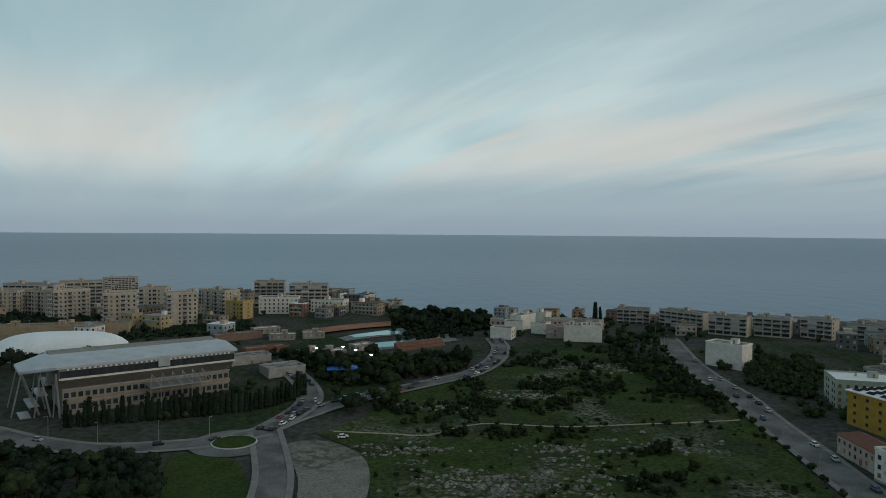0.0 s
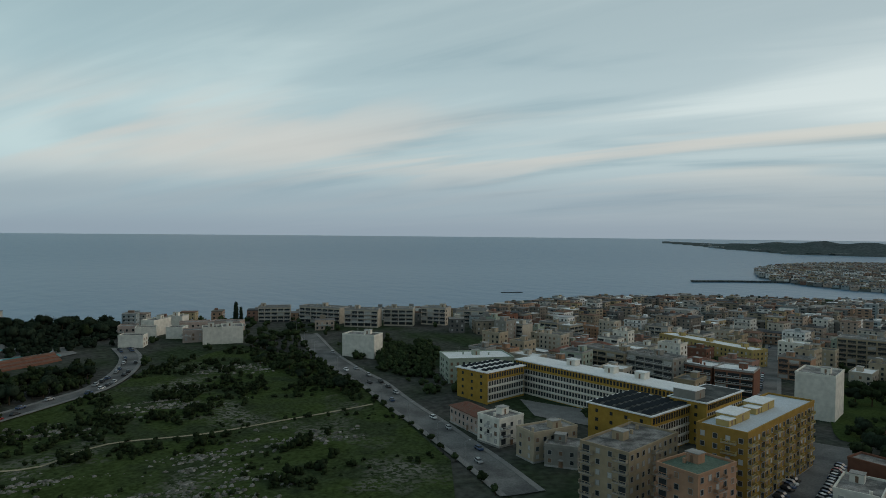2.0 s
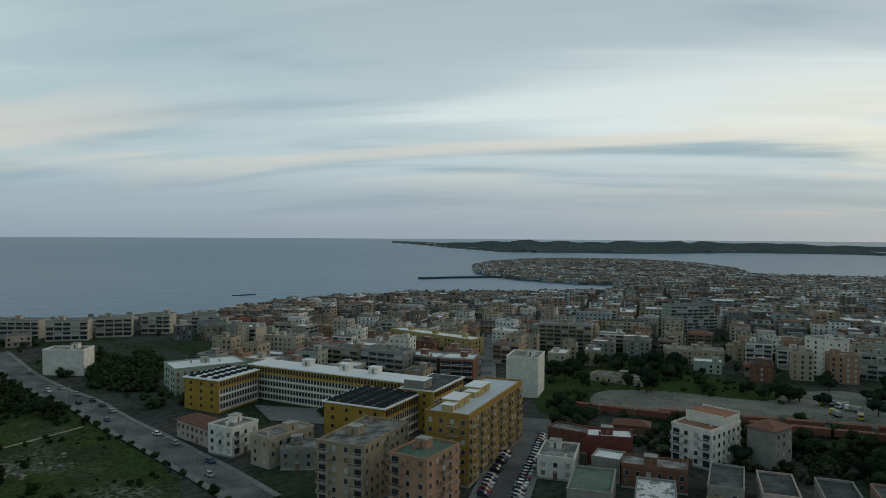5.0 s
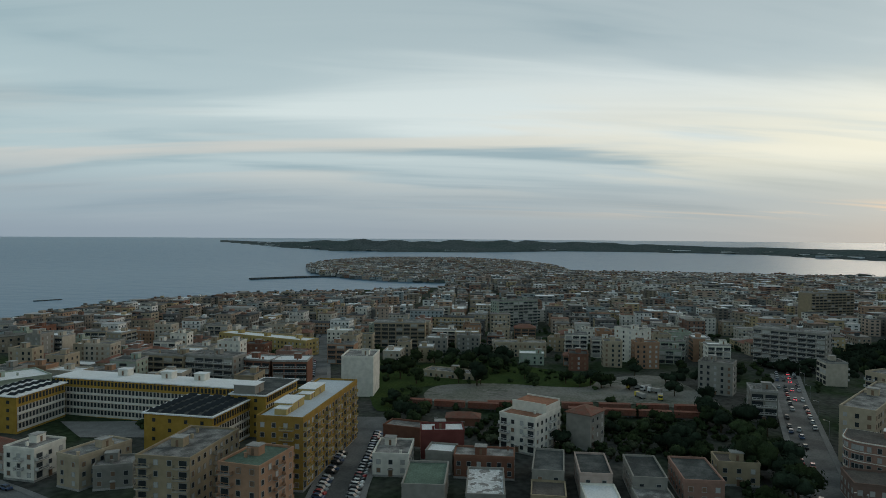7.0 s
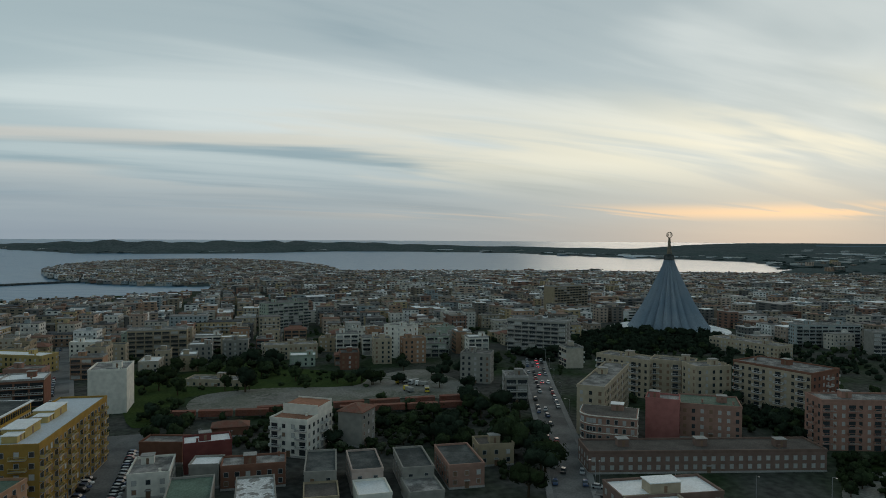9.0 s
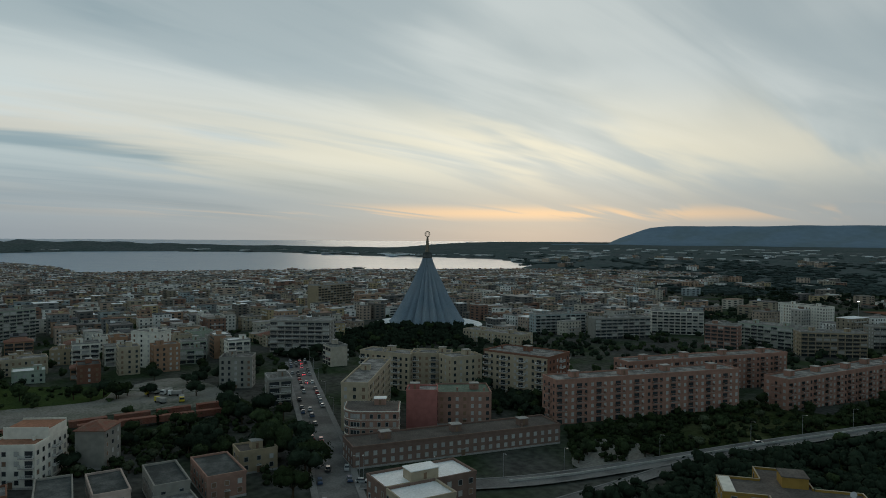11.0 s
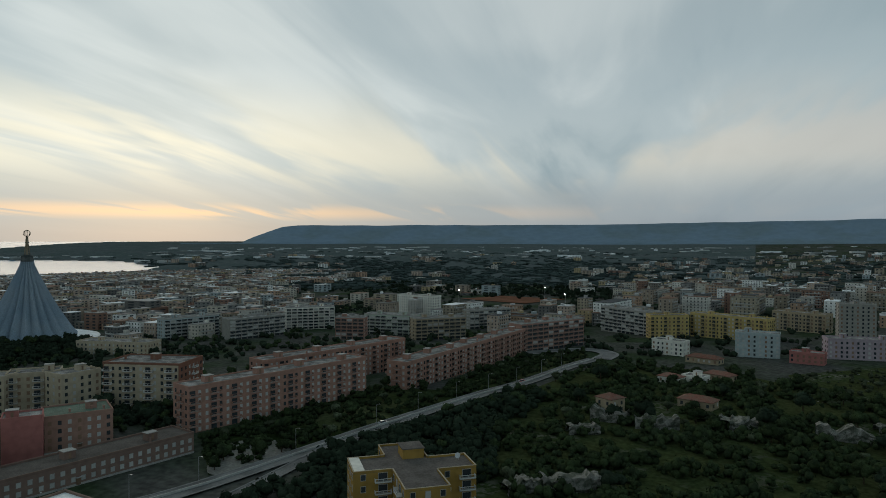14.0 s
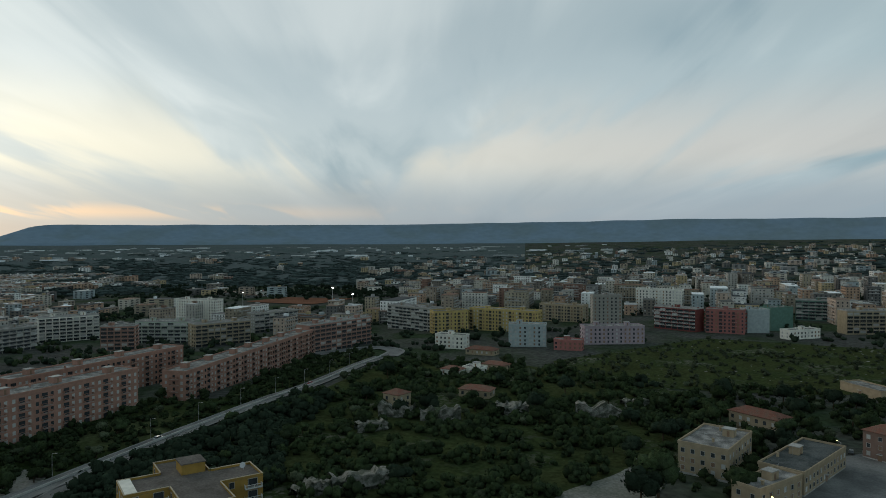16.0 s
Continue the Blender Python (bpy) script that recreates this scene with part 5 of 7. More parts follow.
# ---------------------------------------------------------------- the sanctuary
def sanctuary(x, y):
    z = ground_z(x, y)
    top = thing("sanctuary_church", x, y, z, 0, "tall pleated cone church of bluish grey concrete above dark trees", "church")
    prof = [(0, 41.0), (4, 37.0), (9, 33.2), (14, 30.2), (20, 26.8), (28, 22.6), (36, 18.7), (45, 14.7), (53, 11.2), (60, 8.3), (67, 5.6), (71, 4.6)]
    ribs, per = 22, 6
    n = ribs * per
    v, f = [], []
    for zz, r in prof:
        for i in range(n):
            a = 2 * math.pi * i / n
            ph = (i % per) / per
            fold = abs(ph - 0.5) * 2
            rr = r * (1 + 0.21 * (fold - 0.5) * (1 if zz > 3 else 0.6))
            v.append((math.cos(a) * rr, math.sin(a) * rr, zz))
    for k in range(len(prof) - 1):
        for i in range(n):
            j = (i + 1) % n
            f.append((k * n + i, k * n + j, (k + 1) * n + j, (k + 1) * n + i))
    f.append(tuple((len(prof) - 1) * n + i for i in range(n)))
    part("cone", mesh_of("cone", v, f, CONE_CONCRETE), top)
    for i in range(ribs):
        a = 2 * math.pi * i / ribs
        p = Shape()
        p.poly([(34, -4.6, 4.5), (34, 4.6, 4.5), (57, 7.0, 3.2), (57, -7.0, 3.2), (34, -4.6, 0), (34, 4.6, 0), (57, 7.0, 2.2), (57, -7.0, 2.2), (45, 0, 6.2)],
               [(0, 3, 8), (3, 2, 8), (2, 1, 8), (1, 0, 8), (3, 7, 6, 2), (0, 4, 7, 3), (2, 6, 5, 1), (4, 5, 6, 7), (0, 1, 5, 4)])
        part("roof_petal", p.mesh("roof_petal", [WHITE_ROOF]), top, pose(0, 0, 0, 0, 0, math.degrees(a)))
    ring = Shape()
    ring.tube((0, 0, -2), (0, 0, 2.4), 54, 54, 44)
    part("base_ring", ring.mesh("base_ring", [CONCRETE]), top)
    c = Shape()
    c.tube((0, 0, 70.8), (0, 0, 76), 5.0, 4.6, 22)
    c.tube((0, 0, 76), (0, 0, 77), 3.6, 2.8, 16)
    part("collar", c.mesh("collar", [DARK_ROOF]), top)
    mast = Shape()
    for i in range(6):
        a = i * math.pi / 3
        mast.tube((2.2 * math.cos(a), 2.2 * math.sin(a), 76.5), (0.7 * math.cos(a), 0.7 * math.sin(a), 93), 0.28, 0.2, 5)
    mast.tube((0, 0, 77), (0, 0, 93), 0.9, 0.7, 8)
    spire = part("mast", mast.mesh("mast", [BRONZE]), top)
    crown = Shape()
    for i in range(12):
        a = i * math.pi / 6
        pts = [(math.cos(a) * 2.9 * math.sin(t), math.sin(a) * 2.9 * math.sin(t), 95.6 - 2.9 * math.cos(t)) for t in [0.2 + 0.55 * k for k in range(6)]]
        for p, q in zip(pts, pts[1:]):
            crown.tube(p, q, 0.22, 0.22, 4)
    part("crown", crown.mesh("crown", [BRONZE]), spire)


sanctuary(*CONE)


# ---------------------------------------------------------------- sports quarter
def sports_hall(a, b):
    (ax, ay), (bx, by) = a, b
    w = math.hypot(bx - ax, by - ay)
    turn = math.degrees(math.atan2(by - ay, bx - ax))
    z = ground_z((ax + bx) / 2, (ay + by) / 2)
    top = thing("sports_hall", ax, ay, z, turn, "long sports hall with white roof and glazed overhanging floor", "sports hall")
    top.scale = (1, 1.1, 1.32)
    FOOTPRINTS.append(((ax + bx) / 2 - 12 * math.sin(radians(turn)), (ay + by) / 2 + 12 * math.cos(radians(turn)), turn, w + 20, 30))
    s = Shape().box(0, 0, -2, w, 24, 8.2, 0).box(-0.2, -0.5, 3.6, w + 0.2, 0, 4.1, 1).box(-0.2, -0.5, 7.8, w + 0.2, 0, 8.2, 1)
    part("wall", s.mesh("wall", [GREYWALL, CONCRETE]), top)
    u = Shape()
    u.poly([(-2, 2, 8.2), (w + 1, 2, 8.2), (w + 1, -4.5, 12.0), (-2, -4.5, 12.0), (-2, 26, 8.2), (w + 1, 26, 8.2), (w + 1, -4.5, 16.0), (-2, -4.5, 16.0), (w + 1, 26, 17.5), (-2, 26, 17.5)],
           [(0, 1, 2, 3), (3, 2, 6, 7), (0, 4, 5, 1), (7, 6, 8, 9), (0, 3, 7, 9, 4), (1, 5, 8, 6, 2), (4, 9, 8, 5)])
    upper = part("upper_storey", u.mesh("upper_storey", [GREYWALL]), top)
    part("glass_ribbon", Shape().box(-1.8, -4.58, 12.35, w + 0.8, -4.5, 14.5).mesh("glass_ribbon", [GLASS]), upper, None, "dark glazed ribbon under the roof")
    part("parapet_band", Shape().box(-0.3, -0.95, 4.1, w + 0.3, -0.5, 5.0).mesh("parapet_band", [BEIGE]), top, None, "beige gallery parapet")
    r = Shape()
    r.poly([(-3, -5.4, 16.1), (w + 2, -5.4, 16.1), (w + 2, 8, 17.6), (-3, 8, 17.6), (w + 2, 27, 16.6), (-3, 27, 16.6), (-15, 20, 14.8), (-15, 4, 14.4),
            (-3, -5.4, 15.3), (w + 2, -5.4, 15.3), (w + 2, 27, 16.0), (-3, 27, 16.0), (-15, 20, 14.0), (-15, 4, 13.6)],
           [(0, 1, 2, 3), (3, 2, 4, 5), (0, 3, 7), (3, 5, 6, 7), (0, 8, 9, 1), (1, 9, 10, 4, 2), (4, 10, 11, 5), (5, 11, 12, 6), (6, 12, 13, 7), (7, 13, 8, 0), (8, 13, 12, 11, 10, 9)])
    part("roof", r.mesh("roof", [SHEET_ROOF]), top)
    n = 34
    pane = Shape().box(-0.62, -0.06, -0.9, 0.62, 0, 0.9, 0)
    pane_m = pane.mesh("window", [GLASS])
    panel_m = Shape().box(-0.42, -0.1, -0.42, 0.42, 0, 0.42, 0).mesh("white_panel", [MEMBRANE])
    for i in range(n):
        x = 0.3 + (i + 0.5) * (w - 1) / n
        part("window", pane_m, upper, pose(x, -4.62, 13.4))
        part("white_panel", panel_m, upper, pose(x, -4.56, 15.0))
    low_m = Shape().box(-0.9, -0.06, -0.8, 0.9, 0, 0.8, 0).box(-1.0, -0.12, -0.95, 1.0, 0, -0.8, 1).mesh("window", [GLASS, CONCRETE])
    for row, zz in enumerate((2.2, 6.0)):
        for i in range(26):
            part("window", low_m, top, pose(1.4 + i * (w - 2.8) / 25, -0.02, zz))
    rail = Shape()
    rail.box(-2, -4.9, 11.7, w + 1, -4.5, 12.3, 0)
    part("ledge", rail.mesh("ledge", [WHITE]), top)
    sign = Shape().box(w * 0.52, -5.5, 12.8, w * 0.52 + 5, -5.1, 16.2, 0)
    part("sign_panel", sign.mesh("sign_panel", [PALEBLUE]), top)
    for i in range(6):
        x = w * 0.45 + i * 4.4
        porch = part("porch_canopy", Shape().box(x - 0.1, -11.2, 6.7, x + 4.3, -0.4, 7.0, 0).mesh("porch_canopy", [METAL]), top)
        for leg, (p0, p1, rad) in (("post", ((x, -11, 0), (x, -11, 6.69), 0.22)), ("strut", ((x, -11, 7.0), (x + 2.2, -5, 10.5), 0.2)), ("strut", ((x + 2.2, -5, 10.5), (x + 4.3, -11, 7.0), 0.2))):
            bar = Shape()
            bar.tube(p0, p1, rad, rad, 6)
            part(leg, bar.mesh(leg, [METAL]), porch)
    brace = Shape()
    for i, (x, yy) in enumerate(((-14, 5), (-14, 19), (-8, 0), (-8, 12), (-3, -4))):
        brace.tube((x * 0.55, yy, 0), (x, yy, 13.8), 0.45, 0.3, 6)
        brace.tube((x * 1.25, yy + 2, 0), (x, yy, 13.8), 0.3, 0.3, 6)
    for k in range(4):
        brace.box(-15 + k * 3, 2, k * 3.2, -11 + k * 3, 18, k * 3.2 + 0.3, 0)
    part("stair_frame", brace.mesh("stair_frame", [METAL]), top, None, "slanted grey stair frame at the open end")
    return top


sports_hall(*STAND)


def air_dome(x, y, turn):
    z = ground_z(x, y)
    top = thing("air_dome", x, y, z, turn, "white inflated air dome behind a dark hedge", "sports dome")
    v, f = [], []
    nu, nv = 24, 12
    for i in range(nu + 1):
        u = -1 + 2 * i / nu
        rad = (1 - abs(u) ** 3.2) ** (1 / 2.2)
        for j in range(nv + 1):
            t = math.pi * j / nv
            v.append((36 * u, -17 * rad * math.cos(t), max(0, 13 * rad * math.sin(t) ** 0.8)))
    for i in range(nu):
        for j in range(nv):
            f.append((i * (nv + 1) + j, (i + 1) * (nv + 1) + j, (i + 1) * (nv + 1) + j + 1, i * (nv + 1) + j + 1))
    part("membrane", mesh_of("membrane", v, f, MEMBRANE, flat=False), top)
    part("footing", Shape().box(-36.5, -17.5, -2, 36.5, 17.5, 0.3).mesh("footing", [CONCRETE]), top)
    FOOTPRINTS.append((x, y, turn, 76, 40))


air_dome(*DOME, 12)
(wx0, wy0), (wx1, wy1) = WALL_DOME
building("beige sports building with a long blank wall", (wx0 + wx1) / 2, (wy0 + wy1) / 2 + 10, math.degrees(math.atan2(wy1 - wy0, wx1 - wx0)), 78, 12, 3, "blank", BEIGE, h=9)


def basin(name, poly, label):
    drape(name, poly, POOL, label, "swimming pool", 0.75, 8)
    cx, cy = sum(p[0] for p in poly) / len(poly), sum(p[1] for p in poly) / len(poly)
    outer = [(cx + (px_ - cx) * 1.25 + (2 if px_ > cx else -2), cy + (py_ - cy) * 1.5) for px_, py_ in poly]
    drape("pool_deck", outer, PAVING, "pale paved deck round the pool", "deck", 0.5, 8)


basin("pool_1", POOLS, "turquoise outdoor swimming pool")
basin("pool_2", POOLS_B, "turquoise swimming pool beside the stands")
drape("terrace_1", TERRACE, TERRACOTTA, "long terracotta coloured sun terrace", "terrace", 1.4, 8)


def tribune(a, b):
    (ax, ay), (bx, by) = a, b
    w = math.hypot(bx - ax, by - ay)
    top = thing("grandstand", ax, ay, ground_z(ax, ay), math.degrees(math.atan2(by - ay, bx - ax)), "old brown poolside grandstand with concrete steps", "grandstand")
    for k in range(6):
        part("step", Shape().box(0, k * 1.1, -1, w, k * 1.1 + 1.1, 0.7 + k * 0.75).mesh("step", [REDBROWN if k % 2 else BRICKRED]), top)
    FOOTPRINTS.append(((ax + bx) / 2, (ay + by) / 2, 0, w, 14))


tribune(*TRIBUNE)
for i, ((x, y), w, d) in enumerate(zip(WHITE_SHEDS, (16, 14, 12, 13, 18, 14), (8, 8, 10, 9, 7, 7))):
    building("low club house with a white sheet roof", x, y, 8 + i * 7, w, d, 1, "plain", GREYWALL, roof=WHITE_ROOF, h=3.6)
for (x, y), w, d, wl in zip(LOW_ROOFS, (22, 26, 20, 30), (12, 9, 14, 9), (CONCRETE, BRICKRED, CONCRETE, REDBROWN)):
    building("low concrete service building beside the hall", x, y, 35, w, d, 1, "blank", wl, h=4.5)


# ---------------------------------------------------------------- roof house, yards, harbour
def cross_house(x, y, turn):
    """Mustard house on a cross-shaped plan, its brown terrace roof seen from above."""
    h, half, z0 = 18.5, 5.75, ground_z(x, y)
    top = thing("apartment_building", x, y, z0, turn, "mustard yellow cross-shaped apartment house with a brown terrace roof", "building")
    rects = [(-half, 0, half, 36.9), (half, 9.6, 16.1, 21.4), (-16.5, 13.8, -half, 24.5)]
    t = radians(turn)
    for x0, y0, x1, y1 in rects:
        u, v = (x0 + x1) / 2, (y0 + y1) / 2
        FOOTPRINTS.append((x + u * math.cos(t) - v * math.sin(t), y + u * math.sin(t) + v * math.cos(t), turn, x1 - x0, y1 - y0))
    wall, deck = Shape(), Shape()
    for x0, y0, x1, y1 in rects:
        wall.box(x0, y0, -2.5, x1, y1, h, 0)
        deck.box(x0, y0, h, x1, y1, h + 0.06, 0)
    part("wall", wall.mesh("wall", [MUSTARD]), top)
    roof = part("roof", deck.mesh("roof", [BROWN_ROOF]), top)
    line = [(half, 0), (-half, 0), (-half, 13.8), (-16.5, 13.8), (-16.5, 24.5), (-half, 24.5), (-half, 36.9), (half, 36.9), (half, 21.4), (16.1, 21.4), (16.1, 9.6), (half, 9.6)]
    railing = balcony_mesh(4.4)
    for i, (ax, ay) in enumerate(line):
        bx, by = line[(i + 1) % 12]
        ln = math.hypot(bx - ax, by - ay)
        dx, dy = (bx - ax) / ln, (by - ay) / ln
        rot = math.degrees(math.atan2(dx, -dy)) + 90
        face = pose((ax + bx) / 2, (ay + by) / 2, 0, 0, 0, rot)
        wall_top = part("parapet", Shape().box(-ln / 2, -0.02, h + 0.06, ln / 2 - 0.24, 0.22, h + 0.62, 0).mesh("parapet", [MUSTARD]), roof, face)
        part("coping", Shape().box(-ln / 2 - 0.05, -0.07, h + 0.62, ln / 2 - 0.2, 0.27, h + 0.72, 0).mesh("coping", [CREAM]), roof, face)
        n = max(2, int(ln / 3.6))
        for k in range(1, 6):
            for q in range(n):
                u = -ln / 2 + (q + 0.5) * ln / n
                if i in (7, 8, 4, 5) and q == n // 2:
                    part("window", window_mesh("glass", 2.3, 2.0), top, face @ pose(u, 0, k * FLOOR + 1.75))
                    part("balcony", railing, top, face @ pose(u, 0, k * FLOOR + 0.6))
                else:
                    part("window", window_mesh("glass" if (q + k) % 3 else "pale"), top, face @ pose(u, 0, k * FLOOR + 1.9))
    head = part("stair_head", Shape().box(-4.8, 7.0, h + 0.06, 1.2, 13.2, h + 2.7, 0).mesh("stair_head", [MUSTARD]), roof)
    part("stair_roof", Shape().box(-5.0, 6.8, h + 2.7, 1.4, 13.4, h + 2.95, 0).mesh("stair_roof", [BROWN_ROOF]), roof)
    part("awning", Shape().box(13.0, 9.9, h + 0.5, 15.8, 21.0, h + 0.62, 0).mesh("awning", [WHITE]), roof, None, "white awning sheet")
    dish = Shape()
    dish.tube((-13.6, 17.5, h), (-13.6, 17.5, h + 1.1), 0.06, 0.06, 6)
    dish.tube((-13.6, 17.5, h + 1.1), (-13.2, 18.0, h + 1.5), 0.15, 0.8, 12)
    part("aerial", dish.mesh("aerial", [METAL]), roof, None, "grey satellite dish")
    return top


cross_house(150.4, -132.4, 60.4)


def long_wall(name, pts, h, t, mat, label, category):
    """One low wall that follows a line over the land."""
    v, f = [], []
    for i, p in enumerate(pts):
        d = (pts[min(i + 1, len(pts) - 1)] - pts[max(i - 1, 0)]).normalized()
        z = ground_z(p.x, p.y)
        for side in (-t / 2, t / 2):
            v += [(p.x - d.y * side, p.y + d.x * side, z + 0.2), (p.x - d.y * side, p.y + d.x * side, z + h)]
        if i:
            a, b = 4 * i - 4, 4 * i
            f += [(a, b, b + 1, a + 1), (a + 1, b + 1, b + 3, a + 3), (a + 3, b + 3, b + 2, a + 2)]
    return tagged(new(name, mesh_of(name, v, f, mat)), label, category)


# freight wagons standing in two lines
def wagon_line(pts):
    first = None
    for (ax, ay), (bx, by) in zip(pts, pts[1:]):
        dist = math.hypot(bx - ax, by - ay)
        turn = math.degrees(math.atan2(by - ay, bx - ax))
        n = max(1, int(dist / 15))
        for k in range(n):
            x, y = ax + (bx - ax) * (k + 0.5) / n, ay + (by - ay) * (k + 0.5) / n
            m = pose(x, y, ground_z(x, y) + 0.3, 0, 0, turn)
            if first is None:
                first = thing("freight_wagon", 0, 0, 0, 0, "rusty red freight wagon in the railway yard", "railway wagon", "freight wagons")
                part("body", Shape().box(-7, -1.5, 1.1, 7, 1.5, 3.6, 0).box(-7.1, -1.6, 3.5, 7.1, 1.6, 3.7, 0).mesh("body", [RUST]), first)
                part("chassis", Shape().box(-7.2, -1.3, 0.8, 7.2, 1.3, 1.1, 0).mesh("chassis", [DARK_ROOF]), first)
                for px_ in (-5.4, -3.6, 3.6, 5.4):
                    w = Shape()
                    w.tube((px_, -0.85, 0.45), (px_, 0.85, 0.45), 0.45, 0.45, 10)
                    part("wheelset", w.mesh("wheelset", [DARK_ROOF]), first)
                first.matrix_basis = m
            else:
                copy_thing(first, m)


wagon_line(RED_WALLS)
wagon_line(RED_WALLS_B)
(hx, hy), = HUTCHES
house("brick shed with a rounded brown roof", hx, hy, -70, 14, 8, 1, "blank", BRICKRED)


def mole(name, pts, width, h, label):
    line = curve_points([Vector(p) for p in pts], 25)
    s = Shape()
    for p, q in zip(line, line[1:]):
        s.turned_box((p.x + q.x) / 2, (p.y + q.y) / 2, -6, (q - p).length + 1.5, width, 6 + h, math.atan2(q.y - p.y, q.x - p.x))
        for _ in range(4):
            u = random.random()
            s.turned_box(p.x + (q.x - p.x) * u + random.uniform(-1, 1) * width * 0.7, p.y + (q.y - p.y) * u + random.uniform(-1, 1) * width * 0.7, -4, 5, 4, 4 + h * random.uniform(0.3, 0.9), random.random() * 3)
    return tagged(new(name, s.mesh(name, [DARK_ROOF])), label, "breakwater")


def sea_level(pts):
    """Slides points seen against the land's height out to where their line of sight meets the water."""
    return [(x * k, y * k) for x, y in pts for k in [EYE_Z / (EYE_Z - ground_z(x, y))]]


long_wall("guard_rail", curve_points(BYPASS[2:], 12.0), 1.35, 0.3, KERB, "pale concrete guard rail between two carriageways", "guard rail")
mole("breakwater", sea_level(JETTY), 14, 4, "long dark stone breakwater off the harbour")
mole("breakwater", sea_level(MOLE[:3]), 16, 4, "dark quay wall of the small harbour")
mole("breakwater", sea_level(REEF), 5, 1.2, "low dark reef off the shore")
mole("breakwater", sea_level(BREAKWATER), 14, 4, "short dark mole at the old town")


# ---------------------------------------------------------------- trees
_g = (1 + 5 ** 0.5) / 2
ICO_V = [Vector(p).normalized() for p in ((-1, _g, 0), (1, _g, 0), (-1, -_g, 0), (1, -_g, 0), (0, -1, _g), (0, 1, _g), (0, -1, -_g), (0, 1, -_g), (_g, 0, -1), (_g, 0, 1), (-_g, 0, -1), (-_g, 0, 1))]
ICO_F = ((0, 11, 5), (0, 5, 1), (0, 1, 7), (0, 7, 10), (0, 10, 11), (1, 5, 9), (5, 11, 4), (11, 10, 2), (10, 7, 6), (7, 1, 8),
         (3, 9, 4), (3, 4, 2), (3, 2, 6), (3, 6, 8), (3, 8, 9), (4, 9, 5), (2, 4, 11), (6, 2, 10), (8, 6, 7), (9, 8, 1))


def crown_arrays(seed, lobes, spread, height, base, leaf, count, narrow=False):
    """Leaf tufts over several uneven lobes, with dim cores inside; unit: metres."""
    rng = random.Random(seed)
    v, f = [], []
    centres = []
    for i in range(lobes):
        a, d = rng.uniform(0, 6.283), spread * math.sqrt(rng.random()) * 0.62
        zc = base + height * (0.25 + 0.55 * rng.random()) * (1 - 0.35 * d / max(spread, 0.1))
        centres.append((d * math.cos(a), d * math.sin(a), zc, spread * rng.uniform(0.38, 0.6)))
    if narrow:
        centres = [(rng.uniform(-0.15, 0.15), rng.uniform(-0.15, 0.15), base + height * (i + 0.5) / lobes, spread * (0.55 + 0.45 * math.sin(math.pi * (0.25 + 0.75 * (i + 0.5) / lobes)))) for i in range(lobes)]
    for cx, cy, cz, r in centres:
        n = len(v)
        sq = 1.5 if narrow else 0.85
        for px_, py_, pz_ in ICO_V:
            k = r * rng.uniform(0.82, 1.06)
            v.append((cx + px_ * k, cy + py_ * k, cz + pz_ * k * sq))
        f += [(n + a, n + b, n + c) for a, b, c in ICO_F]
        for _ in range(count // lobes):
            d = Vector((rng.gauss(0, 1), rng.gauss(0, 1), rng.gauss(0.25, 1))).normalized()
            p = Vector((cx, cy, cz)) + Vector((d.x, d.y, d.z * sq)) * r * rng.uniform(0.86, 1.14)
            u = (d.orthogonal() + Vector((rng.uniform(-1, 1), rng.uniform(-1, 1), rng.uniform(-1, 1))) * 0.7).normalized()
            w = d.cross(u).normalized()
            s = leaf * rng.uniform(0.6, 1.4)
            n = len(v)
            v += [tuple(p + u * s), tuple(p + w * s * 0.8 + d * s * 0.3), tuple(p - u * s * 0.9), tuple(p - w * s * 0.8 + d * s * 0.2)]
            f.append((n, n + 1, n + 2, n + 3))
    return v, f


TREE_KINDS = {}


def tree_kind(key, mats, trunk_h, trunk_r, seeds, **shape):
    TREE_KINDS[key] = []
    for sd in seeds:
        v, f = crown_arrays(sd, **shape)
        t = Shape()
        t.tube((0, 0, -0.6), (0.1, 0, trunk_h), trunk_r, trunk_r * 0.65, 7)
        rng = random.Random(sd)
        for _ in range(4):
            a = rng.uniform(0, 6.28)
            t.tube((0.1, 0, trunk_h * rng.uniform(0.7, 1)), (math.cos(a) * shape["spread"] * 0.55, math.sin(a) * shape["spread"] * 0.55, trunk_h + shape["height"] * rng.uniform(0.25, 0.5)), trunk_r * 0.5, trunk_r * 0.15, 5)
        TREE_KINDS[key].append((mesh_of("crown", v, f, mats, None, False), t.mesh("trunk", [BARK]), v, f, mats))


tree_kind("broad", LEAF, 2.2, 0.28, (1, 2, 3), lobes=9, spread=3.6, height=5.5, base=1.6, leaf=0.36, count=260)
tree_kind("olive", LEAF_OLIVE, 1.2, 0.25, (4, 5), lobes=7, spread=2.6, height=3.6, base=0.8, leaf=0.28, count=220)
tree_kind("pine", LEAF_DARK, 4.0, 0.3, (6, 7), lobes=9, spread=4.6, height=4.4, base=3.2, leaf=0.40, count=260)
tree_kind("cypress", LEAF_DARK, 1.0, 0.22, (8, 9), lobes=6, spread=1.25, height=9.0, base=0.4, leaf=0.28, count=200, narrow=True)
TREE_WORDS = {"broad": ("broadleaf_tree", "dark green broadleaf tree with an uneven crown"), "olive": ("olive_tree", "grey-green olive tree with a low loose crown"),
              "pine": ("pine_tree", "dark spreading pine tree with bare trunk"), "cypress": ("cypress_tree", "narrow dark cypress tree in a row")}
TREE_FIRST = {}


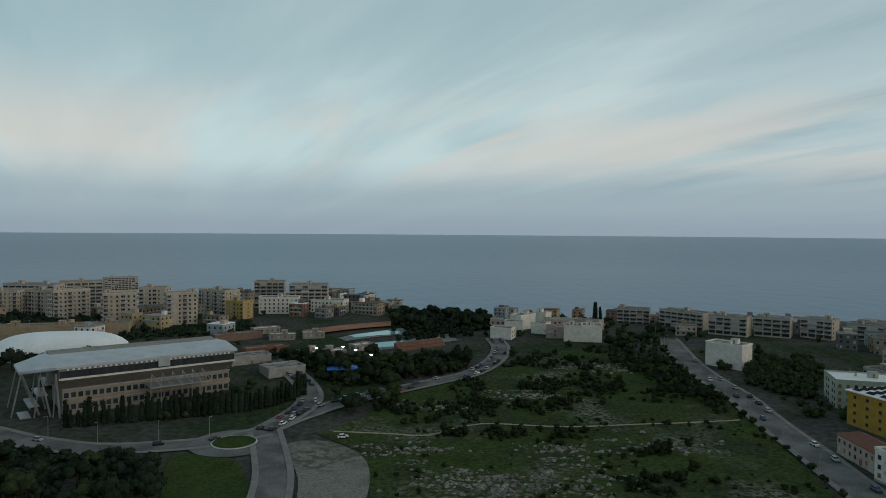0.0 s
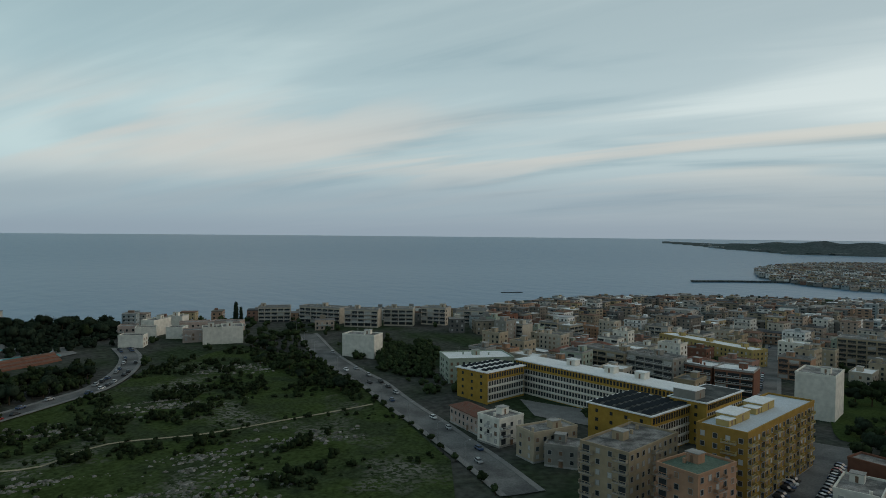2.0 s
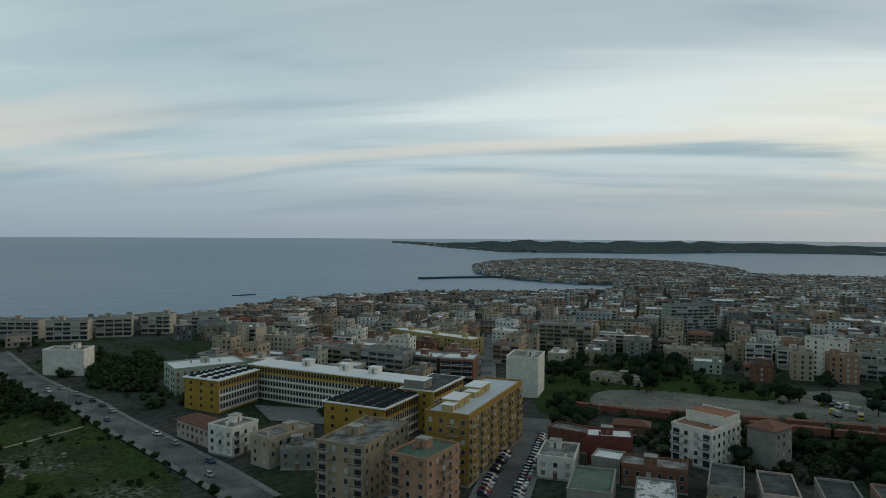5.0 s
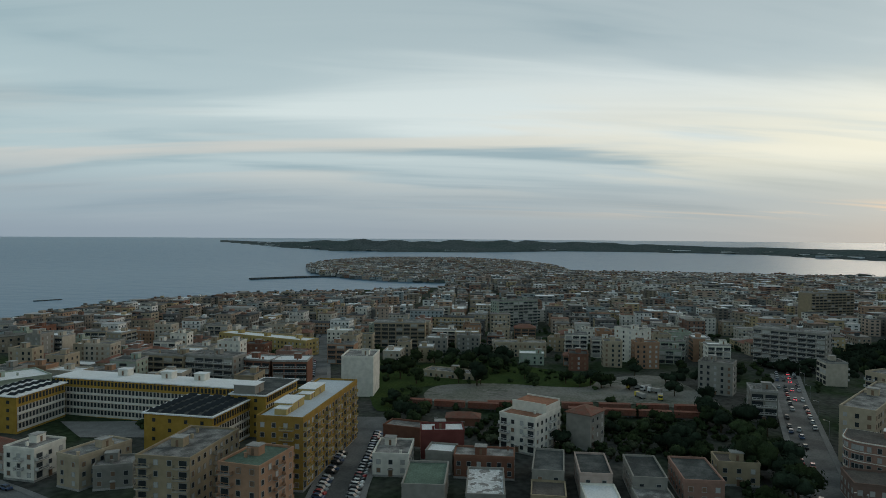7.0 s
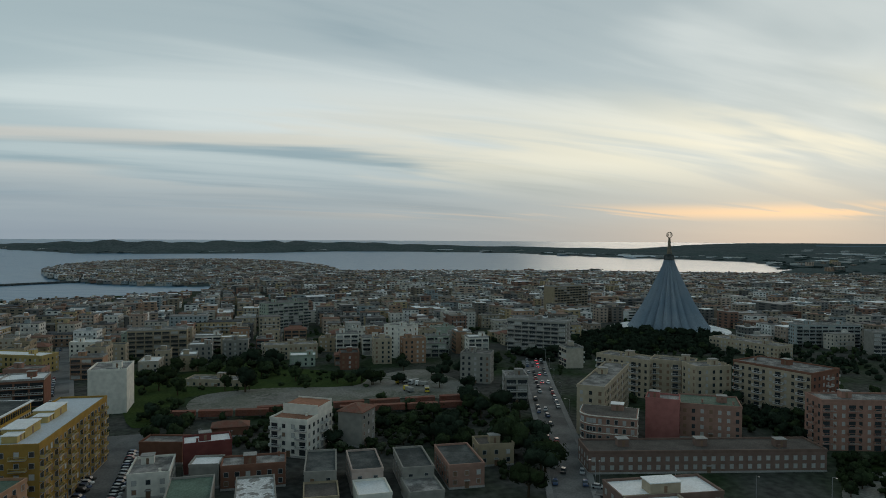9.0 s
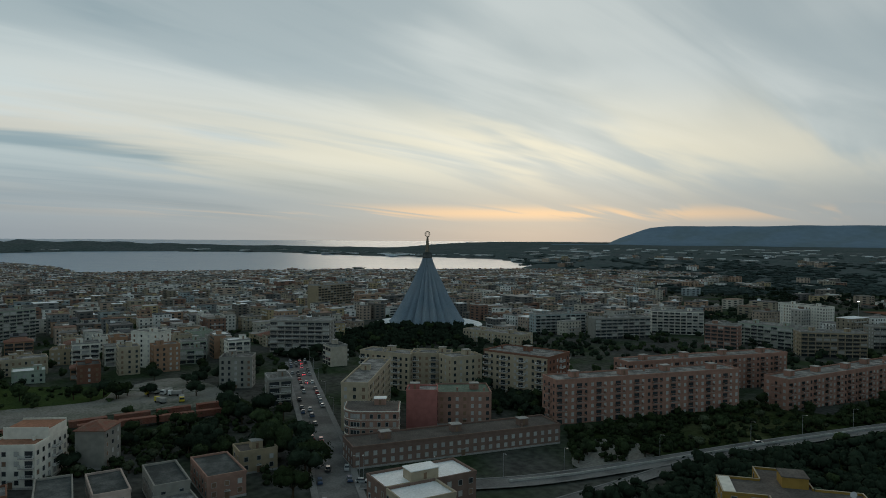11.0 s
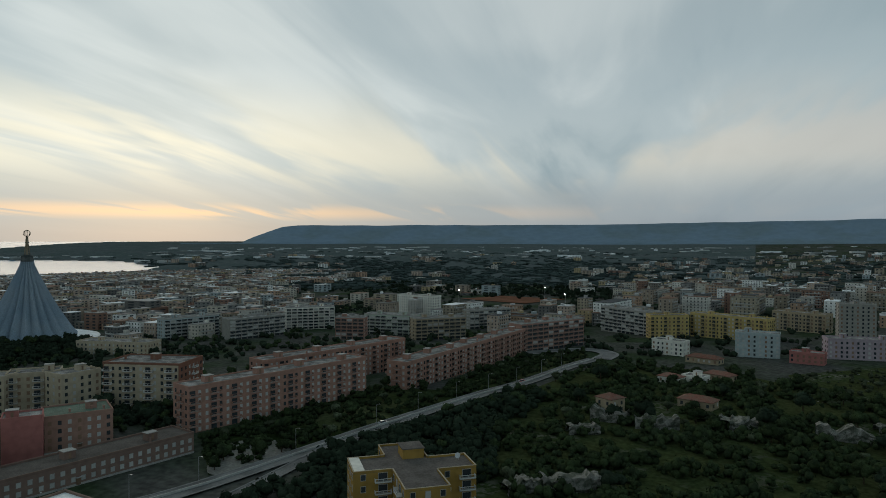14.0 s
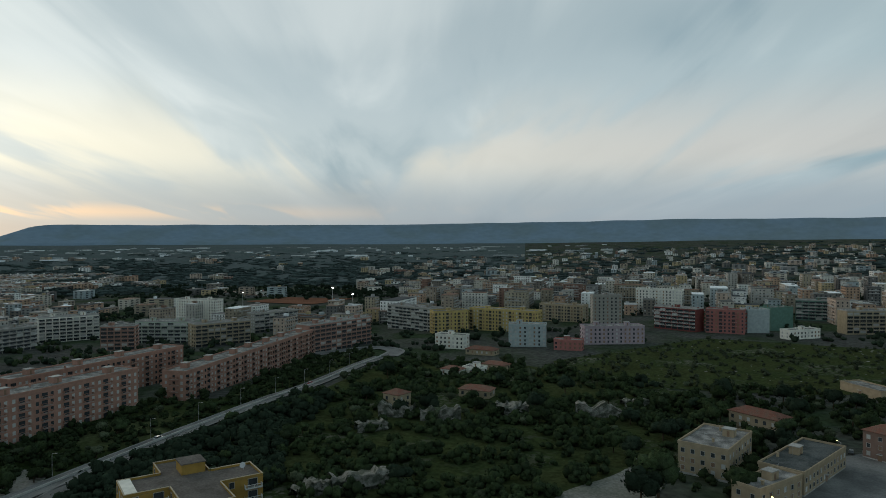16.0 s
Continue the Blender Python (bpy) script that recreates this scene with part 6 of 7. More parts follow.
def tree(key, x, y, size=1.0, rng=random):
    """A single tree; the first of each form is built, the others are copies."""
    k = rng.randrange(len(TREE_KINDS[key]))
    m = pose(x, y, ground_z(x, y) + 0.2, 0, 0, rng.uniform(0, 360)) @ Matrix.Diagonal((size, size, size * rng.uniform(0.85, 1.15), 1))
    name, label = TREE_WORDS[key]
    if (key, k) not in TREE_FIRST:
        top = thing(name, 0, 0, 0, 0, label, "tree", name.replace("_", " ") + "s")
        part("trunk", TREE_KINDS[key][k][1], top)
        part("crown", TREE_KINDS[key][k][0], top)
        top.matrix_basis = m
        TREE_FIRST[(key, k)] = top
    else:
        src = TREE_FIRST[(key, k)]
        keep = src.scale.copy()
        src.scale = (1, 1, 1)
        copy_thing(src, m)
        src.scale = keep


def on_building(x, y, gap=1.0):
    for bx, by, turn, w, d in FOOTPRINTS:
        dx, dy = x - bx, y - by
        if dx * dx + dy * dy > (w + d) ** 2 / 2:
            continue
        c, s = math.cos(radians(turn)), math.sin(radians(turn))
        if abs(dx * c + dy * s) < w / 2 + gap and abs(-dx * s + dy * c) < d / 2 + gap:
            return True
    return False


ROADS = [(AVENUE_EAST, 8.5), (CURVE_ROAD, 7), (LOWER_ROAD, 7.5), (DOWN_ROAD, 7.5), (SIDE_ROAD, 7), (AVENUE_SOUTH, 9), (BYPASS, 6.5), (SLIP_ROAD, 6), (HEATH_ROAD, 8), (CAR_STREET, 9), (FAR_STREET, 7)]
ROAD_POINTS = [(p.x, p.y, w) for pts, w in ROADS for p in curve_points(pts, 5.0)]


def on_road(x, y, gap=0.0):
    return any((x - px_) ** 2 + (y - py_) ** 2 < (w + gap) ** 2 for px_, py_, w in ROAD_POINTS)


LANE_CLEAR = MON_ROAD[:3] + [(px_ * 0.86, py_ * 0.86) for px_, py_ in (MON_ROAD[2], MON_ROAD[3], MON_ROAD[4], MON_ROAD[5], MON_ROAD[0])]


def scatter(poly, n, rng, gap=1.0, clump=-9.0):
    xs, ys = [p[0] for p in poly], [p[1] for p in poly]
    out = []
    for _ in range(n * 12):
        x, y = rng.uniform(min(xs), max(xs)), rng.uniform(min(ys), max(ys))
        if inside(x, y, poly) and not inside(x, y, MON_ROAD) and not inside(x, y, LANE_CLEAR) and noise.noise(Vector((x * 0.045, y * 0.045, 1))) > clump and not on_building(x, y, gap) and not on_road(x, y):
            out.append((x, y))
            if len(out) >= n:
                break
    return out


def grove(poly, n, keys, size, seed, gap=1.5):
    rng = random.Random(seed)
    for x, y in scatter(poly, n, rng, gap):
        tree(rng.choice(keys), x, y, rng.uniform(*size), rng)


STUFF_CROWNS = [(np.array(v), f) for v, f in (crown_arrays(21, 4, 2.6, 3.4, 0.1, 0.36, 40), crown_arrays(22, 4, 2.4, 3.8, 0.1, 0.36, 40), crown_arrays(23, 4, 3.0, 3.2, 0.1, 0.4, 40))]
FAR_CROWNS = [(np.array(v), f) for v, f in (crown_arrays(24, 2, 2.6, 3.4, 0.1, 0.6, 12), crown_arrays(25, 2, 2.4, 3.8, 0.1, 0.6, 12), crown_arrays(26, 2, 3.0, 3.2, 0.1, 0.6, 12))]


def bush_mass(name, places, mat, label, category="bushes", forms=None, belt=1.0):
    """places: x, y, z, size; belt: how much longer than deep each clump is, across the line from the hill."""
    rng = random.Random(len(places))
    verts, faces, n = [], [], 0
    for x, y, z, s in places:
        v, f = (forms or STUFF_CROWNS)[rng.randrange(3)]
        a = rng.uniform(0, 6.283) if belt == 1 else math.atan2(y, x) + math.pi / 2 + rng.uniform(-0.25, 0.25)
        c, sn = math.cos(a) * s, math.sin(a) * s
        vx = v[:, 0] * (belt if belt == 1 else rng.uniform(0.5, 1.5) * belt)
        w = np.stack([x + vx * c - v[:, 1] * sn, y + vx * sn + v[:, 1] * c, z + v[:, 2] * s * rng.uniform(0.75, 1.25)], 1)
        verts.append(w)
        faces += [tuple(i + n for i in q) for q in f]
        n += len(v)
    return tagged(new(name, mesh_of(name, np.concatenate(verts).tolist(), faces, mat, None, False)), label, category, kind="stuff")


def thicket(name, poly, n, size, mat, label, seed, gap=1.0, clump=-9.0):
    rng = random.Random(seed)
    return bush_mass(name, [(x, y, ground_z(x, y), rng.uniform(*size)) for x, y in scatter(poly, n, rng, gap, clump)], mat, label)


rng0 = random.Random(5)
cyp = curve_points(CYPRESS, 2.2)
for p in cyp:
    tree("cypress", p.x + rng0.uniform(-0.5, 0.5), p.y + rng0.uniform(-0.5, 0.5), rng0.uniform(0.75, 1.15), rng0)
for p in curve_points(DOME_HEDGE, 4.5):
    tree("pine", p.x, p.y, rng0.uniform(1.0, 1.3), rng0)
for p in curve_points(AVENUE_EAST, 9.0)[3:]:
    d = Vector((-0.62, -0.5))
    if not on_building(p.x - 11, p.y - 6, 1):
        tree("broad", p.x - 9.5, p.y - 6.5, rng0.uniform(0.35, 0.55), rng0)
grove(GROVE_SW, 26, ("pine", "broad"), (0.8, 1.3), 11)
grove(DARKWOOD, 10, ("pine", "broad"), (0.9, 1.2), 12)
grove(EASTWOOD, 30, ("broad", "broad", "pine"), (0.6, 1.1), 13)
grove(SPORT_TREES, 40, ("broad", "pine"), (0.7, 1.2), 27)
grove(VILLA_WOOD, 30, ("pine", "broad"), (0.9, 1.4), 14)
grove(HOUSE_WOOD, 8, ("broad",), (0.6, 0.9), 15)
grove(SCHOOL_WOOD, 10, ("broad",), (0.5, 0.9), 16)
grove(YARD_WOOD, 12, ("broad", "pine"), (0.7, 1.1), 17)
grove(PARK, 36, ("broad", "broad", "pine"), (0.9, 1.6), 18)
thicket("park_scrub", PARK, 60, (0.5, 1.1), LEAF, "dark shrubs in the park", 38)
grove(MID_WOOD, 30, ("broad", "olive", "pine"), (0.6, 1.1), 19)
grove(AVENUE_WOOD, 24, ("broad", "pine"), (0.9, 1.5), 20)
grove(UPPER_WOOD, 20, ("broad", "pine"), (0.8, 1.2), 21)
grove(SANCT_WOOD, 44, ("pine", "broad"), (0.9, 1.5), 22)
grove(BRICK_WOOD, 16, ("pine", "broad"), (0.8, 1.2), 23)
grove(PINK_GARDEN, 44, ("broad", "olive"), (0.5, 1.1), 24)
grove(LATOMIA, 90, ("broad", "olive", "pine"), (0.6, 1.3), 25)
grove(MON_TREES, 34, ("pine", "broad", "olive"), (0.9, 1.5), 28)
thicket("monastery_scrub", MON_TREES, 260, (0.6, 1.4), LEAF, "dark garden shrubs of the monastery", 47)
thicket("lane_scrub", LANE_TREES, 170, (0.7, 1.7), LEAF_DARK, "dark trees behind the cream blocks", 48)
grove(HEATH_TREES, 26, ("olive", "broad"), (0.6, 1.1), 26)
thicket("roadside_trees", ROADSIDE, 330, (0.9, 1.9), LEAF_DARK, "dark trees along the dual road", 57, 1.5)
thicket("quarry_scrub", LATOMIA, 1150, (0.5, 1.6), LEAF, "dense dark scrub of the old quarry garden", 31, 1.0, -0.12)
thicket("roadside_scrub", PINK_GARDEN, 600, (0.4, 1.1), LEAF, "dark shrubs on the road embankment", 32)
thicket("heath_scrub", HEATH, 380, (0.3, 1.0), LEAF_OLIVE, "low shrubs on the heath", 33)
thicket("grove_scrub", GROVE_SW, 260, (0.6, 1.3), LEAF_DARK, "dark thicket beside the road", 34)
thicket("wood_scrub", EASTWOOD, 160, (0.5, 1.1), LEAF, "dark shrubs along the avenue", 35)
thicket("sanctuary_scrub", SANCT_WOOD, 420, (1.2, 2.4), LEAF_DARK, "dark tall trees round the sanctuary", 41)
thicket("dome_scrub", [(-288.0, 438.0), (-220.0, 446.0), (-242.0, 495.0), (-342.0, 522.0)], 150, (0.9, 1.7), LEAF_DARK, "dark trees behind the air dome", 61)
thicket("seafront_scrub", [(-201.0, 411.0), (-123.0, 456.0), (-138.0, 500.0), (-182.0, 480.0), (-212.0, 442.0)], 130, (0.7, 1.3), LEAF_DARK, "dark trees in front of the tall seafront blocks", 62)
thicket("pool_scrub", [(-34.0, 437.0), (34.0, 465.0), (43.0, 607.0), (-41.0, 585.0)], 150, (0.9, 1.8), LEAF_DARK, "dark trees between the pools and the villas", 63)
thicket("house_scrub", HOUSE_WOOD, 150, (0.8, 1.6), LEAF, "dark garden trees beside the avenue", 42)
thicket("school_scrub", SCHOOL_WOOD, 120, (0.6, 1.3), LEAF, "dark shrubs beside the school", 43)
thicket("hall_scrub", SPORT_TREES, 260, (0.6, 1.5), LEAF, "dark trees between the pools and the road", 44)
thicket("villa_scrub", VILLA_WOOD, 260, (0.9, 1.8), LEAF_DARK, "dark wood behind the white villas", 45)
thicket("brick_scrub", BRICK_WOOD, 130, (0.9, 1.7), LEAF_DARK, "dark trees between apartment blocks", 46)
thicket("yard_scrub", MID_WOOD, 200, (0.5, 1.1), LEAF, "dark garden shrubs behind the row houses", 36)
thicket("avenue_scrub", AVENUE_WOOD, 120, (0.5, 1.1), LEAF, "dark garden shrubs beside the avenue", 37)
rng1 = random.Random(40)
field_bushes = []
for i, (x, y) in enumerate(BUSHES):
    for _ in range(20 if i < 14 else 12):
        px_, py_ = x + rng1.gauss(0, 5.5), y + rng1.gauss(0, 4)
        if not on_road(px_, py_) and inside(px_, py_, FIELD):
            field_bushes.append((px_, py_, ground_z(px_, py_), rng1.uniform(0.35, 1.05)))
for x, y in scatter(FIELD_TOP, 330, rng1, 1.0, 0.0):
    field_bushes.append((x, y, ground_z(x, y), rng1.uniform(0.3, 0.95)))
for x, y in scatter(FIELD, 260, rng1, 1.0, 0.1):
    field_bushes.append((x, y, ground_z(x, y), rng1.uniform(0.2, 0.6)))
bush_mass("meadow_bushes", field_bushes, LEAF, "dark bushes between limestone outcrops")


# limestone outcrops in the meadow and the quarry walls
def rocks(name, places, label, tall=1.0):
    rng = random.Random(len(places) + 3)
    s = Shape()
    for x, y, z, r in places:
        n = 7
        ring = []
        for k in range(n):
            a = 6.283 * k / n + rng.uniform(-0.2, 0.2)
            q = r * rng.uniform(0.6, 1.2)
            ring.append((x + q * math.cos(a) * 1.4, y + q * math.sin(a), z))
        t = [(x + (p[0] - x) * rng.uniform(0.45, 0.8), y + (p[1] - y) * rng.uniform(0.45, 0.8), z + r * tall * rng.uniform(0.25, 0.6)) for p in ring]
        s.poly(ring + t + [(x, y, z + r * tall * rng.uniform(0.35, 0.7))], [(k, (k + 1) % n, n + (k + 1) % n, n + k) for k in range(n)] + [(n + k, n + (k + 1) % n, 2 * n) for k in range(n)])
    return tagged(new(name, s.mesh(name, [ROCK])), label, "rocks", kind="stuff")


places = []
for i, (x, y) in enumerate(ROCKS):
    for _ in range(30):
        sx_, sy_ = x + rng1.gauss(0, 11), y + rng1.gauss(0, 6)
        lean = rng1.uniform(-0.25, 0.25)
        for _ in range(rng1.randint(4, 14)):
            u = rng1.gauss(0, 3.2)
            px_, py_ = sx_ + u, sy_ + u * lean + rng1.gauss(0, 0.7)
            if inside(px_, py_, FIELD) and not on_road(px_, py_):
                places.append((px_, py_, ground_z(px_, py_) + 0.1, 0.18 + 0.8 * rng1.random() ** 2.5))
rocks("limestone_outcrops", places, "pale limestone outcrops in the grass", 1.5)
rocks("heath_stones", [(x, y, ground_z(x, y) + 0.15, rng1.uniform(0.3, 0.9)) for x, y in scatter(HEATH, 160, rng1)], "scattered pale stones on the heath", 0.7)


def cliff(x, y, w, h, turn, rng):
    v, f = [], []
    nx, nz = 14, 6
    for i in range(nx + 1):
        hh = h * (0.66 + 0.28 * round(3 * noise.noise(Vector((x + i * 0.45, y, 2)))) / 3 + 0.14 * noise.noise(Vector((i * 1.9, x, y))))
        for k in range(nz + 1):
            o = 1.1 * noise.noise(Vector((i * 0.6 + x, k * 0.7, y)))
            v.append((w * (i / nx - 0.5), o - 0.6 * k / nz, hh * k / nz - 0.5))
    back = len(v)
    for i in range(nx + 1):
        p = v[i * (nz + 1) + nz]
        v.append((p[0], 5 + 0.6 * math.sin(i), p[2] - 0.4))
        v.append((p[0], 6.5, -0.5))
    for i in range(nx):
        for k in range(nz):
            a = i * (nz + 1) + k
            f.append((a, a + nz + 1, a + nz + 2, a + 1))
        t0, t1 = i * (nz + 1) + nz, (i + 1) * (nz + 1) + nz
        f += [(t0, t1, back + 2 * i + 2, back + 2 * i), (back + 2 * i, back + 2 * i + 2, back + 2 * i + 3, back + 2 * i + 1)]
    ob = tagged(new("rock_wall", mesh_of("rock_wall", v, f, QUARRY_ROCK)), "pale weathered limestone wall of the old quarry", "rock wall", "quarry walls")
    ob.matrix_basis = pose(x, y, ground_z(x, y), 0, 0, turn)


for i, (x, y) in enumerate(CLIFFS):
    cliff(x, y, (16, 18, 13, 19, 20, 14, 19, 13, 12)[i], (9, 9, 7, 8, 9, 5, 9, 7, 7)[i], -160 + 14 * (i % 4), rng1)


road("path_1", PATH, 1.6, "pale trodden footpath through the meadow", 0.42, EARTH_PATH, False, "path")


def flower_island(x, y):
    top = thing("traffic_island", x, y, ground_z(x, y) + 0.45, 0, "round planted traffic island with a pale kerb", "traffic island")
    k = Shape()
    k.tube((0, 0, 0), (0, 0, 0.25), 8.5, 8.3, 28)
    part("kerb", k.mesh("kerb", [KERB]), top)
    g = Shape()
    g.tube((0, 0, 0.25), (0, 0, 0.4), 7.9, 7.2, 28)
    part("planting", g.mesh("planting", [LAWN]), top)


flower_island(*ISLAND_BED)
ring_pts = [(ISLAND_BED[0] + 12.5 * math.cos(a), ISLAND_BED[1] + 12.5 * math.sin(a)) for a in [2 * math.pi * k / 24 for k in range(25)]]
road("road_ring", ring_pts, 8, "roundabout ring of worn asphalt", 0.43, None, False)


# ---------------------------------------------------------------- cars and lamps
def car_paint(name, c):
    return material(name, c, 0.3, 0.1, 0.6)


CAR_PAINTS = {"white": car_paint("white_car_paint", (0.62, 0.62, 0.62)), "silver": car_paint("silver_car_paint", (0.32, 0.33, 0.34)),
              "black": car_paint("black_car_paint", (0.02, 0.02, 0.022)), "red": car_paint("red_car_paint", (0.30, 0.03, 0.03)), "blue": car_paint("blue_car_paint", (0.04, 0.07, 0.14))}
TYRE = material("tyre_rubber", (0.02, 0.02, 0.02), 0.9, 0.1, 1.0)


def lamp_material(name, colour, strength):
    m = bpy.data.materials.new(name)
    m.use_nodes = True
    p = m.node_tree.nodes["Principled BSDF"]
    p.inputs["Base Color"].default_value = (*colour, 1)
    p.inputs["Emission Color"].default_value = (*colour, 1)
    p.inputs["Emission Strength"].default_value = strength
    return m


TAIL_LIGHT = lamp_material("lit_tail_light", (1.0, 0.03, 0.05), 5.0)
HEAD_LIGHT = lamp_material("lit_headlight", (1.0, 0.95, 0.85), 4.0)
FLOOD_LIGHT = lamp_material("lit_floodlight", (1.0, 0.97, 0.9), 14.0)
AMBER_LIGHT = lamp_material("lit_amber_lamp", (1.0, 0.6, 0.12), 9.0)
TAIL_OFF = material("red_tail_lens", (0.18, 0.01, 0.01), 0.3, 0.05, 1.0)
HEAD_OFF = material("clear_headlamp", (0.5, 0.5, 0.5), 0.2, 0.05, 1.0)
CAR_FIRST = {}


def car(x, y, turn, colour, lit=False):
    m = pose(x, y, ground_z(x, y) + 0.48, 0, 0, turn)
    key = (colour, lit)
    if key in CAR_FIRST:
        return copy_thing(CAR_FIRST[key], m)
    top = thing("car", 0, 0, 0, 0, f"{colour} hatchback car {'driving with its lights on' if lit else 'parked at the kerb'}", "car", "cars")
    b = Shape()
    b.box(-2.05, -0.84, 0.25, 2.05, 0.84, 0.72, 0, 0.0)
    b.box(-2.0, -0.82, 0.72, 2.0, 0.82, 0.9, 0, 0.1)
    b.poly([(-1.35, -0.68, 1.42), (0.55, -0.68, 1.42), (0.55, 0.68, 1.42), (-1.35, 0.68, 1.42), (-1.3, -0.66, 1.47), (0.5, -0.66, 1.47), (0.5, 0.66, 1.47), (-1.3, 0.66, 1.47)], BOX_F)
    shell = part("body", b.mesh("body", [CAR_PAINTS[colour]]), top)
    g = Shape()
    g.poly([(-1.9, -0.76, 0.88), (1.15, -0.76, 0.88), (1.15, 0.76, 0.88), (-1.9, 0.76, 0.88), (-1.38, -0.67, 1.43), (0.56, -0.67, 1.43), (0.56, 0.67, 1.43), (-1.38, 0.67, 1.43)], BOX_F)
    part("glazing", g.mesh("glazing", [GLASS]), shell, None, "dark car windows")
    for wx in (-1.3, 1.3):
        for wy in (-0.8, 0.8):
            w = Shape()
            w.tube((wx, wy - 0.1, 0.32), (wx, wy + 0.1, 0.32), 0.32, 0.32, 10)
            part("wheel", w.mesh("wheel", [TYRE]), top)
    for wy in (-0.6, 0.6) if lit or colour == "white" else ():
        part("tail_light", Shape().box(-2.09, wy - 0.2, 0.55, -2.03, wy + 0.2, 0.8).mesh("tail_light", [TAIL_LIGHT if lit else TAIL_OFF]), shell)
        part("headlight", Shape().box(2.03, wy - 0.2, 0.5, 2.09, wy + 0.2, 0.7).mesh("headlight", [HEAD_LIGHT if lit else HEAD_OFF]), shell)
    top.matrix_basis = m
    CAR_FIRST[key] = top
    return top


def car_row(pts, off, every, chance, seed, angle=0.0, start=0, stop=None, lit=False, flip=False):
    rng = random.Random(seed)
    line = curve_points(pts, every)
    for i, p in enumerate(line[:-1]):
        if i < start or (stop and i >= stop) or rng.random() > chance:
            continue
        d = (line[i + 1] - p).normalized()
        x, y = p.x - d.y * off, p.y + d.x * off
        if on_building(x, y, 0.5):
            continue
        car(x, y, math.degrees(math.atan2(d.y, d.x)) + angle + rng.uniform(-7, 7) + (180 if flip else 0), rng.choice(("white", "silver", "silver", "silver", "black", "black", "black", "blue", "blue", "red")) if not lit else "silver", lit)


car_row(CURVE_ROAD, 3.0, 6.2, 0.75, 1, start=3)
car_row(CURVE_ROAD, -3.0, 6.2, 0.45, 2, start=6)
car_row(SIDE_ROAD, 2.8, 6.0, 0.8, 3)
car_row(SIDE_ROAD, -2.8, 6.0, 0.7, 4)
car_row(AVENUE_EAST, 4.3, 11.0, 0.4, 5)
car_row(AVENUE_EAST, -1.8, 34.0, 0.6, 6)
car_row(AVENUE_SOUTH, 4.8, 9.0, 0.42, 7)
car_row(AVENUE_SOUTH, -4.8, 8.0, 0.45, 8)
car_row(AVENUE_SOUTH, 1.5, 13.0, 0.6, 9, lit=True, stop=8, flip=True)
car_row(AVENUE_SOUTH, -1.5, 11.0, 0.5, 10)
car_row(CAR_STREET, 5.2, 3.0, 0.8, 11, angle=65, start=8, stop=30)
car_row(CAR_STREET, -5.2, 3.0, 0.7, 12, angle=65, start=8, stop=30)
car_row(BYPASS, 1.5, 45.0, 0.6, 13)
car_row(LOWER_ROAD, 1.8, 30.0, 0.6, 14)
car_row(FAR_STREET, 3.2, 8.0, 0.5, 15)
car_row([(MON_YARD[1][0], MON_YARD[1][1]), (MON_YARD[3][0], MON_YARD[3][1])], 4, 4.5, 0.6, 16, angle=80)
car(-38, 258, 20, "white")
car(*GATE, 10, "white")


def street_lamp(x, y, turn, h=8.0, lit=False):
    top = thing("street_lamp", x, y, ground_z(x, y) + 0.3, turn, "tall grey street lamp with one arm", "street lamp", "street lamps")
    s = Shape()
    s.tube((0, 0, -0.3), (0, 0, h), 0.11, 0.07, 7)
    s.tube((0, 0, h), (0, -1.6, h + 0.35), 0.06, 0.05, 6)
    pole = part("pole", s.mesh("pole", [METAL]), top)
    part("lamp_head", Shape().box(-0.16, -2.2, h + 0.25, 0.16, -1.5, h + 0.42).mesh("lamp_head", [AMBER_LIGHT if lit else METAL]), pole)


for pts, off, n in ((BYPASS, 5.2, 26), (AVENUE_EAST, -7, 28), (LOWER_ROAD, 6.5, 30), (AVENUE_SOUTH, 8, 30)):
    line = curve_points(pts, n)
    for p, q in zip(line, line[1:]):
        d = (q - p).normalized()
        street_lamp(p.x - d.y * off, p.y + d.x * off, math.degrees(math.atan2(d.y, d.x)) + (0 if off > 0 else 180))
for x, y in ((MON_YARD[1][0], MON_YARD[1][1]), (MON_YARD[0][0] + 4, MON_YARD[0][1] + 8)):
    street_lamp(x, y, 40, 5.0, True)


def flood_mast(x, y, h):
    top = thing("floodlight_mast", x, y, ground_z(x, y), math.degrees(math.atan2(y, x)) + 90, "stadium floodlight mast with lit white lamps", "floodlight", "floodlights")
    s = Shape()
    s.tube((0, 0, 0), (0, 0, h), 0.35, 0.2, 8)
    pole = part("mast", s.mesh("mast", [METAL]), top)
    part("lamp_panel", Shape().box(-0.9, 0.1, h, 0.9, 0.4, h + 0.9).mesh("lamp_panel", [FLOOD_LIGHT]), pole)


for (x, y), h in zip(FLOODS, (34, 24, 26)):
    flood_mast(x, y, h)
drape("sports_field", [(STADIUM[0] - 70, STADIUM[1] - 45), (STADIUM[0] + 70, STADIUM[1] - 60), (STADIUM[0] + 80, STADIUM[1] + 30), (STADIUM[0] - 60, STADIUM[1] + 45)], TRACK, "reddish running track of the stadium", "sports field", 1.0, 20)


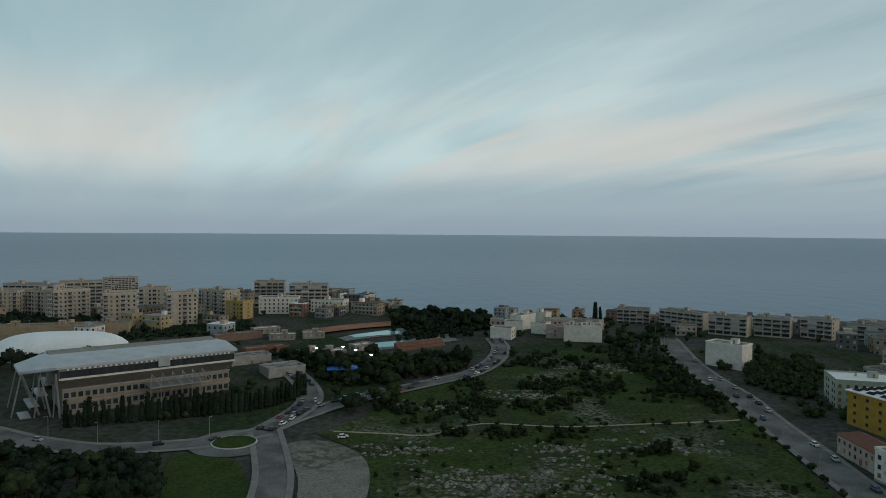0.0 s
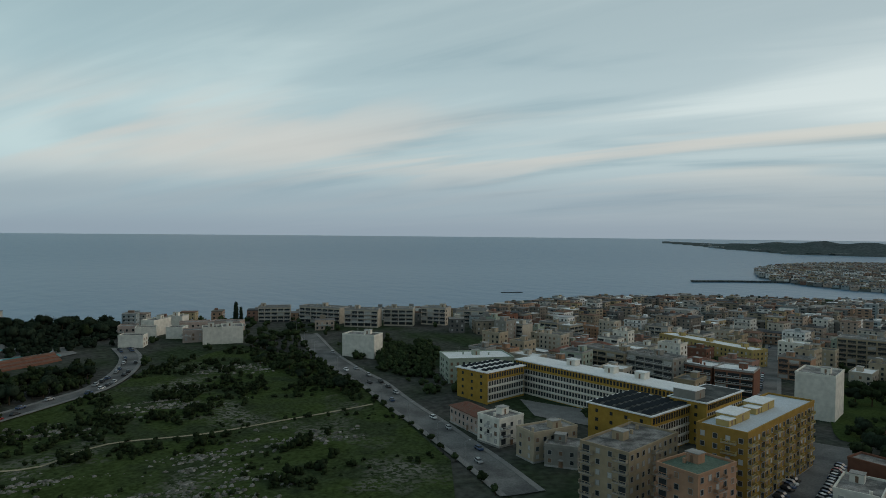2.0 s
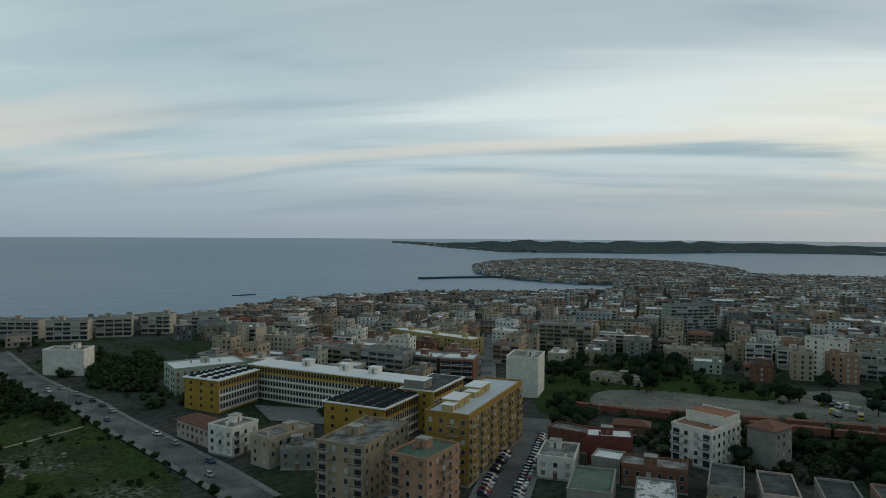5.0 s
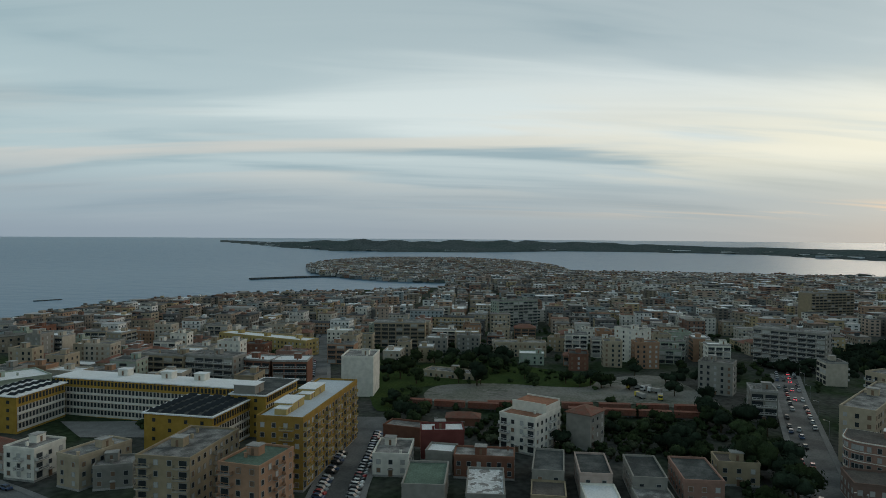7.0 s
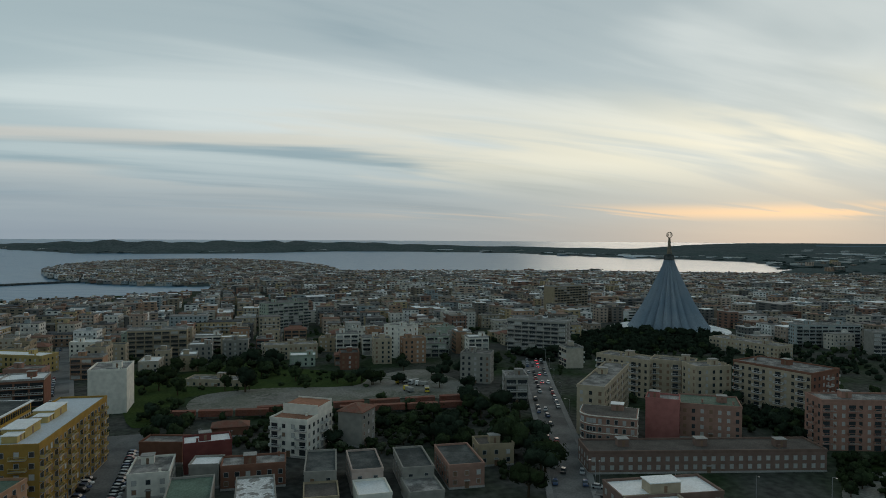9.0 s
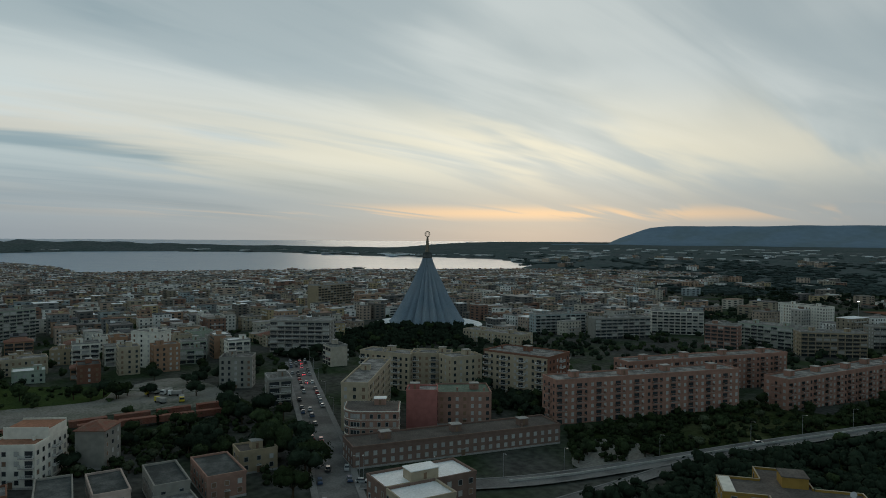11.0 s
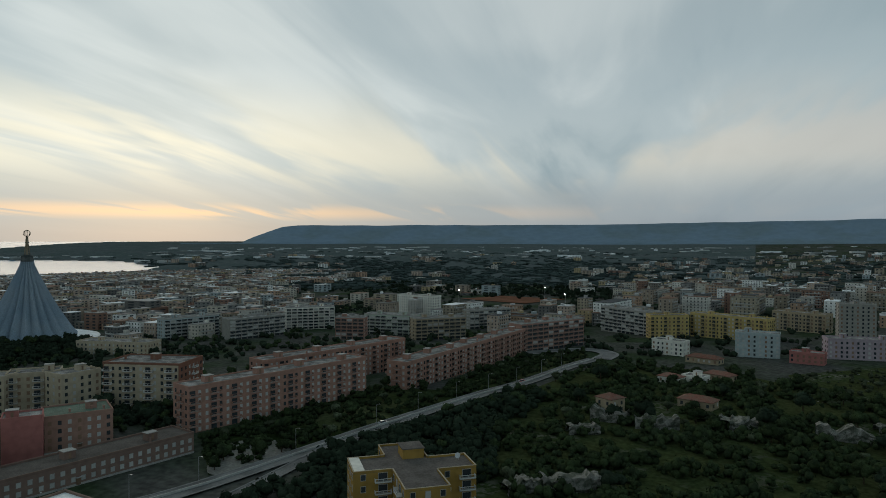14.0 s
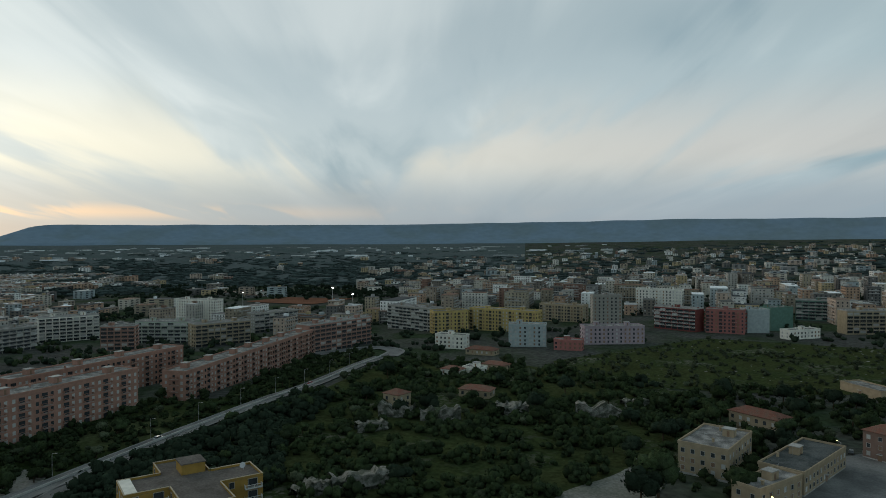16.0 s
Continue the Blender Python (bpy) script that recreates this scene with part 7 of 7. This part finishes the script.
# ---------------------------------------------------------------- the rest of the town
PALETTE = island_palette("old_town_walls", [(0.34, 0.29, 0.22), (0.46, 0.42, 0.36), (0.25, 0.21, 0.16), (0.36, 0.24, 0.17), (0.68, 0.67, 0.65), (0.21, 0.21, 0.205), (0.38, 0.30, 0.18), (0.22, 0.13, 0.10), (0.40, 0.375, 0.34), (0.29, 0.33, 0.34), (0.13, 0.125, 0.12), (0.56, 0.535, 0.49), (0.30, 0.24, 0.19), (0.17, 0.15, 0.13), (0.41, 0.32, 0.26)])
ROOF_PALETTE = island_palette("town_roofs", [(0.16, 0.15, 0.145), (0.22, 0.21, 0.20), (0.17, 0.10, 0.075), (0.40, 0.40, 0.40), (0.09, 0.09, 0.095), (0.20, 0.14, 0.11), (0.70, 0.71, 0.72), (0.14, 0.135, 0.12), (0.06, 0.065, 0.07), (0.28, 0.27, 0.26), (0.12, 0.12, 0.115)])
FARM_WALLS = island_palette("greenhouse_sheets", [(0.55, 0.58, 0.60), (0.30, 0.32, 0.32), (0.70, 0.72, 0.74), (0.22, 0.23, 0.22), (0.42, 0.43, 0.42)])
OPEN_AREAS = [[(-288.0, 438.0), (-220.0, 446.0), (-242.0, 495.0), (-342.0, 522.0)], [(-34.0, 437.0), (34.0, 465.0), (43.0, 607.0), (-41.0, 585.0)], GRAVEL_LOT, FIELD, PARK, YARD, HEATH, LATOMIA, MON_YARD, MON_ROAD, CAR_PARK, LAWN_SW, GROVE_SW, PINK_GARDEN, EASTWOOD, VILLA_WOOD, HOUSE_WOOD, SCHOOL_WOOD, YARD_WOOD, MID_WOOD, AVENUE_WOOD, UPPER_WOOD, SANCT_WOOD, BRICK_WOOD, DARKWOOD, HEATH_TREES, POOLS, POOLS_B, TERRACE, SPORTS, MON_TREES]


def free(x, y, gap):
    if any(inside(x, y, p) for p in OPEN_AREAS) or on_building(x, y, gap) or on_road(x, y, gap * 0.6):
        return False
    return math.hypot(x - CONE[0], y - CONE[1]) > 80 and math.hypot(x - STADIUM[0], y - STADIUM[1]) > 95


def town_cells(turn, cw, cd, test, street=5):
    """Places on a street grid that pass a test."""
    c, s = math.cos(radians(turn)), math.sin(radians(turn))
    out = []
    shift = random.Random(int(cw * 10 + cd))
    for i in range(-150, 150):
        for j in range(-150, 150):
            u, v = i * cw + ((i + 155) // street) * 9 + shift.uniform(-2.5, 2.5), j * cd + (j // 2) * 7 + shift.uniform(-2, 2)
            x, y = u * c - v * s, u * s + v * c
            if test(x, y):
                out.append((x, y))
    return out


def town_mass(name, cells, turn, rng, size, storeys, label, windows, height=None, scale=None, cap=None, walls=None):
    s = Shape()
    for x, y in cells:
        k = scale(x, y) if scale else 1.0
        w, d = rng.uniform(*size[0]) * k, rng.uniform(*size[1]) * k
        h = (min(rng.choice(storeys), cap(x, y) if cap else 99) * 3.1 + rng.uniform(0.3, 1.5)) * k
        if rng.random() < 0.05 and not height:
            w, d, h = w * rng.uniform(1.5, 2.4), d * rng.uniform(1.0, 1.4), h + rng.choice((0.0, 0.0, 3.1)) * k
        z = height(x, y) if height else ground_z(x, y)
        a = radians(turn + rng.uniform(-4, 4) + (90 if rng.random() < 0.3 else 0))
        s.turned_box(x, y, z - 4 * k, w, d, h + 4 * k, a, 0)
        s.turned_box(x, y, z + h, w + 0.3 * k, d + 0.3 * k, 0.35 * k, a, 1)
        c, sn = math.cos(a), math.sin(a)
        if rng.random() < 0.75:
            u, v = rng.uniform(-0.3, 0.3) * w, rng.uniform(-0.3, 0.3) * d
            s.turned_box(x + u * c - v * sn, y + u * sn + v * c, z + h + 0.35 * k, rng.uniform(2.5, 5) * k, rng.uniform(2.5, 4) * k, rng.uniform(1.6, 2.8) * k, a, rng.choice((0, 0, 1)))
        if windows:
            for fl in range(int(h / k / 3.1)):
                zz = z + (fl * 3.1 + 1.2) * k
                if windows == 2:
                    for face in range(4):
                        ln, out_ = (w, d / 2) if face % 2 == 0 else (d, w / 2)
                        fa = a + face * math.pi / 2
                        fc, fs = math.cos(fa), math.sin(fa)
                        n = max(1, int(ln / 3.4))
                        for q in range(n):
                            u = -ln / 2 + (q + 0.5) * ln / n
                            s.pane(x + u * fc + (out_ + 0.08) * fs, y + u * fs - (out_ + 0.08) * fc, zz, 1.3, 1.5, fa, 2 if rng.random() < 0.8 else 3)
                        if fl and face % 2 == 0 and rng.random() < 0.6:
                            s.turned_box(x + (out_ + 0.5) * fs, y - (out_ + 0.5) * fc, zz - 0.9, ln * 0.7, 1.0, 0.9, fa, 3)
                else:
                    for face in range(4):
                        ln, out_ = (w, d / 2) if face % 2 == 0 else (d, w / 2)
                        fa = a + face * math.pi / 2
                        fc, fs = math.cos(fa), math.sin(fa)
                        for q in (-0.24, 0.22):
                            s.pane(x + q * ln * fc + (out_ + 0.12) * fs, y + q * ln * fs - (out_ + 0.12) * fc, zz, ln * 0.22, 1.5 * k, fa, 2)
    return tagged(new(name, s.mesh(name, [walls or PALETTE, walls or ROOF_PALETTE, GLASS, SHUTTER])), label, "buildings", kind="stuff")


def far_place(a, big):
    r = squeeze(big)
    return -math.sin(radians(a)) * r, math.cos(radians(a)) * r


def far_height(x, y):
    """Ground height out in the drawn-in country."""
    r = math.hypot(x, y)
    big = widen(r)
    return EYE_Z - (EYE_Z - relief(big, bearing(x, y))) * r / big


def far_scale(x, y):
    r = math.hypot(x, y)
    return r / widen(r)


def old_height(x, y):
    r = math.hypot(x, y)
    return EYE_Z - (EYE_Z - 4 - 9 * max(0.0, 1 - math.hypot(x - ISLAND[0], y - ISLAND[1]) / 600)) * r / widen(r)


def old_cap(x, y):
    return 1 + int(3.9 * max(0.0, 1 - math.hypot(x - ISLAND[0], y - ISLAND[1]) / 620))


def harbour_cap(x, y):
    """Storeys grow fewer towards the water."""
    a, r = bearing(x, y), math.hypot(x, y)
    if a > -68:
        return 1 if r > coast(a) - 230 else 2 if r > 950 else 5
    return 2 if r > 1800 else 3 if r > 1450 else 5


rng2 = random.Random(77)


def east_town(x, y):
    r, a = math.hypot(x, y), bearing(x, y)
    return -36 < a < 38 and 430 < r < min(coast(a) - 60, 640 + 6 * max(0, a)) and not (-36 < a < -14 and r < 490) and not (-16 < a < 3 and r < 600) and free(x, y, 9)


def near_town(x, y):
    r, a = math.hypot(x, y), bearing(x, y)
    return -118 < a < -33 and 350 < r < 720 and r < coast(a) - 60 and not (-108 < a < -60 and r < 430) and not (-118 < a < -96 and r < 640) and free(x, y, 10)


def mid_town(x, y):
    r, a = math.hypot(x, y), bearing(x, y)
    return -124 + 12 * noise.noise(Vector((r * 0.008, 7, 2))) < a < -30 and 720 <= r < 1250 and r < coast(a) - 40 and free(x, y, 9)


def far_town(x, y):
    r, a = math.hypot(x, y), bearing(x, y)
    edge = -122 + 14 * noise.noise(Vector((r * 0.006, 3, 1)))
    return edge < a < -55 and 1250 <= r < min(2180, coast(a) - 40) and not in_island(x, y)


def west_town(x, y):
    r, a = math.hypot(x, y), bearing(x, y)
    if not (-200 < a < -118) or not 560 < r < 1150 or not free(x, y, 10):
        return False
    return r > 720 if a < -150 else 650 < r < 780


town_mass("seaside_town", [p for p in town_cells(-20, 21, 16, east_town) if rng2.random() < 0.6], -20, rng2, ((10, 17), (9, 13)), (2, 2, 3, 3), "seaside houses and apartment blocks of many colours", 2)
near_cells = sorted([p for p in town_cells(-72, 22, 16, near_town) if rng2.random() < 0.74], key=lambda p: math.hypot(*p))
NEAR_WALLS = [(WHITE, "white"), (CREAM, "cream"), (BEIGE, "beige"), (SALMON, "salmon"), (PINK, "pink"), (GREYWALL, "grey"), (PALECREAM, "pale cream"), (WHITE, "white"), (BRICKRED, "brick red"), (PALEGREEN, "pale green"), (CREAM, "cream")]
for x, y in near_cells[:110]:
    wl, word = rng2.choice(NEAR_WALLS)
    n_ = rng2.choice((2, 3, 3, 4, 4, 5))
    tiled = n_ < 4 and rng2.random() < 0.3
    building(f"{word} town house of {('two', 'three', 'four', 'five')[n_ - 2]} storeys with {'tiled' if tiled else 'flat'} roof", x, y, -72 + rng2.uniform(-4, 4) + (90 if rng2.random() < 0.25 else 0), rng2.uniform(12, 19), rng2.uniform(9, 12.5), n_,
             rng2.choice(("plain", "bands", "plain")), wl, roof=rng2.choice((GREY_ROOF, GREY_ROOF, DARK_ROOF, WHITE_ROOF)), roof_kind="tile" if tiled else "flat", group="town houses", lean=True)
town_mass("inner_town", near_cells[110:], -72, rng2, ((12, 20), (10, 14)), (2, 3, 4, 4, 5, 6), "closely built town blocks with flat roofs", 2)
town_mass("middle_town", [p for p in town_cells(-68, 20, 15, mid_town) if rng2.random() < 0.8], -68, rng2, ((11, 19), (10, 14)), (2, 2, 3, 3, 4, 4, 5), "closely built town quarter towards the harbour", 1, cap=harbour_cap)
town_mass("harbour_town", [p for p in town_cells(-64, 22, 17, far_town) if rng2.random() < 0.9], -64, rng2, ((13, 22), (11, 16)), (2, 2, 3, 3, 4, 5), "distant town quarter along the bay", 1, cap=harbour_cap)
town_mass("west_town", [p for p in town_cells(-80, 27, 20, west_town) if rng2.random() < 0.5], -80, rng2, ((14, 26), (11, 14)), (3, 4, 5, 6, 7), "apartment blocks of the western suburbs", 2)
town_mass("old_town", [p for p in town_cells(-60, 17, 15, lambda x, y: in_island(x, y), 400) if rng2.random() < 0.95], -60, rng2, ((12, 18), (10, 15)), (1, 2, 3, 3, 4), "pale old town packed onto its island", 1, height=old_height, scale=far_scale, cap=old_cap)


upland, plain, farms = [], [], []
for _ in range(1000):
    a, big = rng2.uniform(-200, -150), 1100 * (3600 / 1100) ** rng2.random()
    if noise.noise(Vector((a * 0.25, math.log(big) * 7, 0))) > -0.12 - 0.25 * smooth(-160, -175, a):
        upland.append(far_place(a, big))
for _ in range(1500):
    a, big = rng2.uniform(-165, -112), 900 * (4200 / 900) ** rng2.random()
    x, y = far_place(a, big)
    if big < coast(a) - 60 and noise.noise(Vector((a * 0.22, math.log(big) * 6, 5))) > 0.27 + 0.05 * smooth(-135, -160, a) and free(x, y, 12):
        plain.append((x, y))
for _ in range(420):
    a = rng2.uniform(-170, -50)
    big = far_shore(a) + rng2.uniform(120, 2600) if a > -113 else 3500 * rng2.uniform(1.0, 2.2)
    farms.append(far_place(a, big))
town_mass("hill_suburb", upland, -80, rng2, ((16, 30), (11, 16)), (1, 2, 2, 3, 4), "houses and blocks climbing the far hillside", 1, far_height, far_scale)
town_mass("plain_suburb", plain, -70, rng2, ((16, 34), (12, 20)), (1, 2, 3, 4, 5), "low buildings and sheds on the plain", 1, far_height, far_scale)
town_mass("far_farms", farms, -60, rng2, ((40, 140), (18, 40)), (1, 2, 2), "pale far greenhouses and farms on the plain", 0, far_height, far_scale, walls=FARM_WALLS)

# woods among and behind the houses
woods = []
for _ in range(1300):
    a, big = rng2.uniform(-200, -150), 740 * (2800 / 740) ** rng2.random()
    x, y = far_place(a, big)
    if free(x, y, 3) and noise.noise(Vector((x * 0.006, y * 0.006, 6))) > 0.0:
        woods.append((x, y, far_height(x, y), rng2.uniform(1.4, 3.0) * far_scale(x, y)))
for _ in range(1500):
    a, big = rng2.uniform(-152, -122), 820 * (3600 / 820) ** rng2.random()
    x, y = far_place(a, big)
    if big < coast(a) - 40 and free(x, y, 3) and noise.noise(Vector((x * 0.004, y * 0.004, 6))) > -0.15:
        woods.append((x, y, far_height(x, y), rng2.uniform(1.3, 2.8) * far_scale(x, y)))
for _ in range(6500):
    a, big = rng2.uniform(-200, -36), 430 * (5200 / 430) ** (rng2.random() ** 0.9)
    x, y = far_place(a, big)
    thr = 0.16 - 0.42 * smooth(-112, -126, a)
    if big > 2600:
        thr = -0.05
    if (is_land(x, y, big, a) and not in_island(x, y) and noise.noise(Vector((x * 0.006, y * 0.006, 3))) > thr
            and (big > 1300 or free(x, y, 2))):
        k = far_scale(x, y)
        woods.append((x, y, far_height(x, y), rng2.uniform(1.0, 2.1) * k * (1.6 if big > 1500 else 1)))
bush_mass("far_woods", [w for w in woods if math.hypot(w[0], w[1]) < 1300], LEAF_DARK, "dark distant trees between the houses", "woods", FAR_CROWNS)
# the same woods beyond 1300 m, in the leaf colour that holds haze
bush_mass("far_groves", [w for w in woods if math.hypot(w[0], w[1]) >= 1300], LEAF_HAZED, "far woods among fields, leaves paled by painted haze", "woods", FAR_CROWNS, 4.0)
STAD = [(x, y, ground_z(x, y), rng2.uniform(1.4, 2.6)) for x, y in scatter(STAD_WOOD, 420, rng2)]
bush_mass("stadium_woods", STAD, LEAF_DARK, "dark belt of trees round the stadium", "woods")
street_trees = []
for _ in range(2900):
    a, r = rng2.uniform(-140, 38), rng2.uniform(300, 900)
    x, y = -math.sin(radians(a)) * r, math.cos(radians(a)) * r
    if r < coast(a) - 20 and free(x, y, 1) and noise.noise(Vector((x * 0.01, y * 0.01, 8))) > -0.12:
        street_trees.append((x, y, ground_z(x, y), rng2.uniform(0.7, 1.6)))
bush_mass("garden_trees", street_trees, LEAF, "dark garden trees between the houses", "trees")


# ---------------------------------------------------------------- small lights and odd things
WHITE_LAMP = lamp_material("lit_white_lamp", (1.0, 0.98, 0.92), 6.0)


def lamp_post(x, y, h, mat, size, label, z=None):
    top = thing("lamp_post", x, y, ground_z(x, y) if z is None else z, math.degrees(math.atan2(y, x)) + 90, label, "lamp", "lamp posts")
    m_ = Shape()
    m_.tube((0, 0, 0), (0, 0, h), 0.12, 0.08, 6)
    pole = part("pole", m_.mesh("pole", [METAL]), top)
    part("lamp_head", Shape().box(-size, -0.3, h, size, 0.3, h + size * 0.7).mesh("lamp_head", [mat]), pole)


for x, y in POOL_LAMPS:
    lamp_post(x, y, 5.0, WHITE_LAMP, 0.8, "lit white lamp post beside the pools")
for x, y in FAR_LAMPS:
    lamp_post(x, y, 9.0, AMBER_LIGHT, 1.6, "lit amber lamp post on the plain")
for k, (x, y) in enumerate(VILLA_TREES):
    tree("broad", x, y, (1.9, 1.7, 1.0, 1.2)[k % 4], rng2)
for x, y in [(209.1, -9.1), (230.8, -15.7), (245.0, -4.5), (282.2, 0.8)]:
    tree("broad", x, y, rng2.uniform(1.7, 2.1), rng2)
tree("broad", 11.8, -221.7, 1.5, rng2)
tree("pine", 37.9, -203.8, 1.4, rng2)
tree("cypress", *CONIFER, 1.9, rng2)
tree("cypress", CONIFER[0] + 6, CONIFER[1] + 9, 1.3, rng2)


def tarp(x, y):
    top = thing("canopy_tent", x, y, ground_z(x, y), 12, "bright blue canopy over a small court", "canopy")
    part("cover", gable_roof(16, 9, 1.6, 0.2).mesh("cover", [BLUE_TARP]), top, pose(0, 0, 3.2))
    for dx in (-7.5, 7.5):
        for dy in (-4, 4):
            p_ = Shape()
            p_.tube((dx, dy, 0), (dx, dy, 3.1), 0.1, 0.1, 6)
            part("post", p_.mesh("post", [METAL]), top)


BLUE_TARP = material("blue_tarpaulin", (0.03, 0.12, 0.42), 0.6, 0.2, 0.3)
tarp(*TARP)


def lorry(x, y, turn, paint, label):
    top = thing("lorry", x, y, ground_z(x, y) + 0.3, turn, label, "lorry", "lorries")
    part("load_bed", Shape().box(-3.4, -1.2, 0.9, 1.6, 1.2, 2.6).mesh("load_bed", [CONCRETE]), top)
    cab = part("cab", Shape().box(1.8, -1.15, 0.6, 3.6, 1.15, 2.7, 0, 0.08).mesh("cab", [paint]), top)
    part("windscreen", Shape().box(3.5, -1.0, 1.6, 3.66, 1.0, 2.4).mesh("windscreen", [GLASS]), cab)
    part("chassis", Shape().box(-3.4, -0.9, 0.5, 3.4, 0.9, 0.9).mesh("chassis", [DARK_ROOF]), top)
    for wx in (-2.4, -1.3, 2.6):
        for wy in (-1.0, 1.0):
            w_ = Shape()
            w_.tube((wx, wy - 0.15, 0.48), (wx, wy + 0.15, 0.48), 0.48, 0.48, 10)
            part("wheel", w_.mesh("wheel", [TYRE]), top)


TRUCK_YELLOW = material("yellow_truck_paint", (0.5, 0.38, 0.03), 0.4, 0.15, 0.5)
for i, (x, y) in enumerate(LORRIES):
    yellow = i % 2 == 0
    lorry(x, y, 40 + 37 * i, TRUCK_YELLOW if yellow else CAR_PAINTS["white"], f"{'yellow' if yellow else 'white'} tipper lorry parked in the gravel yard")
